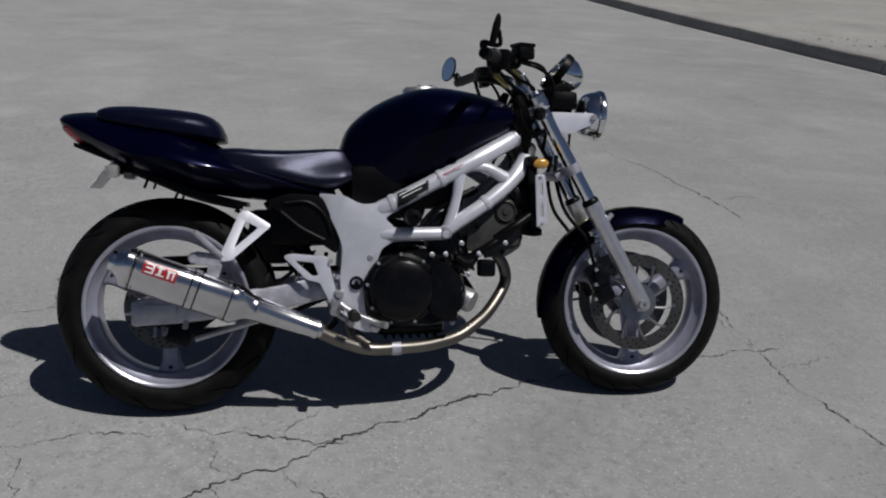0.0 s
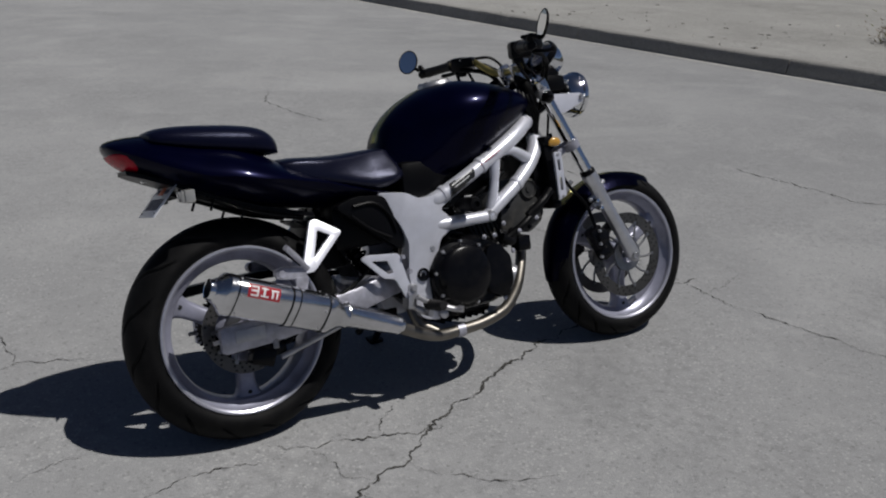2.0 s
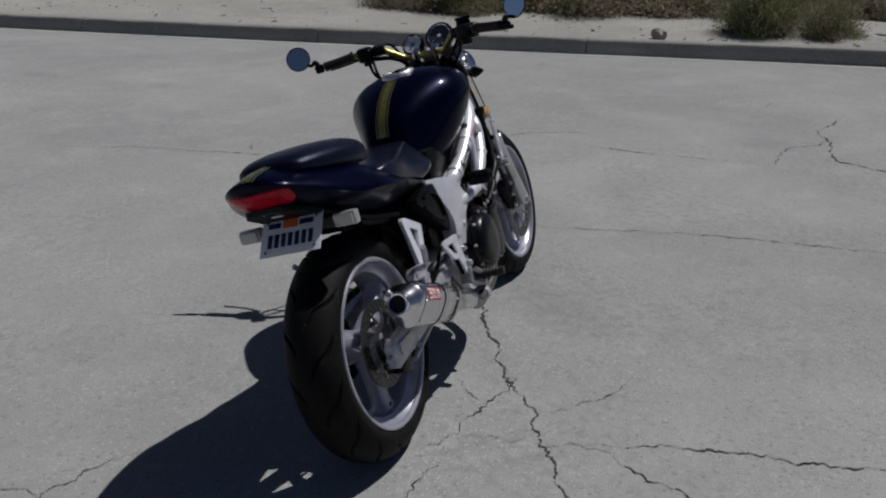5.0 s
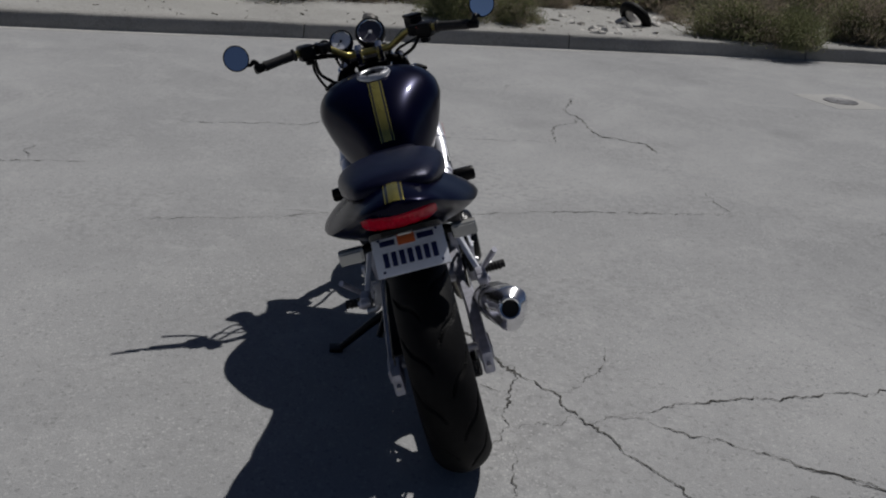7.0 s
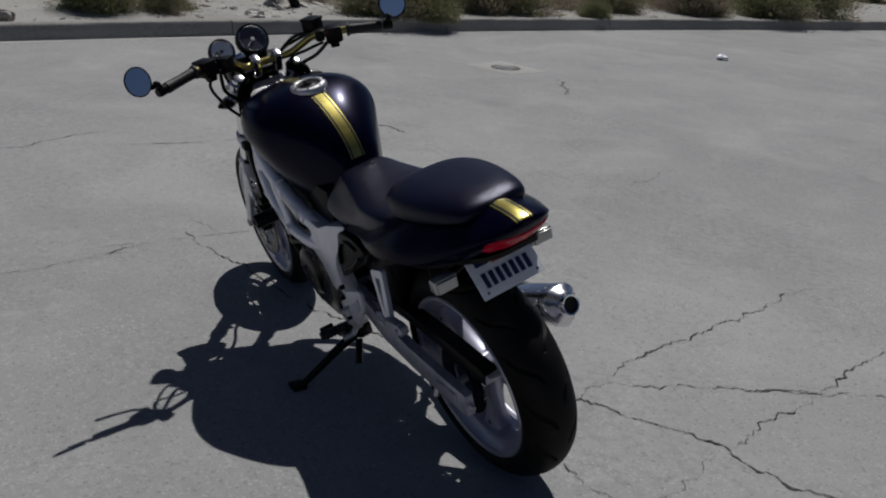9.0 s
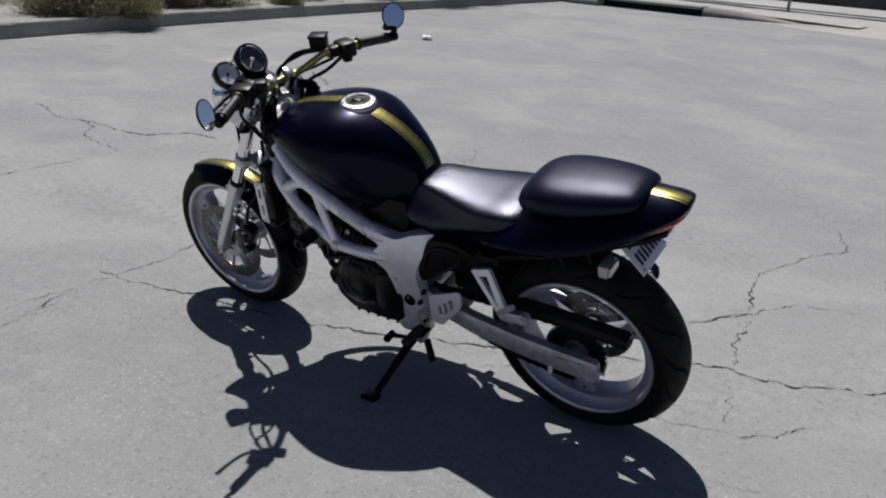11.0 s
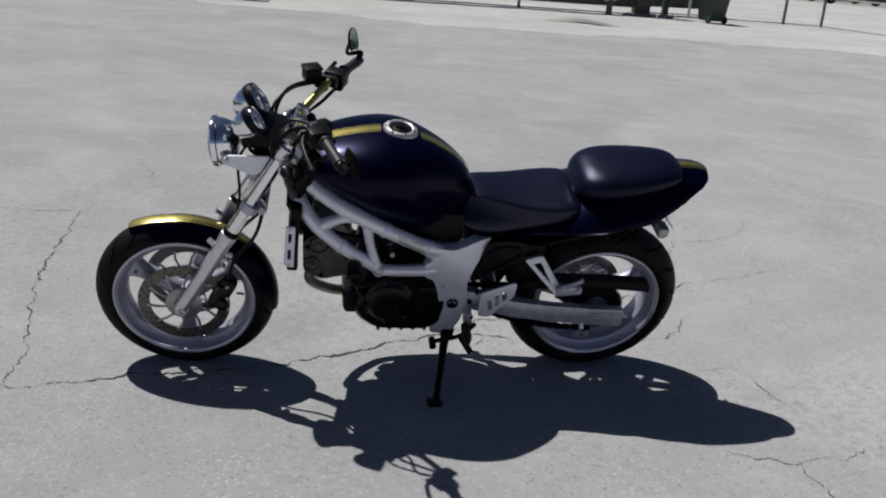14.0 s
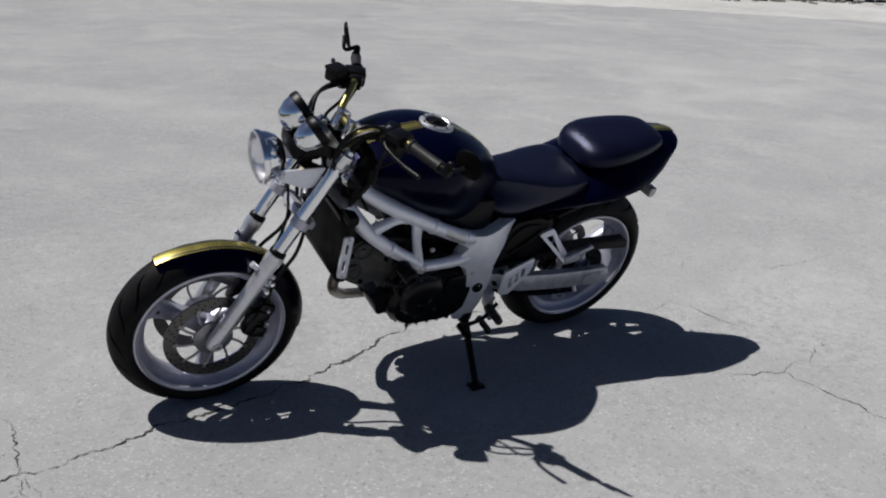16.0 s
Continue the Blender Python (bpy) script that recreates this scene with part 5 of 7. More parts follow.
    bm = lathe(bmesh.new(), (0.803, s * 0.15, 0.531), (0, s, 0), ((0.0, 0.02), (0.008, 0.02), (0.009, 0.023), (0.015, 0.023), (0.019, 0.018), (0.02, -0.01)), 20)
    part("engine_bolt", bm, CAST, frame_part)
    # crash bobbin on its arm
    u, w = (0.70, 0.578) if s < 0 else (0.882, 0.56)
    bm = lathe(bmesh.new(), (u, s * 0.14, w), (0, s, 0), ((0.0, 0.0), (0.012, 0.0), (0.012, 0.02), (0.022, 0.03), (0.0235, 0.04), (0.0235, 0.095), (0.02, 0.103), (0.01, 0.105), (0.009, 0.098), (0.0, 0.098)), 24)
    part("crash_bobbin", bm, BLACK, bike, "black plastic crash bobbin")


both(frame_side)
# dark sticker and faint print on the right upper tube, shown as plain bars
for u0, u1, mt, nm, angles in ((0.662, 0.75, PIN, "label_sticker", (-0.8, -0.35, 0.1, 0.55, 1.0)), (0.775, 0.85, BADGE_RED, "label_line", (0.28, 0.31, 0.34, 0.37, 0.4)), (0.668, 0.742, BADGE_WHITE, "label_line", (0.5, 0.54, 0.58, 0.62, 0.66)), (0.675, 0.73, BADGE_WHITE, "label_line", (0.1, 0.13, 0.16, 0.19, 0.22))):
    for s in ((-1, 1) if nm == "label_sticker" else (-1,)):
        bm = bmesh.new()
        rows = []
        for i in range(7):
            u = u0 + (u1 - u0) * i / 6
            w, v = 0.622 + (u - 0.66) * 0.514, 0.15 + (u - 0.66) * 0.05
            r = 0.0256 if nm == "label_sticker" else 0.0262
            rows.append([V(u, s * (v + r * math.cos(a)), w + r * math.sin(a)) for a in angles])
        skin(bm, rows, closed=False)
        part(nm, bm, mt if s < 0 else CAST, frame_part, "narrow printed label strip")

# side covers under the seat
def side_cover(s):
    bm = bmesh.new()
    one = bmesh.new()
    slab(one, rounded(((0.29, 0.625), (0.36, 0.648), (0.45, 0.64), (0.50, 0.52), (0.492, 0.47), (0.45, 0.50), (0.38, 0.55)), 0.02, 3), 0.10, 0.145, bevel=0.008)
    for v in one.verts:
        v.co.y *= s
    merge(bm, one)
    cov = part("side_cover", bm, BLACK, bike, "black plastic side cover")
    bm = bmesh.new()
    tube(bm, ((0.335, s * 0.149, 0.595), (0.39, s * 0.149, 0.55), (0.455, s * 0.149, 0.515)), 0.005, 8)
    tube(bm, ((0.345, s * 0.149, 0.62), (0.41, s * 0.149, 0.622), (0.455, s * 0.149, 0.585), (0.475, s * 0.149, 0.53)), 0.005, 8)
    part("trim_line", bm, BLACK, cov)


both(side_cover)
bm = bmesh.new()
block(bm, (0.40, 0, 0.565), (0.2, 0.19, 0.14), 0.02)
block(bm, (0.30, 0.03, 0.52), (0.12, 0.14, 0.16), 0.02)
part("battery_box", bm, BLACK, bike)
bm = bmesh.new()
skin(bm, [[V(RC[0] + r * math.cos(a), s * 0.05, RC[2] + r * math.sin(a)) for s in (-1.25, -0.5, 0.5, 1.25)] + [V(RC[0] + (r + 0.006) * math.cos(a), s * 0.05, RC[2] + (r + 0.006) * math.sin(a)) for s in (1.25, 0.5, -0.5, -1.25)]
          for a, r in ((radians(d), 0.325 + 0.0008 * (75 - d)) for d in range(14, 60, 6))])
part("inner_mudguard", bm, BLACK, bike, "black inner rear mudguard")
bm = bmesh.new()
for k in range(9):
    lathe(bm, (0.43 - 0.012 * k, 0.0, 0.42 + 0.019 * k), (-0.53, 0, 0.85), ((0.03, -0.004), (0.036, 0.0), (0.03, 0.004)), 20)
tube(bm, ((0.45, 0, 0.39), (0.3, 0, 0.63)), 0.022, 14, 1)
part("shock_absorber", bm, ENGINE, bike, "dark coil spring shock absorber")


# ---------------------------------------------------------------- swing arm, chain
def arm_mesh(s):
    bm = bmesh.new()
    rings = []
    for u, w, h, v, t in ((0.545, 0.385, 0.028, 0.098, 0.018), (0.47, 0.372, 0.034, 0.108, 0.018), (0.33, 0.342, 0.034, 0.118, 0.018), (0.18, 0.323, 0.034, 0.12, 0.017), (0.05, 0.312, 0.036, 0.12, 0.016), (-0.067, 0.306, 0.036, 0.12, 0.015), (-0.078, 0.305, 0.03, 0.12, 0.012)):
        rings.append([V(u, s * (v + t * a), w + h * b) for a, b in ((-1, -0.8), (-0.8, -1), (0.8, -1), (1, -0.8), (1, 0.8), (0.8, 1), (-0.8, 1), (-1, 0.8))])
    skin(bm, rings)
    return bm


swing = part("swing_arm", tube(bmesh.new(), ((0.535, -0.11, 0.385), (0.535, 0.11, 0.385)), 0.032, 20, 1), WORN, bike, "worn box-section aluminium swing arm")
for s in (-1, 1):
    a_ob = part("arm", arm_mesh(s), WORN, swing)
    bm = bmesh.new()
    block(bm, (0.0, s * 0.138, 0.3125), (0.085, 0.006, 0.036), 0.003)
    part("adjuster_plate", bm, WORN if s > 0 else CAST, swing, "chain adjuster plate")
    bm = bmesh.new()
    tube(bm, ((-0.072, s * 0.12, 0.306), (-0.097, s * 0.12, 0.305)), 0.006, 8, 1)
    part("stand_spool", tube(bmesh.new(), ((0.07, s * 0.128, 0.285), (0.066, s * 0.14, 0.262)), 0.008, 10, 1), CAST, swing)
    part("adjuster_bolt", bm, CAST, swing)
part("brace", tube(bmesh.new(), ((0.40, -0.11, 0.37), (0.40, 0.11, 0.37)), 0.03, 16, 1), WORN, swing)

for (u0, w0, u1, w1, sag) in ((0.016, 0.408, 0.50, 0.408, 0.0), (0.016, 0.217, 0.51, 0.335, 0.03)):
    bm = bmesh.new()
    n = int(math.hypot(u1 - u0, w1 - w0) / 0.0159)
    d = math.atan2(w1 - w0, u1 - u0)
    for k in range(n):
        t = (k + 0.5) / n
        wide = 0.009 if k % 2 else 0.006
        u, w = u0 + (u1 - u0) * t, w0 + (w1 - w0) * t - sag * math.sin(math.pi * t)
        for off in (-wide, wide):
            block(bm, (u, 0.082 + off, w), (0.021, 0.002, 0.014), 0.0, Matrix.Rotation(-d, 4, "Y"))
        tube(bm, ((u, 0.072, w), (u, 0.092, w)), 0.0045, 6, 1)
    tagged(part("chain_run", bm, ENGINE, bike, "dark greasy drive chain"), kind="stuff")
bm = bmesh.new()
rings = []
for u, w, h in ((-0.155, 0.423, 0.016), (-0.145, 0.428, 0.02), (0.0, 0.438, 0.018), (0.12, 0.442, 0.016), (0.26, 0.44, 0.015), (0.30, 0.435, 0.012)):
    rings.append([V(u, 0.066, w + h * 0.7), V(u, 0.105, w + h * 0.7), V(u, 0.109, w + h * 0.4), V(u, 0.109, w - h), V(u, 0.105, w - h), V(u, 0.104, w + h * 0.4), V(u, 0.066, w + h * 0.55)])
skin(bm, rings)
part("chain_guard", bm, BLACK, bike, "black plastic chain guard")
# rear caliper, its bracket and torque rod
bm = bmesh.new()
block(bm, (0.043, -0.075, 0.235), (0.07, 0.055, 0.05), 0.012, Matrix.Rotation(radians(20), 4, "Y"))
block(bm, (0.088, -0.078, 0.25), (0.05, 0.04, 0.04), 0.01)
cal = part("rear_caliper", bm, ENGINE, bike, "black rear brake caliper")
bm = bmesh.new()
tube(bm, ((0.09, -0.10, 0.225), (0.22, -0.108, 0.262), (0.30, -0.11, 0.285)), 0.0085, 10)
part("torque_rod", bm, CAST, cal, "silver torque rod")
bm = bmesh.new()
slab(bm, rounded(((-0.07, 0.285), (0.06, 0.30), (0.09, 0.262), (0.1, 0.24), (0.0, 0.262), (-0.065, 0.262)), 0.01, 2), -0.094, -0.084)
part("caliper_bracket", bm, ENGINE, cal)


# ---------------------------------------------------------------- engine
eng = bmesh.new()
rings = []
for v, k in ((-0.165, 0.86), (-0.15, 0.95), (-0.11, 1.0), (0.11, 1.0), (0.13, 0.96), (0.142, 0.88)):
    prof = rounded(((0.565, 0.285), (0.62, 0.255), (0.80, 0.258), (0.868, 0.31), (0.875, 0.36), (0.84, 0.45), (0.74, 0.49), (0.6, 0.47), (0.555, 0.40)), 0.03, 3)
    rings.append([V(0.70 + (u - 0.70) * k, v, 0.36 + (w - 0.36) * k) for u, w in prof])
skin(eng, rings)
engine = part("engine", eng, ENGINE, bike, "black V-twin engine block")
bm = bmesh.new()
lathe(bm, (0.672, -0.16, 0.372), (0, -1, 0), ((0.105, -0.01), (0.108, 0.006), (0.104, 0.014), (0.094, 0.018), (0.088, 0.032), (0.078, 0.04), (0.04, 0.043), (0.0, 0.043)), 48)
part("clutch_cover", bm, ENGINE, engine, "round glossy black clutch cover")
for k in range(9):
    a = 2 * math.pi * k / 9 + 0.2
    part("cover_bolt", lathe(bmesh.new(), (0.672 + 0.1 * math.cos(a), -0.172, 0.372 + 0.1 * math.sin(a)), (0, -1, 0), ((0.0, 0.01), (0.004, 0.01), (0.0055, 0.006), (0.0055, 0.0)), 6), CAST, engine)
bm = bmesh.new()
slab(bm, rounded(((0.75, 0.30), (0.80, 0.28), (0.845, 0.31), (0.845, 0.40), (0.80, 0.45), (0.755, 0.44)), 0.02, 3), -0.185, -0.15, bevel=0.008)
part("side_casing", bm, ENGINE, engine)
bm = lathe(bmesh.new(), (0.755, 0.135, 0.385), (0, 1, 0), ((0.088, -0.01), (0.088, 0.006), (0.08, 0.009), (0.074, 0.018), (0.06, 0.024), (0.03, 0.025), (0.026, 0.021), (0.0, 0.021)), 40)
part("generator_cover", bm, ENGINE, engine, "round black generator cover")
for k in range(7):
    a = 2 * math.pi * k / 7 + 0.4
    part("cover_bolt", lathe(bmesh.new(), (0.755 + 0.083 * math.cos(a), 0.139, 0.385 + 0.083 * math.sin(a)), (0, 1, 0), ((0.0, 0.01), (0.005, 0.01), (0.0065, 0.006), (0.0065, 0.0)), 6), CYLINDER, engine)
bm = bmesh.new()
slab(bm, rounded(((0.585, 0.30), (0.665, 0.29), (0.685, 0.36), (0.67, 0.45), (0.60, 0.455), (0.57, 0.39)), 0.02, 3), 0.12, 0.15, bevel=0.008)
part("drive_cover", bm, ENGINE, engine, "black front sprocket cover")
bm = bmesh.new()
slab(bm, rounded(((0.83, 0.315), (0.9, 0.312), (0.912, 0.35), (0.88, 0.40), (0.83, 0.40)), 0.012, 3), -0.06, 0.11, bevel=0.006)
part("front_casing", bm, ENGINE, engine)
bm = bmesh.new()
slab(bm, rounded(((0.50, 0.33), (0.58, 0.29), (0.6, 0.36), (0.57, 0.44), (0.51, 0.42)), 0.02, 3), 0.05, 0.095, bevel=0.01)
part("sprocket_cover", bm, ENGINE, engine)
part("sump", block(bmesh.new(), (0.71, -0.01, 0.25), (0.2, 0.17, 0.05), 0.02), ENGINE, engine, "finned black sump")
for k in range(7):
    part("sump_fin", block(bmesh.new(), (0.635 + 0.025 * k, -0.01, 0.226), (0.006, 0.15, 0.022), 0.002), ENGINE, engine)
for k in range(5):
    part("sump_bolt", lathe(bmesh.new(), (0.625 + 0.04 * k, 0.13, 0.268), (0, 0, -1), ((0.0, 0.014), (0.006, 0.014), (0.007, 0.0)), 6), ENGINE, engine)


def cylinder(origin, axis, barrel, mat):
    """A finned barrel along an axis, each fin a plate of its own."""
    o, d = Vector(origin), Vector(axis).normalized()
    t = V(0, 1, 0)
    rot = Matrix((d, t, d.cross(t))).transposed().to_4x4()
    bm = bmesh.new()
    block(bm, o + d * barrel / 2, (barrel, 0.15, 0.125), 0.012, rot)
    part("cylinder_barrel", bm, mat, engine)
    for k in range(int(barrel / 0.016)):
        bm = bmesh.new()
        block(bm, o + d * (0.012 + 0.016 * k), (0.005, 0.175, 0.15), 0.0015, rot)
        part("cooling_fin", bm, mat, engine)


def head(outline, half, mat, bosses, label):
    bm = bmesh.new()
    slab(bm, rounded(outline, 0.018, 3), -half, half, bevel=0.01)
    part("cylinder_head", bm, mat, engine, label)
    for s in (-1, 1):
        for u, w, r in bosses:
            bm = lathe(bmesh.new(), (u, s * (half - 0.002), w), (0, s, 0), ((r, 0.0), (r, 0.008), (r * 0.9, 0.011), (r * 0.8, 0.006), (r * 0.35, 0.006), (r * 0.3, 0.01), (0.0, 0.01)), 20)
            part("cam_boss", bm, mat, engine)
        for u, w in ((outline[0][0] - 0.015, outline[0][1] - 0.02), (outline[4][0], outline[4][1] + 0.02), (outline[2][0] + 0.02, outline[2][1] - 0.012)):
            part("head_bolt", lathe(bmesh.new(), (u, s * (half - 0.002), w), (0, s, 0), ((0.0, 0.012), (0.006, 0.012), (0.0075, 0.007), (0.0075, 0.0)), 6), ENGINE, engine)


cylinder((0.79, 0.0, 0.45), (0.9, 0, 0.36), 0.1, CYLINDER)
head(((1.046, 0.60), (1.006, 0.632), (0.885, 0.558), (0.872, 0.478), (0.984, 0.45), (1.042, 0.485)), 0.108, CYLINDER, ((0.994, 0.592, 0.032), (1.016, 0.516, 0.028)), "grey cast front cylinder head")
cylinder((0.66, 0.0, 0.45), (0.1, 0, 1.0), 0.12, ENGINE)
head(((0.62, 0.57), (0.75, 0.575), (0.755, 0.66), (0.72, 0.70), (0.66, 0.70), (0.615, 0.66)), 0.1, ENGINE, ((0.66, 0.65, 0.028), (0.72, 0.645, 0.028)), "black rear cylinder head")
bm = bmesh.new()
block(bm, (0.70, 0, 0.665), (0.34, 0.24, 0.13), 0.03)
part("throttle_body", bm, BLACK, engine, "black carburettors and airbox")
bm = bmesh.new()
lathe(bm, (0.845, -0.10, 0.345), (0.75, -0.55, -0.35), ((0.034, -0.02), (0.035, 0.05), (0.031, 0.058), (0.0, 0.06)), 24)
part("oil_filter", bm, CAST, engine, "grey oil filter canister")
for pts, r in ((((0.90, -0.13, 0.47), (0.87, -0.16, 0.44), (0.83, -0.165, 0.46)), 0.014), (((0.98, -0.15, 0.52), (0.93, -0.16, 0.49), (0.86, -0.15, 0.45), (0.80, -0.15, 0.43)), 0.013),
               (((1.06, -0.14, 0.58), (1.01, -0.16, 0.55), (0.95, -0.155, 0.51)), 0.014), (((0.98, 0.13, 0.66), (0.90, 0.13, 0.64), (0.82, 0.12, 0.62)), 0.012),
               (((0.90, -0.11, 0.66), (0.82, -0.13, 0.62), (0.76, -0.12, 0.58), (0.70, -0.14, 0.50)), 0.009), (((0.86, 0.12, 0.60), (0.84, 0.145, 0.52), (0.86, 0.14, 0.44), (0.83, 0.13, 0.40)), 0.011),
               (((0.90, 0.12, 0.47), (0.86, 0.15, 0.46), (0.80, 0.15, 0.48), (0.72, 0.14, 0.50)), 0.009)):
    part("coolant_hose", tube(bmesh.new(), pts, r, 10), BLACK, engine, "black rubber hose")
for u, v, w in ((0.98, -0.155, 0.50), (0.90, -0.165, 0.47), (0.85, -0.155, 0.50), (0.80, -0.17, 0.47), (0.76, -0.172, 0.47), (0.87, -0.16, 0.41), (0.84, -0.17, 0.37), (0.82, -0.16, 0.27), (0.72, -0.15, 0.56), (0.76, 0.14, 0.58)):
    part("fastener", lathe(bmesh.new(), (u, v, w), (0.2, math.copysign(1, v), 0.1), ((0.0, 0.008), (0.004, 0.008), (0.005, 0.005), (0.008, 0.004), (0.008, 0.0)), 8), WORN, engine)
for nm, p, size, turn in (("regulator", (0.93, -0.125, 0.425), (0.05, 0.05, 0.05), 0), ("horn", (0.81, -0.16, 0.30), (0.05, 0.04, 0.05), 0)):
    part(nm, block(bmesh.new(), p, size, 0.01, Matrix.Rotation(radians(turn), 4, "Y")), ENGINE, engine)

# radiator
rad_m = Matrix.Translation((1.072, 0, 0.635)) @ Matrix.Rotation(radians(-3), 4, "Y")
bm = bmesh.new()
block(bm, (0, 0, 0), (0.028, 0.29, 0.19), 0.004, None)
bmesh.ops.transform(bm, matrix=rad_m, verts=bm.verts)
rad = part("radiator", bm, BLACK, bike, "black finned radiator")
bm = bmesh.new()
for k in range(30):
    block(bm, (0.0155, 0, -0.087 + 0.006 * k), (0.003, 0.28, 0.002), 0.0)
bmesh.ops.transform(bm, matrix=rad_m, verts=bm.verts)
tagged(part("radiator_matrix", bm, BLACK, rad), kind="stuff")
bm = bmesh.new()
block(bm, (0, 0, 0.105), (0.036, 0.31, 0.03), 0.01)
block(bm, (0, 0, -0.105), (0.036, 0.31, 0.025), 0.01)
lathe(bm, (-0.03, -0.03, 0.0), (-1, 0, 0), ((0.085, -0.02), (0.085, 0.02), (0.03, 0.03), (0.0, 0.03)), 28)
bmesh.ops.transform(bm, matrix=rad_m, verts=bm.verts)
part("radiator_tank", bm, BLACK, rad)
for s in (-1, 1):
    one = bmesh.new()
    slab(one, rounded(((1.068, 0.70), (1.098, 0.70), (1.104, 0.555), (1.072, 0.545)), 0.008, 3), 0.164, 0.172,
         (rounded(((1.079, 0.675), (1.089, 0.675), (1.090, 0.64), (1.080, 0.64)), 0.003, 2), rounded(((1.081, 0.615), (1.091, 0.615), (1.092, 0.575), (1.082, 0.575)), 0.003, 2)), 0.0015)
    for v in one.verts:
        v.co.y *= s
    guard = part("radiator_guard", one, SILVER, rad, "slotted silver side guard")
    bm = bmesh.new()
    for u, w in ((1.083, 0.692), (1.088, 0.555)):
        lathe(bm, (u, s * 0.171, w), (0, s, 0), ((0.0, 0.004), (0.005, 0.004), (0.006, 0.0)), 10)
    part("guard_screw", bm, CAST, guard)
bm = bmesh.new()
slab(bm, rounded(((1.06, 0.75), (1.10, 0.745), (1.085, 0.71), (1.05, 0.715)), 0.006, 2), -0.11, 0.11, bevel=0.003)
part("radiator_cowl", bm, BLACK, rad)
for s in (-1,):
    bm = lathe(bmesh.new(), (1.09, s * 0.148, 0.733), (-0.1, s, 0.05), ((0.0, 0.014), (0.01, 0.013), (0.018, 0.008), (0.02, 0.0), (0.017, -0.02)), 24)
    for v in bm.verts:
        v.co.x = 1.09 + (v.co.x - 1.09) * 1.25
        v.co.z = 0.733 + (v.co.z - 0.733) * 0.8
    part("reflector", bm, AMBER, bike, "amber oval side reflector")


# ---------------------------------------------------------------- exhaust
pipe_line = ((0.985, 0.0, 0.465), (1.014, 0.004, 0.42), (1.017, 0.002, 0.365), (0.957, -0.048, 0.29), (0.9, -0.085, 0.25), (0.84, -0.112, 0.22), (0.75, -0.123, 0.2), (0.665, -0.127, 0.195), (0.58, -0.135, 0.196), (0.5, -0.15, 0.222), (0.42, -0.165, 0.262))
exhaust = part("exhaust_pipe", tube(bmesh.new(), pipe_line, 0.0185, 18, 8), STEEL, bike, "heat-tinted steel exhaust header")
bm = tube(bmesh.new(), ((0.62, -0.03, 0.62), (0.55, -0.06, 0.52), (0.52, -0.08, 0.36), (0.53, -0.10, 0.25), (0.58, -0.125, 0.205)), 0.0175, 16)
part("rear_header", bm, STEEL, exhaust)
part("pipe_clamp", lathe(bmesh.new(), (0.66, -0.127, 0.195), (1, 0, 0), ((0.019, -0.014), (0.022, -0.013), (0.022, 0.013), (0.019, 0.014)), 20), WORN, exhaust, "steel pipe clamp")
part("header_flange", lathe(bmesh.new(), (0.985, 0.0, 0.462), (0.3, 0.0, -0.9), ((0.036, -0.006), (0.036, 0.006), (0.018, 0.008)), 6), CAST, exhaust)

M0, M1 = V(-0.115, -0.203, 0.470), V(0.43, -0.165, 0.262)
MD = (M1 - M0).normalized()
MX = (V(0, -1, 0) - MD * V(0, -1, 0).dot(MD)).normalized()
MY = MD.cross(MX)
if MY.z < 0:
    MY = -MY


def muff_ring(a, k, tri=1.0, n=36):
    """A rounded three-sided silencer section."""
    out = []
    for i in range(n):
        t = 2 * math.pi * i / n
        r = 1 + 0.1 * tri * math.cos(3 * (t - radians(30)))
        out.append(M0 + MD * a + (MX * math.cos(t) * 0.92 + MY * math.sin(t)) * r * k)
    return out


bm = bmesh.new()
skin(bm, [muff_ring(a, k) for a, k in ((0.046, 0.053), (0.05, 0.055), (0.335, 0.055), (0.34, 0.053))])
muffler = part("silencer", bm, POLISHED, bike, "polished metal silencer with a three-sided section")
bm = bmesh.new()
skin(bm, [muff_ring(a, k, t) for a, k, t in ((0.012, 0.028, 0.0), (0.014, 0.032, 0.1), (0.026, 0.038, 0.4), (0.036, 0.051, 0.9), (0.043, 0.0565, 1), (0.058, 0.057, 1), (0.06, 0.0545, 1))])
part("end_cap", bm, POLISHED, muffler, "polished end cap")
bm = lathe(bmesh.new(), M0, MD, ((0.0225, 0.05), (0.0225, 0.0), (0.0265, -0.001), (0.028, 0.004), (0.028, 0.03)), 32)
part("outlet", bm, CHROME, muffler)
# A flat black disc over the closed cap paints the outlet's dark inside.
bm = lathe(bmesh.new(), M0 + MD * 0.009, MD, ((0.0, 0.0), (0.0226, 0.0)), 32)
part("bore", bm, HOLE, muffler, "flat black disc for the shaded outlet bore")
bm = bmesh.new()
skin(bm, [muff_ring(a, k, t) for a, k, t in ((0.333, 0.056, 1), (0.345, 0.057, 1), (0.36, 0.05, 0.8), (0.375, 0.042, 0.4), (0.385, 0.037, 0.1), (0.4, 0.0355, 0.0), (0.406, 0.0375, 0.0), (0.412, 0.0345, 0.0), (0.52, 0.0295, 0.0), (0.575, 0.027, 0.0), (0.58, 0.0285, 0.0), (0.587, 0.0285, 0.0), (0.59, 0.0225, 0.0), (0.6, 0.0205, 0.0))])
part("link_pipe", bm, POLISHED, muffler, "tapered polished link pipe")
bm = bmesh.new()
skin(bm, [muff_ring(q, k) for q, k in ((0.219, 0.0555), (0.2195, 0.057), (0.2365, 0.057), (0.237, 0.0555))])
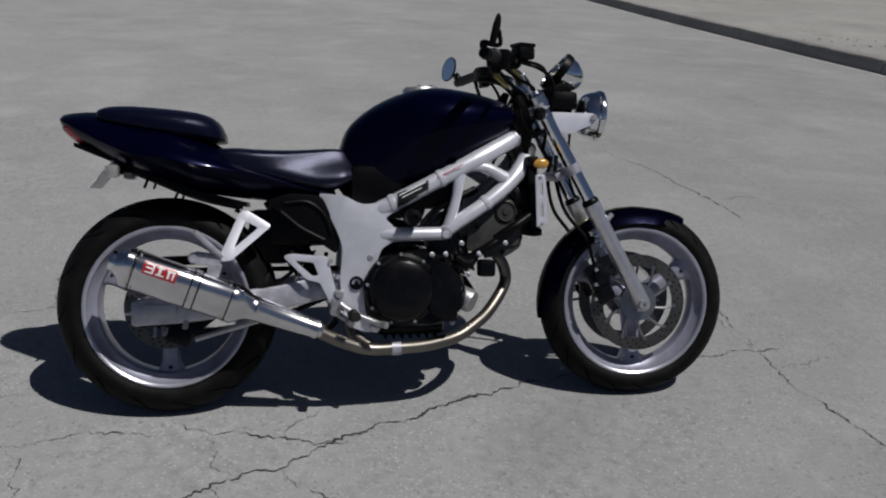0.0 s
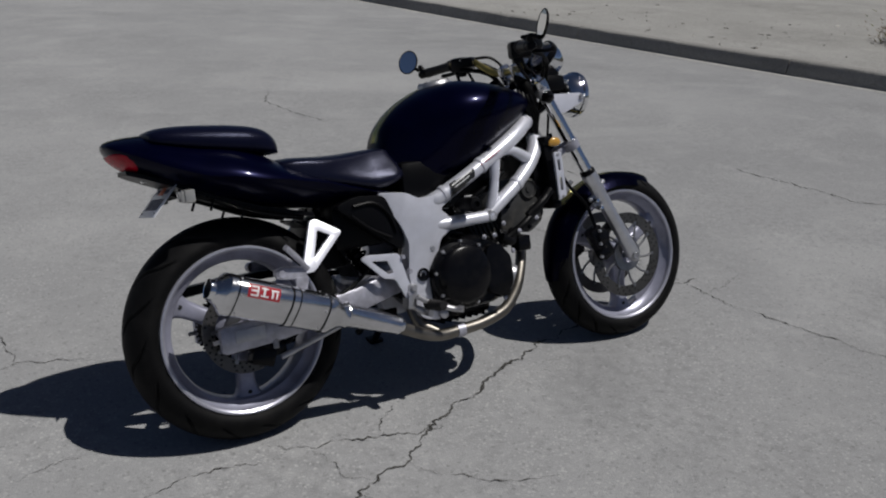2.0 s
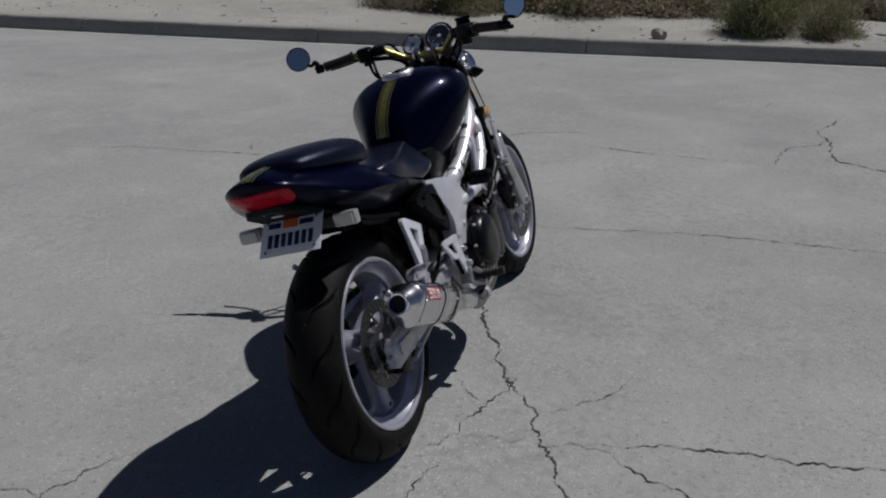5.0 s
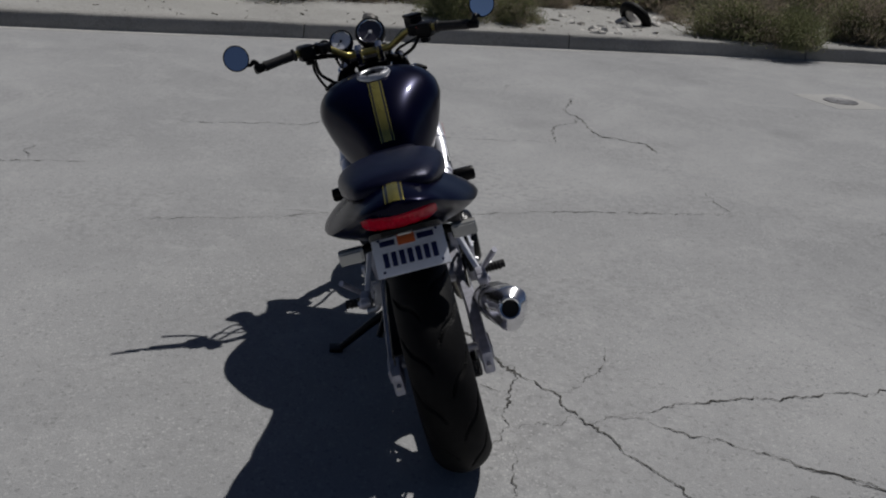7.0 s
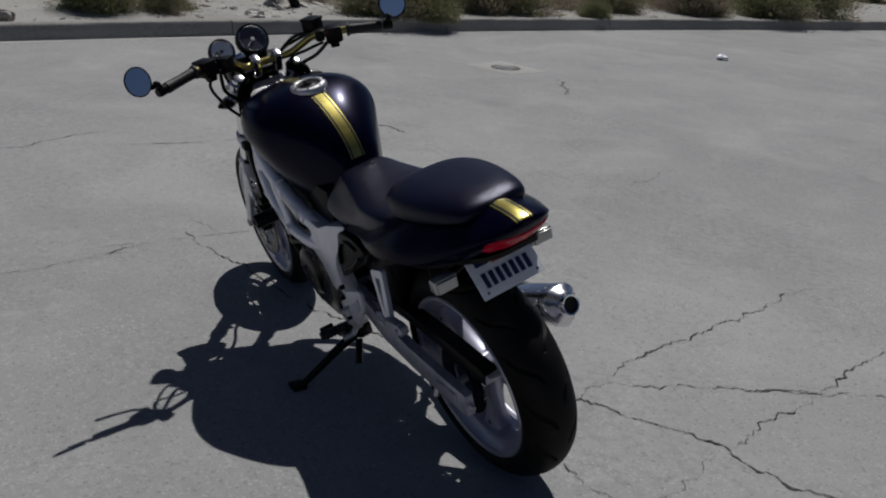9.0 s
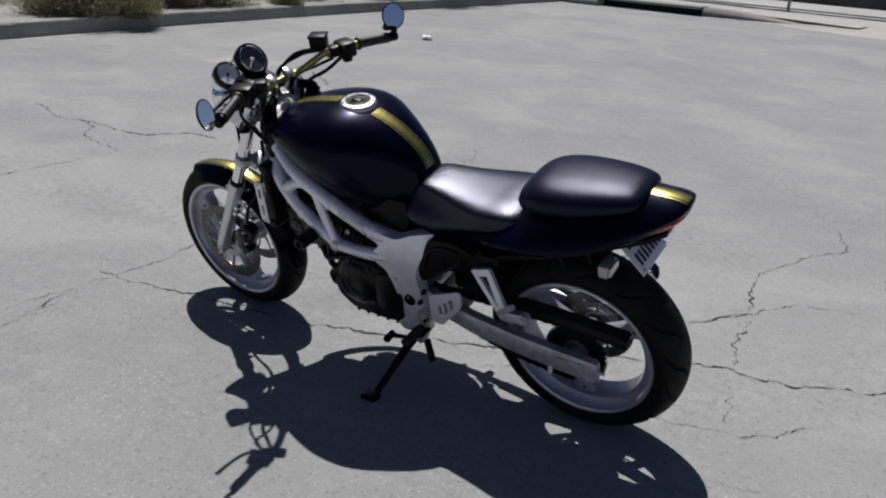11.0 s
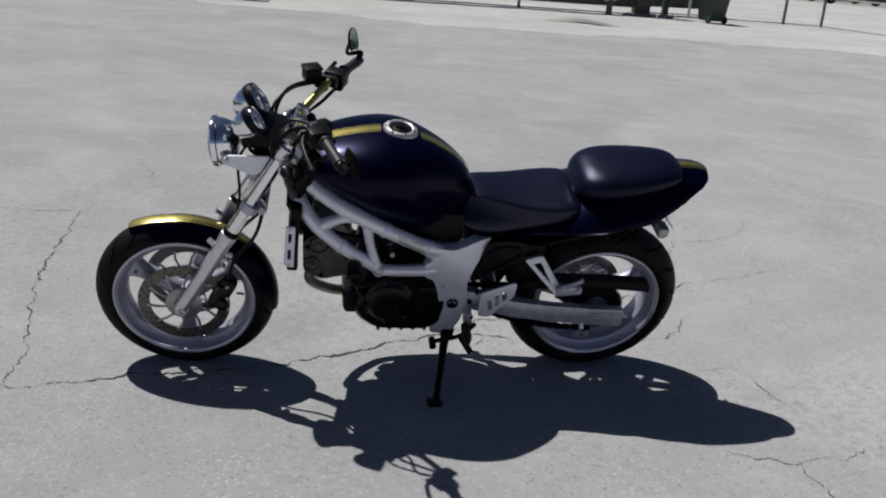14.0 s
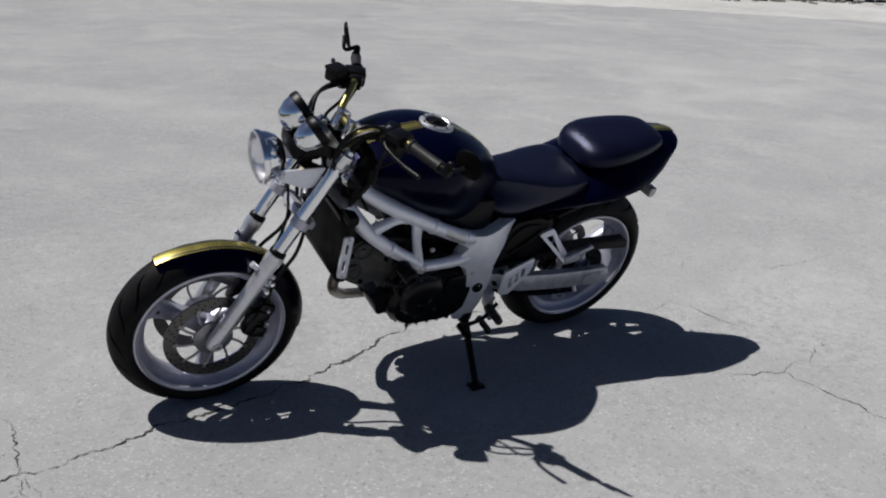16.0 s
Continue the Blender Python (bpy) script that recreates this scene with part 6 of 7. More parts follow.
part("strap", bm, POLISHED, muffler, "polished silencer strap")
for a, k in ((0.064, 0.0562), (0.217, 0.0565), (0.239, 0.0565), (0.329, 0.0562)):
    bm = bmesh.new()
    skin(bm, [muff_ring(q, k) for q in (a - 0.0018, a + 0.0018)])
    part("seam_band", bm, ENGINE, muffler, "thin dark seam band")
for a in (0.072, 0.318):
    for t in range(7):
        p = muff_ring(a, 0.0555)[t * 5]
        part("rivet", lathe(bmesh.new(), p, p - (M0 + MD * a), ((0.0, 0.002), (0.002, 0.0018), (0.0032, 0.0)), 8), CAST, muffler)
badge = bmesh.new()
badge_w = bmesh.new()
for bmx, spans, lift in ((badge, ((0.105, 0.195, 0.62, 1.22),), 0.0008), (badge_w, ((0.112, 0.134, 1.08, 1.15), (0.112, 0.134, 0.9, 0.98), (0.112, 0.134, 0.7, 0.78), (0.129, 0.134, 0.7, 1.15), (0.14, 0.16, 1.05, 1.12), (0.146, 0.153, 0.72, 1.15), (0.14, 0.162, 0.72, 0.8),
                                                                                       (0.168, 0.19, 1.02, 1.1), (0.17, 0.176, 0.72, 1.1), (0.183, 0.188, 0.72, 1.0)), 0.0016)):
    for a0, a1, t0, t1 in spans:
        rows = []
        for i in range(4):
            a = a0 + (a1 - a0) * i / 3 - 0.018
            row = []
            for j in range(7):
                t = (t0 + (t1 - t0) * j / 6) - 0.62
                r = (1 + 0.1 * math.cos(3 * (t - radians(30)))) * 0.055 + lift
                row.append(M0 + MD * a + (MX * math.cos(t) * 0.92 + MY * math.sin(t)) * r)
            rows.append(row)
        skin(bmx, rows, closed=False)
part("badge", badge, BADGE_RED, muffler, "red maker's badge")
part("badge_shapes", badge_w, BADGE_WHITE, muffler, "pale shapes on the badge")


# ---------------------------------------------------------------- foot rests and hangers
def hanger(s):
    v0, v1 = (0.155, 0.168)
    back = -0.032 if s < 0 else 0.0
    one = bmesh.new()
    if s < 0:
        slab(one, rounded(((0.24, 0.597), (0.259, 0.6), (0.332, 0.556), (0.228, 0.46), (0.196, 0.458), (0.196, 0.476)), 0.01, 3), v0, v1,
             (rounded(((0.257, 0.569), (0.294, 0.55), (0.233, 0.495)), 0.006, 3),), 0.003)
    else:
        slab(one, rounded(((0.258, 0.578), (0.318, 0.562), (0.2, 0.446), (0.178, 0.444), (0.175, 0.458)), 0.009, 3), v0, v1,
             (rounded(((0.262, 0.556), (0.288, 0.55), (0.216, 0.48)), 0.005, 3),), 0.003)
    for v in one.verts:
        v.co.y = s * (v.co.y - 0.05 * (v.co.z - 0.46) / 0.14)
        v.co.x += back * (1 - 0.4 * (v.co.z - 0.46) / 0.14)
    h = part("pillion_hanger", one, SILVER, bike, "triangular silver pillion footrest hanger")
    bm = bmesh.new()
    block(bm, (0.165 + back, s * 0.163, 0.466), (0.075, 0.028, 0.035), 0.008, Matrix.Rotation(radians(8), 4, "Y"))
    lathe(bm, (0.128 + back, s * 0.18, 0.47), (0, s, 0), ((0.014, -0.03), (0.015, -0.006), (0.011, -0.003), (0.01, 0.003), (0.0, 0.003)), 18)
    part("clevis", bm, WORN, h)
    bm = bmesh.new()
    tube(bm, ((0.205 + back, s * 0.175, 0.472), (0.168 + back, s * 0.196, 0.51), (0.135 + back, s * 0.212, 0.543)), [0.007, 0.0085, 0.008], 12, 4)
    part("pillion_peg", bm, WORN, h, "folded metal footrest")


both(hanger)


def rearset(s):
    if s < 0:
        outl = ((0.337, 0.470), (0.358, 0.478), (0.462, 0.468), (0.478, 0.40), (0.495, 0.335), (0.47, 0.33), (0.44, 0.395), (0.405, 0.402))
        hole = (rounded(((0.37, 0.458), (0.422, 0.452), (0.437, 0.415), (0.42, 0.413)), 0.006, 3),)
    else:
        outl = ((0.456, 0.446), (0.346, 0.493), (0.338, 0.485), (0.342, 0.435), (0.415, 0.346), (0.455, 0.35))
        hole = tuple(rounded(((0.385 + 0.022 * k, 0.452 - 0.018 * k), (0.371 + 0.022 * k, 0.457 - 0.018 * k), (0.365 + 0.022 * k, 0.428 - 0.022 * k), (0.38 + 0.022 * k, 0.412 - 0.02 * k)), 0.003, 2) for k in range(3))
    one = bmesh.new()
    slab(one, rounded(outl, 0.01, 3), 0.160, 0.168, hole, 0.002)
    for v in one.verts:
        v.co.y *= s
    aft = 0.035 if s > 0 else 0.0
    plate_ob = part("heel_plate", one, SILVER, bike, "silver heel plate")
    bm = bmesh.new()
    block(bm, (0.487, s * 0.155, 0.335), (0.03, 0.04, 0.075), 0.008, Matrix.Rotation(radians(10), 4, "Y"))
    tube(bm, ((0.485, s * 0.15, 0.31), (0.52 - aft, s * 0.17, 0.285), (0.525 - aft, s * 0.2, 0.28)), 0.011, 10)
    lathe(bm, (0.492, s * 0.17, 0.36), (0, s, 0), ((0.0, 0.012), (0.008, 0.012), (0.012, 0.004), (0.012, 0.0)), 12)
    part("footrest_bracket", bm, CAST, plate_ob)
    bm = bmesh.new()
    tube(bm, ((0.53 - aft, s * 0.175, 0.305 + aft / 4), (0.535 - aft, s * 0.262, 0.306 + aft / 4)), 0.0135, 14, 1)
    for k in range(6):
        lathe(bm, (0.53 - aft, s * (0.19 + 0.011 * k), 0.3055 + aft / 4), (0, s, 0), ((0.0135, -0.003), (0.016, 0.0), (0.0135, 0.003)), 14)
    part("footrest", bm, GRIP, plate_ob, "ribbed rubber footrest")
    bm = bmesh.new()
    if s < 0:
        tube(bm, ((0.495, -0.185, 0.335), (0.54, -0.192, 0.305), (0.60, -0.205, 0.28), (0.622, -0.225, 0.276)), [0.008, 0.0075, 0.0085, 0.01], 12)
        lathe(bm, (0.597, -0.15, 0.26), (0, -1, 0), ((0.014, -0.01), (0.014, 0.006), (0.008, 0.01), (0.0, 0.01)), 16)
    else:
        tube(bm, ((0.46, 0.18, 0.325), (0.51, 0.19, 0.28), (0.585, 0.195, 0.262), (0.61, 0.195, 0.258)), 0.0075, 12)
        tube(bm, ((0.605, 0.185, 0.26), (0.605, 0.225, 0.26)), 0.012, 12, 1)
    part("foot_lever", bm, CAST if s < 0 else ENGINE, plate_ob, "foot pedal")


both(rearset)
for s in (-1, 1):
    for u, w in ((0.472, 0.455), (0.49, 0.41), (0.478, 0.345)):
        part("plate_bolt", lathe(bmesh.new(), (u, s * 0.16, w), (0, s, 0), ((0.0, 0.016), (0.006, 0.016), (0.0075, 0.012), (0.0075, 0.0)), 8), WORN if s < 0 else ENGINE, bike, "hex bolt")
bm = bmesh.new()
tube(bm, ((0.462, -0.146, 0.44), (0.47, -0.15, 0.38), (0.476, -0.152, 0.335)), [0.013, 0.014, 0.009], 12)
part("rear_master_cylinder", bm, ENGINE, bike, "black rear brake master cylinder")
part("rear_brake_hose", tube(bmesh.new(), ((0.462, -0.14, 0.445), (0.41, -0.135, 0.46), (0.33, -0.13, 0.40), (0.22, -0.125, 0.35), (0.11, -0.11, 0.27)), 0.0055, 8), BLACK, bike, "thin black brake hose")
part("silencer_bracket", slab(bmesh.new(), rounded(((0.135, 0.455), (0.175, 0.452), (0.158, 0.40), (0.128, 0.398)), 0.008, 2), -0.178, -0.17, bevel=0.002), WORN, bike, "small steel silencer bracket")
bm = bmesh.new()
tube(bm, ((0.548, 0.125, 0.232), (0.563, 0.2, 0.195), (0.59, 0.33, 0.12)), [0.017, 0.014, 0.011], 14)
stand = part("side_stand", bm, BLACK, bike, "black steel side stand, folded out")
bm = bmesh.new()
block(bm, (0.598, 0.350, 0.1165), (0.05, 0.045, 0.012), 0.004, Matrix.Rotation(radians(LEAN), 4, "X"))
part("stand_foot", bm, BLACK, stand)
bm = bmesh.new()
block(bm, (0.545, 0.115, 0.238), (0.05, 0.05, 0.045), 0.01)
tube(bm, ((0.50, 0.15, 0.235), (0.46, 0.185, 0.185)), 0.012, 10, 1)
part("stand_pivot", bm, ENGINE, stand)


# ---------------------------------------------------------------- front fork and mudguard
FA = Vector((1.433, 0, 0.302))
FT = Vector((1.098, 0, 0.915))
FD = (FT - FA).normalized()


def fork_pt(a, v=0.0, off=0.0):
    """A point a metres up the fork from the axle; off: metres ahead of the leg."""
    return FA + FD * a + V(FD.z, 0, -FD.x) * off + V(0, v, 0)


def fork_leg(s):
    v = s * 0.098
    bm = bmesh.new()
    lathe(bm, fork_pt(0, v), FD, ((0.0, -0.028), (0.014, -0.026), (0.021, -0.015), (0.024, 0.0), (0.024, 0.05), (0.0235, 0.2), (0.0245, 0.30), (0.0275, 0.318), (0.0275, 0.345), (0.022, 0.349)), 26)
    for a in (0.265, 0.235):
        tube(bm, (fork_pt(a, v), fork_pt(a, v * 0.93, -0.045 if a > 0.25 else -0.04)), 0.009, 10, 1)
    tube(bm, (fork_pt(0.27, v * 0.96), fork_pt(0.285, v * 0.9, 0.045)), 0.009, 10, 1)
    leg = part("fork_leg", steered(bm), SLIDER, bike, "silver fork slider")
    bm = lathe(bmesh.new(), fork_pt(0, v), FD, ((0.0205, 0.33), (0.0205, 0.7), (0.0, 0.7)), 26)
    part("stanchion", steered(bm), CHROME, leg, "chrome fork tube")
    bm = lathe(bmesh.new(), fork_pt(0, v), FD, ((0.021, 0.345), (0.026, 0.346), (0.026, 0.356), (0.022, 0.362), (0.0206, 0.364)), 24)
    part("dust_seal", steered(bm), BLACK, leg)
    bm = lathe(bmesh.new(), fork_pt(0, v), FD, ((0.026, 0.672), (0.028, 0.68), (0.028, 0.712), (0.024, 0.716), (0.02, 0.718), (0.018, 0.728), (0.01, 0.73), (0.0, 0.73)), 24)
    part("fork_cap", steered(bm), POLISHED, leg, "polished fork cap")
    bm = bmesh.new()
    c = fork_pt(0.115, s * 0.082, -0.088)
    m = Matrix.Rotation(radians(-28), 4, "Y")
    block(bm, c, (0.055, 0.05, 0.125), 0.014, m)
    block(bm, c + V(0.0, s * 0.027, 0.02), (0.04, 0.012, 0.04), 0.006, m)
    block(bm, c + V(0.0, s * 0.027, -0.035), (0.04, 0.012, 0.035), 0.006, m)
    cal = part("front_caliper", steered(bm), ENGINE, bike, "black front brake caliper")
    for a in (-0.045, 0.0, 0.045):
        part("caliper_bolt", steered(lathe(bmesh.new(), c + V(-0.02, s * 0.03, a), (0, s, 0), ((0.0, 0.008), (0.005, 0.008), (0.006, 0.0)), 8)), CAST, cal)
    bm = tube(bmesh.new(), (c + V(-0.02, s * 0.01, 0.06), fork_pt(0.26, s * 0.085, -0.06), fork_pt(0.36, s * 0.07, -0.075), fork_pt(0.46, s * 0.05, -0.05), fork_pt(0.52, s * 0.03, -0.01)), 0.006, 8)
    part("brake_hose", steered(bm), BLACK, cal, "black brake hose")


both(fork_leg)
for a, thick, nm, w in ((0.475, 0.028, "lower_clamp", 0.05), (0.685, 0.022, "upper_clamp", 0.075)):
    bm = bmesh.new()
    rot = Matrix((V(FD.z, 0, -FD.x), V(0, 1, 0), FD)).transposed().to_4x4()
    block(bm, fork_pt(a, 0, -0.03), (w, 0.19, thick), 0.01, rot)
    for s in (-1, 1):
        lathe(bm, fork_pt(a, s * 0.098), FD, ((0.0206, -thick / 2), (0.028, -thick / 2), (0.0285, thick / 2), (0.0206, thick / 2)), 24, True)
    part(nm, steered(bm), CAST if nm == "upper_clamp" else WORN, bike, "cast triple clamp")
bm = bmesh.new()
lathe(bm, fork_pt(0.685, 0, -0.045), FD, ((0.02, 0.0), (0.02, 0.02), (0.014, 0.024), (0.0, 0.024)), 6)
part("stem_nut", steered(bm), POLISHED, bike)

FENDER_R = 0.302
bm = bmesh.new()
rows = []
for i in range(37):
    d = 58 + (188 - 58) * i / 36
    a = radians(d)
    wid = 0.068 * min(1, 0.72 + 0.28 * min((d - 58) / 18, (188 - d) / 25, 1.0))
    R = FENDER_R + 0.012 * max(0, (80 - d) / 22) + 0.004
    row = []
    for j in range(15):
        t = -1 + 2 * j / 14
        drop = 0.05 * abs(t) ** 2.6
        row.append(V(FC[0] + (R - drop) * math.cos(a), t * wid, FC[2] + (R - drop) * math.sin(a)))
    rows.append(row)
skin(bm, rows, closed=False)
bmesh.ops.solidify(bm, geom=bm.faces[:], thickness=0.004)
mud = part("front_mudguard", steered(bm), PAINT, bike, "glossy midnight blue front mudguard")


def fender_strip(t0, t1, mat, label):
    bm = bmesh.new()
    rows = []
    for i in range(31):
        d = 58.6 + (135 - 58.6) * i / 30
        a = radians(d)
        R = FENDER_R + 0.012 * max(0, (80 - d) / 22) + 0.004 + 0.0009
        rows.append([V(FC[0] + (R - 0.05 * abs(v / 0.068) ** 2.6) * math.cos(a), v, FC[2] + (R - 0.05 * abs(v / 0.068) ** 2.6) * math.sin(a)) for v in (t0 + (t1 - t0) * k / 3 for k in range(4))])
    skin(bm, rows, closed=False)
    part("stripe", steered(bm), mat, mud, label)


fender_strip(-0.0128, 0.0128, GOLD, "gold racing stripe")
for s in (-1, 1):
    fender_strip(s * 0.0128, s * 0.0183, PIN, "thin black line")
    fender_strip(s * 0.0183, s * 0.0218, GOLD, "thin gold line")
    for k in (0.235, 0.265):
        p = fork_pt(k, s * 0.112, -0.03)
        part("mudguard_bolt", steered(lathe(bmesh.new(), p, (0, s, 0), ((0.0, 0.012), (0.006, 0.012), (0.009, 0.008), (0.0095, -0.012)), 12)), CHROME, mud, "chrome bolt")


# ---------------------------------------------------------------- headlight, gauges
HC = V(1.30, 0, 0.888)
HD = V(0.995, 0, -0.1).normalized()
bm = lathe(bmesh.new(), HC, HD, ((0.0, -0.06), (0.02, -0.059), (0.045, -0.052), (0.062, -0.037), (0.071, -0.016), (0.074, 0.0), (0.0785, 0.003), (0.08, 0.01), (0.0785, 0.018), (0.072, 0.019)), 56)
light = part("headlight", steered(bm), CHROME, bike, "round chrome headlight")
bm = lathe(bmesh.new(), HC, HD, ((0.0715, 0.016), (0.066, 0.024), (0.045, 0.031), (0.02, 0.034), (0.0, 0.0345)), 48)
part("lens", steered(bm), LENS, light, "fluted clear glass lens")
bm = lathe(bmesh.new(), HC, HD, ((0.0712, 0.014), (0.06, -0.006), (0.04, -0.028), (0.016, -0.04), (0.014, -0.01), (0.0, -0.008)), 40)
part("reflector_bowl", steered(bm), REFLECTOR, light, "mirrored reflector bowl")
for s in (-1, 1):
    one = bmesh.new()
    slab(one, rounded(((1.142, 0.892), (1.275, 0.889), (1.289, 0.878), (1.284, 0.86), (1.20, 0.826), (1.175, 0.83)), 0.01, 3), 0.082, 0.088, bevel=0.002)
    for v in one.verts:
        v.co.y *= s
    br = part("headlight_bracket", steered(one), SILVER, light, "silver headlight bracket")
    bm = lathe(bmesh.new(), (1.275, s * 0.083, 0.876), (0, s, 0), ((0.0, 0.014), (0.007, 0.014), (0.01, 0.009), (0.01, -0.012)), 12)
    part("bracket_bolt", steered(bm), CAST, br)


def gauge(v, w, u, R, L, face, label):
    d = V(-0.80, 0, 0.60)
    c = V(u, v, w)
    bm = lathe(bmesh.new(), c, d, ((0.0, -L), (R * 0.35, -L * 0.98), (R * 0.7, -L * 0.82), (R * 0.95, -L * 0.45), (R, -0.012), (R, 0.0)), 44)
    g = part("gauge", steered(bm), CHROME, bike, label)
    bm = lathe(bmesh.new(), c, d, ((R * 1.0, -0.018), (R * 1.035, -0.016), (R * 1.045, 0.0), (R * 1.0, 0.007), (R * 0.86, 0.006), (R * 0.84, 0.0)), 44)
    part("bezel", steered(bm), BLACK, g)
    bm = lathe(bmesh.new(), c, d, ((R * 0.8, 0.002), (R * 0.82, 0.0068), (R * 0.855, 0.008), (R * 0.875, 0.006)), 44)
    part("trim_ring", steered(bm), CHROME, g, "thin bright ring round the dial")
    bm = lathe(bmesh.new(), c, d, ((0.0, 0.001), (R * 0.86, 0.001)), 40)
    part("dial", steered(bm), face, g)
    bm = bmesh.new()
    x, y, z = frame_of(d)
    for k in range(11):
        a = -2.2 + 4.4 * k / 10
        p = c + d * 0.0022 + (x * math.cos(a) + y * math.sin(a)) * R * 0.7
        q = c + d * 0.0022 + (x * math.cos(a) + y * math.sin(a)) * R * 0.8
        tube(bm, (p, q), 0.0005, 4, 1)
    tube(bm, (c + d * 0.003, c + d * 0.003 + (x * 0.6 - y * 0.7) * R * 0.7), 0.001, 4, 1)
    lathe(bm, c, d, ((0.0, 0.005), (R * 0.12, 0.004), (R * 0.13, 0.001)), 14)
    part("dial_marks", steered(bm), BADGE_WHITE if face is DIAL else PIN, g)
    return g


gauge(-0.012, 1.03, 1.186, 0.053, 0.083, DIAL, "large round gauge in a chrome cup")
gauge(0.098, 1.02, 1.185, 0.042, 0.074, DIAL_PALE, "small round gauge in a chrome cup")
bm = bmesh.new()
slab(bm, rounded(((1.10, 0.955), (1.19, 0.985), (1.22, 0.96), (1.12, 0.925)), 0.01, 2), -0.06, 0.11, bevel=0.003)
block(bm, (1.19, 0.0, 0.93), (0.09, 0.13, 0.06), 0.02)
part("gauge_bracket", steered(bm), BLACK, bike)
bm = bmesh.new()
for k in range(7):
    a = k * 0.9
    tube(bm, ((1.16 + 0.01 * math.sin(a), -0.05 + 0.016 * k, 0.97), (1.20 + 0.015 * math.cos(a), -0.04 + 0.014 * k, 0.90), (1.16, -0.03 + 0.01 * k, 0.85), (1.10, -0.02 + 0.008 * k, 0.82)), 0.006, 8)
part("wiring", steered(bm), BLACK, bike, "bundled black cables behind the headlight")


# ---------------------------------------------------------------- handlebar and controls
def swept(x, y, z):
    """A place on the handlebar's outer part; the worn left half sits less swept back than the right one."""
    return V(x + (0.042 * min(1, max(0, (y - 0.1) / 0.1)) if y > 0 else 0.0), y, z + (0.004 if y > 0 else 0.0))


def bar_side(s):
    return [V(1.058, s * 0.04, 0.984), V(1.046, s * 0.078, 0.988), swept(1.015, s * 0.115, 1.012), swept(0.985, s * 0.15, 1.034), swept(0.955, s * 0.2, 1.037), swept(0.925, s * 0.27, 1.032), swept(0.898, s * 0.345, 1.026)]


line = bar_side(-1)[::-1] + bar_side(1)
bar = part("handlebar", steered(tube(bmesh.new(), line, 0.0115, 16, 6)), BARGOLD, bike, "gold tubular handlebar")
for s in (-1, 1):
    bm = bmesh.new()
    block(bm, (1.062, s * 0.036, 0.972), (0.036, 0.026, 0.06), 0.008, Matrix.Rotation(radians(-25), 4, "Y"))
    block(bm, (1.056, s * 0.036, 0.998), (0.038, 0.026, 0.018), 0.007, Matrix.Rotation(radians(-25), 4, "Y"))
    part("riser", steered(bm), POLISHED, bar, "polished handlebar clamp")
    p, q = swept(0.936, s * 0.246, 1.034), swept(0.893, s * 0.352, 1.024)
    bm = lathe(bmesh.new(), p, q - p, ((0.0115, -0.003), (0.021, -0.002), (0.021, 0.004), (0.0168, 0.008), (0.0162, 0.03), (0.0158, 0.06), (0.0162, 0.09), (0.0172, 0.11), (0.0, 0.113)), 22)
    part("grip", steered(bm), GRIP, bar, "black rubber grip")
    bm = lathe(bmesh.new(), q, q - p, ((0.0, 0.03), (0.012, 0.03), (0.015, 0.024), (0.015, 0.0)), 16)
    part("bar_end", steered(bm), BLACK, bar)
    bm = bmesh.new()
    c = swept(0.962, s * 0.195, 1.03)
    rot = Matrix.Rotation(radians(-s * 68), 4, "Z")
    block(bm, c + V(-0.004, s * 0.012, 0), (0.055, 0.068, 0.052), 0.012, rot)
    block(bm, c + V(0.01, -s * 0.03, 0.004), (0.03, 0.04, 0.036), 0.009, rot)
    block(bm, c + V(-0.012, s * 0.006, -0.026), (0.03, 0.03, 0.03), 0.008, rot)
    lathe(bm, c + V(0.035, s * 0.0, 0.0), (1, 0, 0), ((0.012, -0.03), (0.014, 0.0), (0.01, 0.012), (0.0, 0.012)), 14)
    pod = part("switch_pod", steered(bm), BLACK, bar, "black switch pod")
    bm = bmesh.new()
    block(bm, c + V(-0.024, -s * 0.012, 0.014), (0.01, 0.014, 0.009), 0.003)
    part("switch", steered(bm), SWITCH_RED if s < 0 else CLEAR, pod, "red kill switch" if s < 0 else "pale signal switch")
    bm = tube(bmesh.new(), (swept(0.995, s * 0.185, 1.03), swept(1.0, s * 0.23, 1.022), swept(0.985, s * 0.30, 1.013), swept(0.965, s * 0.365, 1.01)), [0.008, 0.007, 0.006, 0.0075], 10)
    part("lever", steered(bm), BLACK, bar, "black hand lever")
    # bar-end mirror
    mc = V(0.905, 0.426, 1.069) if s > 0 else V(0.909, -0.405, 1.068)
    n = (V(-0.89, -0.4, 0.2) if s > 0 else V(-0.93, 0.28, 0.25)).normalized()
    e = q + (q - p).normalized() * 0.016
    bm = tube(bmesh.new(), (e, e + V(-0.004, s * 0.008, 0.018), mc - n * 0.012 + V(0.006, -s * 0.036, -0.03), mc - n * 0.01), [0.011, 0.008, 0.006, 0.006], 10)
    arm = part("mirror", steered(bm), BLACK, bike, "small round bar-end mirror")
    bm = lathe(bmesh.new(), mc, n, ((0.0, -0.009), (0.02, -0.0085), (0.036, -0.0055), (0.0425, -0.001), (0.0435, 0.003), (0.041, 0.0045), (0.0395, 0.003)), 40)
    part("mirror_shell", steered(bm), MATTE, arm)
    bm = lathe(bmesh.new(), mc, n, ((0.0, 0.0032), (0.0405, 0.0032)), 40)
    part("mirror_glass", steered(bm), MIRROR, arm, "round mirror glass")
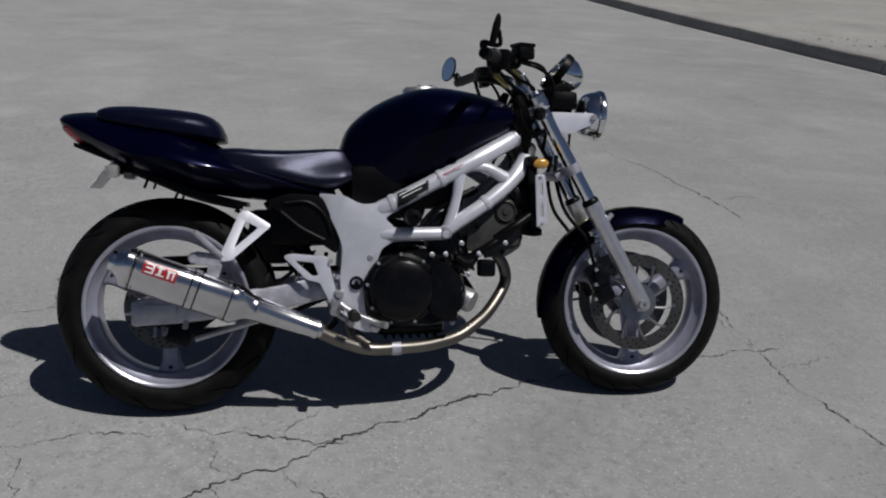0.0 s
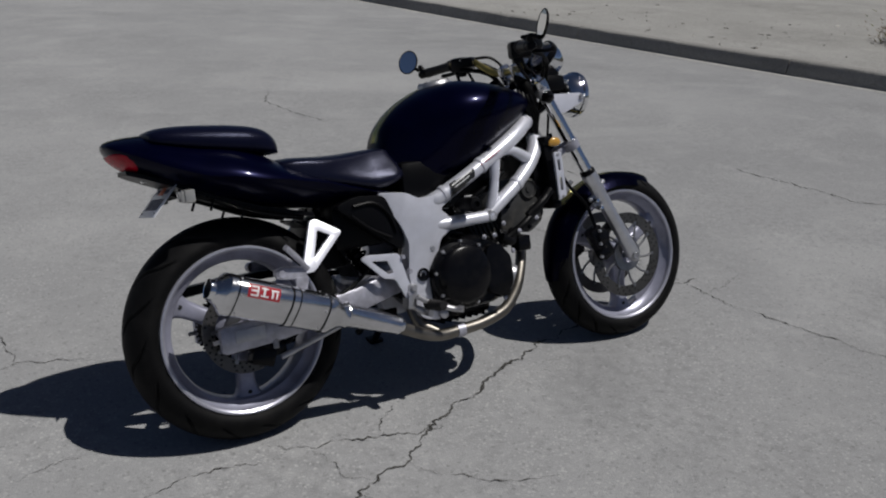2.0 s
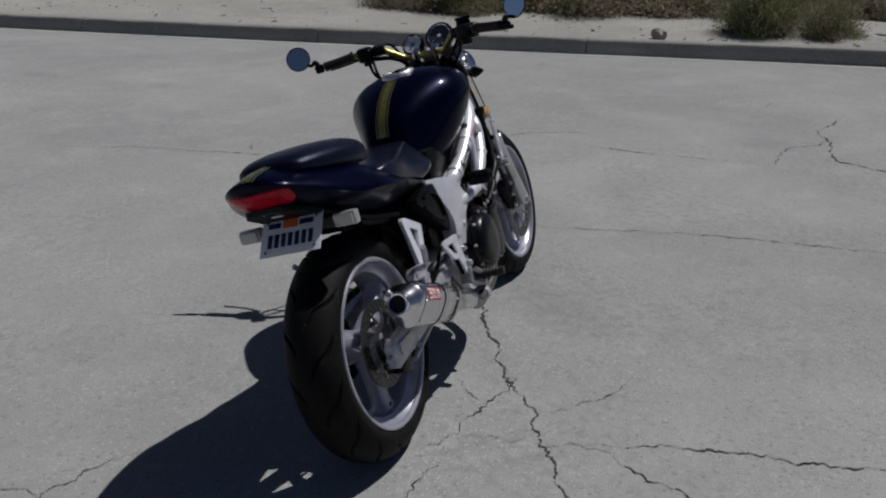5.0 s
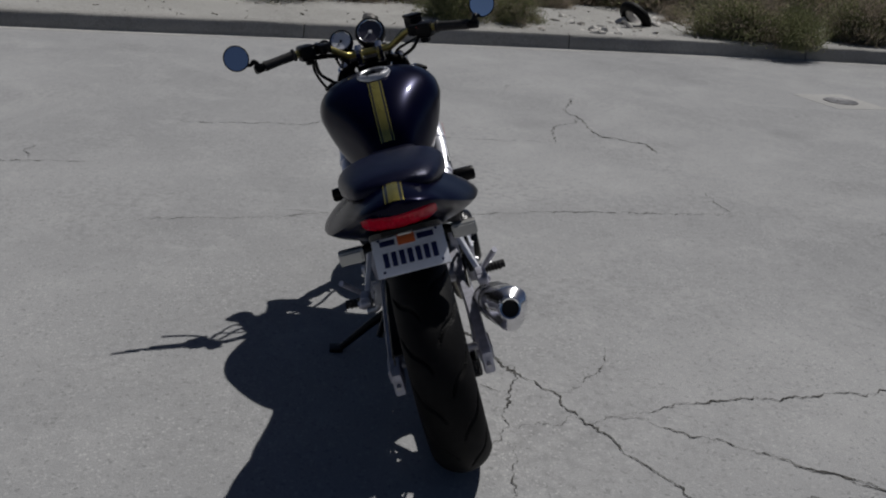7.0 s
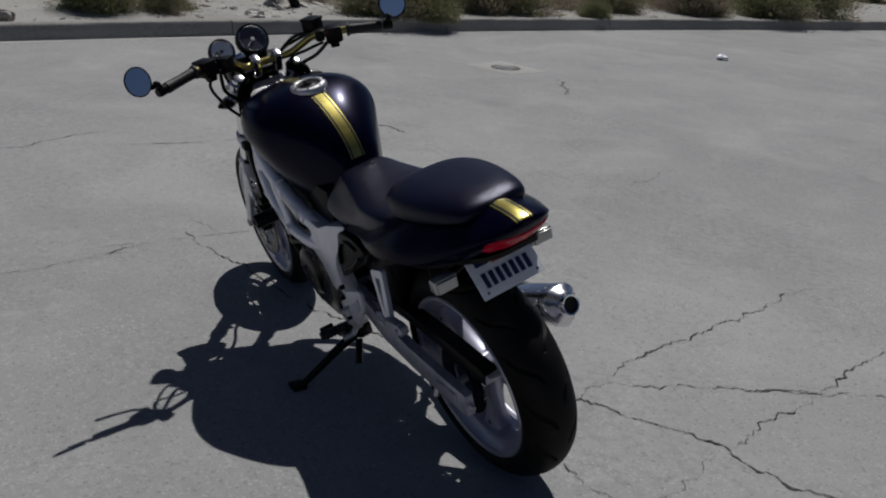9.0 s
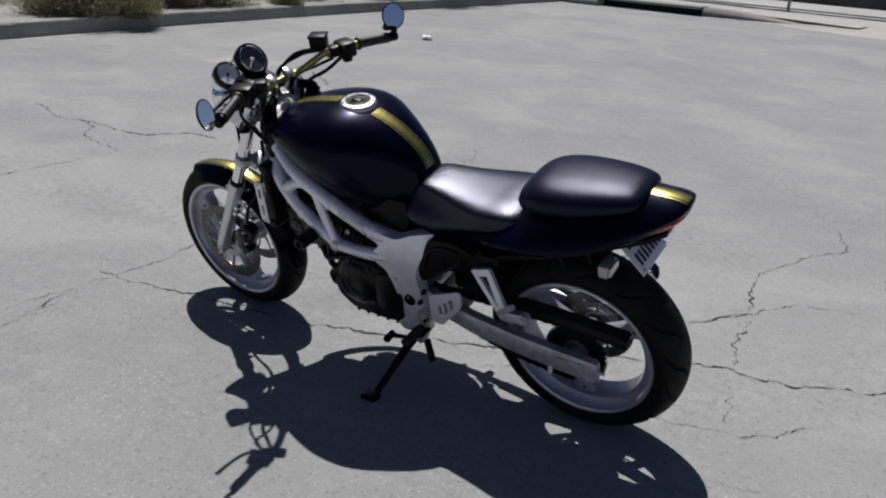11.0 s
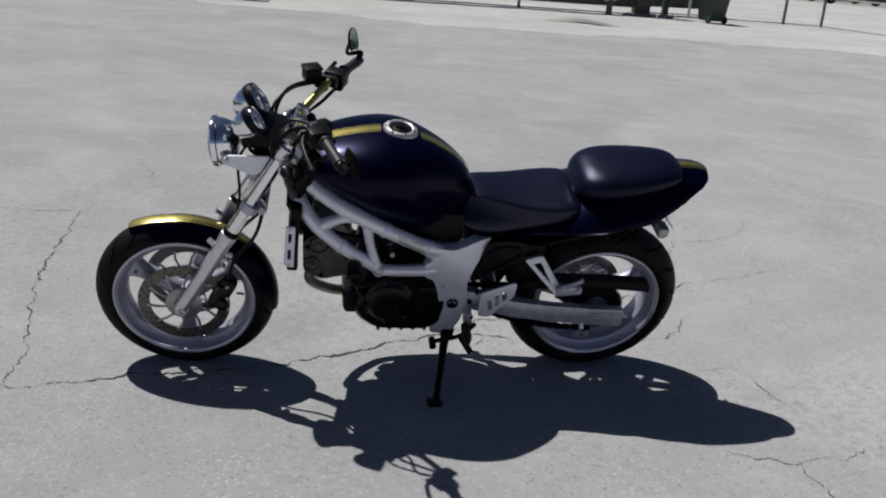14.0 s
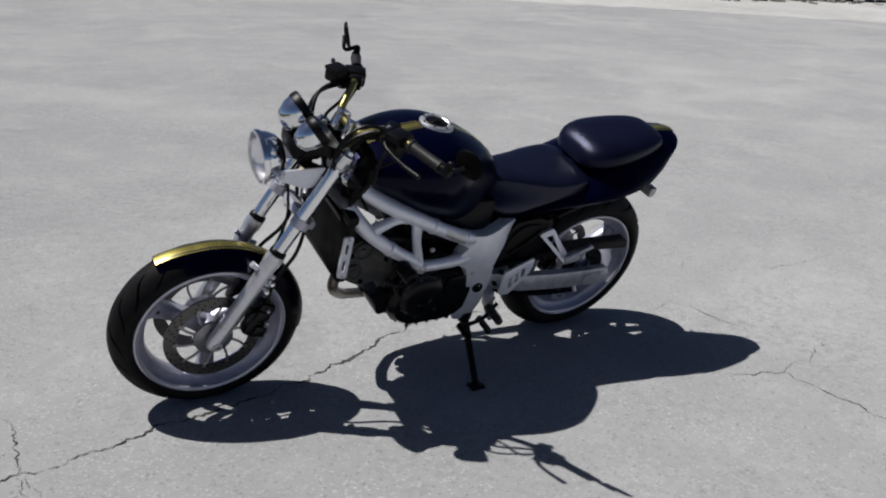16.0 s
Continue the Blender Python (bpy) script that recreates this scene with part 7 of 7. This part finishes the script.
    # front turn signal
    f = fork_pt(0.66, s * 0.098, -0.012)
    bm = tube(bmesh.new(), (f, f + V(-0.01, s * 0.032, 0.004)), 0.008, 10, 1)
    sg = part("front_signal", steered(bm), BLACK, bike, "small black front turn signal")
    o = f + V(-0.012, s * 0.047, 0.006)
    bm = lathe(bmesh.new(), o, (-0.35, s, 0), ((0.0, -0.026), (0.012, -0.024), (0.019, -0.012), (0.0215, 0.0), (0.0195, 0.008)), 24)
    part("signal_body", steered(bm), POLISHED, sg, "bright metal signal body")
    bm = lathe(bmesh.new(), o, (-0.35, s, 0), ((0.0195, 0.007), (0.0175, 0.016), (0.011, 0.03), (0.005, 0.042), (0.0, 0.043)), 20)
    part("signal_tip", steered(bm), BLACK, sg, "black pointed lens tip")

bm = bmesh.new()
block(bm, (0.992, 0.148, 1.036), (0.04, 0.05, 0.034), 0.009, Matrix.Rotation(radians(-50), 4, "Z"))
tube(bm, ((0.992, 0.155, 1.036), (1.012, 0.178, 1.03)), 0.011, 12, 1)
perch = part("clutch_perch", steered(bm), BLACK, bike, "black clutch lever perch")
bm = lathe(bmesh.new(), (1.012, 0.165, 1.045), (0.3, -0.4, 0.85), ((0.0, 0.012), (0.009, 0.012), (0.011, 0.008), (0.011, -0.01)), 14)
part("cable_adjuster", steered(bm), CAST, perch, "small metal cable adjuster")
rsv = V(1.035, -0.172, 1.052)
bm = bmesh.new()
block(bm, rsv, (0.054, 0.048, 0.036), 0.008, Matrix.Rotation(radians(25), 4, "Z"))
res = part("brake_reservoir", steered(bm), BLACK, bike, "square black brake fluid reservoir")
bm = bmesh.new()
block(bm, rsv + V(0, 0, 0.022), (0.057, 0.051, 0.011), 0.004, Matrix.Rotation(radians(25), 4, "Z"))
part("reservoir_lid", steered(bm), BLACK, res)
bm = tube(bmesh.new(), (rsv + V(-0.01, 0.01, -0.02), rsv + V(-0.02, 0.0, -0.035), V(0.99, -0.165, 1.02)), 0.011, 10)
part("master_cylinder", steered(bm), BLACK, res)
for nm, pts, r in (("brake_line", ((1.03, -0.155, 1.03), (1.10, -0.14, 1.01), (1.15, -0.08, 0.97), (1.15, -0.03, 0.88), (1.14, 0.0, 0.78)), 0.0055),
                   ("throttle_cable", ((0.985, -0.18, 1.02), (1.04, -0.165, 1.03), (1.11, -0.12, 1.015), (1.14, -0.06, 0.95), (1.10, -0.04, 0.87), (1.03, -0.04, 0.80)), 0.0055),
                   ("throttle_cable", ((0.985, -0.175, 1.005), (1.03, -0.13, 0.985), (1.09, -0.09, 0.955), (1.08, -0.06, 0.88), (1.02, -0.05, 0.80)), 0.005),
                   ("clutch_cable", ((1.0, 0.185, 1.02), (1.04, 0.2, 0.96), (1.03, 0.17, 0.89), (1.04, 0.12, 0.82), (1.0, 0.1, 0.74)), 0.005),
                   ("switch_loom", ((0.955, 0.18, 1.01), (0.975, 0.175, 0.955), (1.02, 0.13, 0.90), (1.05, 0.09, 0.84)), 0.006),
                   ("switch_loom", ((0.955, -0.18, 1.01), (1.0, -0.15, 0.97), (1.06, -0.1, 0.93), (1.06, -0.06, 0.85)), 0.006),
                   ("wire_loom", ((0.97, 0.175, 1.015), (1.02, 0.12, 1.0), (1.05, 0.085, 0.97), (1.08, 0.07, 0.91), (1.07, 0.05, 0.84)), 0.008),
                   ("wire_loom", ((1.0, 0.16, 1.03), (1.05, 0.13, 1.02), (1.1, 0.11, 0.98), (1.12, 0.08, 0.91), (1.09, 0.05, 0.84)), 0.0065),
                   ("clutch_cable", ((1.02, 0.165, 1.05), (1.08, 0.14, 1.045), (1.13, 0.13, 0.99), (1.13, 0.11, 0.9), (1.06, 0.1, 0.8)), 0.005),
                   ("speedo_cable", ((1.19, 0.07, 0.95), (1.24, 0.06, 0.86), (1.24, 0.075, 0.72), (1.29, 0.08, 0.58), (1.37, 0.08, 0.4), (1.41, 0.075, 0.32)), 0.0045)):
    part(nm, steered(tube(bmesh.new(), pts, r, 8)), BLACK, bike, "thin black cable")

for s in (-1, 1):
    bm = tube(bmesh.new(), ((1.035, s * 0.06, 0.955), (1.03, s * 0.105, 0.925), (1.045, s * 0.108, 0.872), (1.058, s * 0.088, 0.818), (1.07, s * 0.06, 0.77)), [0.012, 0.02, 0.024, 0.022, 0.014], 14)
    part("harness_boot", bm, MATTE, bike, "black rubber boot over the wiring harness")
    bm = bmesh.new()
    for k in range(4):
        tube(bm, ((1.03, s * (0.07 + 0.014 * k), 0.94), (1.0 + 0.012 * k, s * (0.115 + 0.006 * k), 0.895 - 0.01 * k), (1.03 + 0.01 * k, s * 0.118, 0.825), (1.06, s * 0.09, 0.755 - 0.012 * k)), 0.0055, 8)
    tagged(part("wiring", bm, BLACK, bike, "loose black wires beside the headstock"), kind="stuff")

# the springs have settled: all but the wheels and what is bolted to their axles sits lower
UNSPRUNG = ("rear_wheel", "front_wheel", "side_stand", "swing_arm", "chain_run", "chain_guard", "rear_caliper", "fork_leg", "front_caliper", "mirror")
for ob in bike.children:
    if ob.name.split(".")[0] not in UNSPRUNG:
        ob.location.z -= 0.009
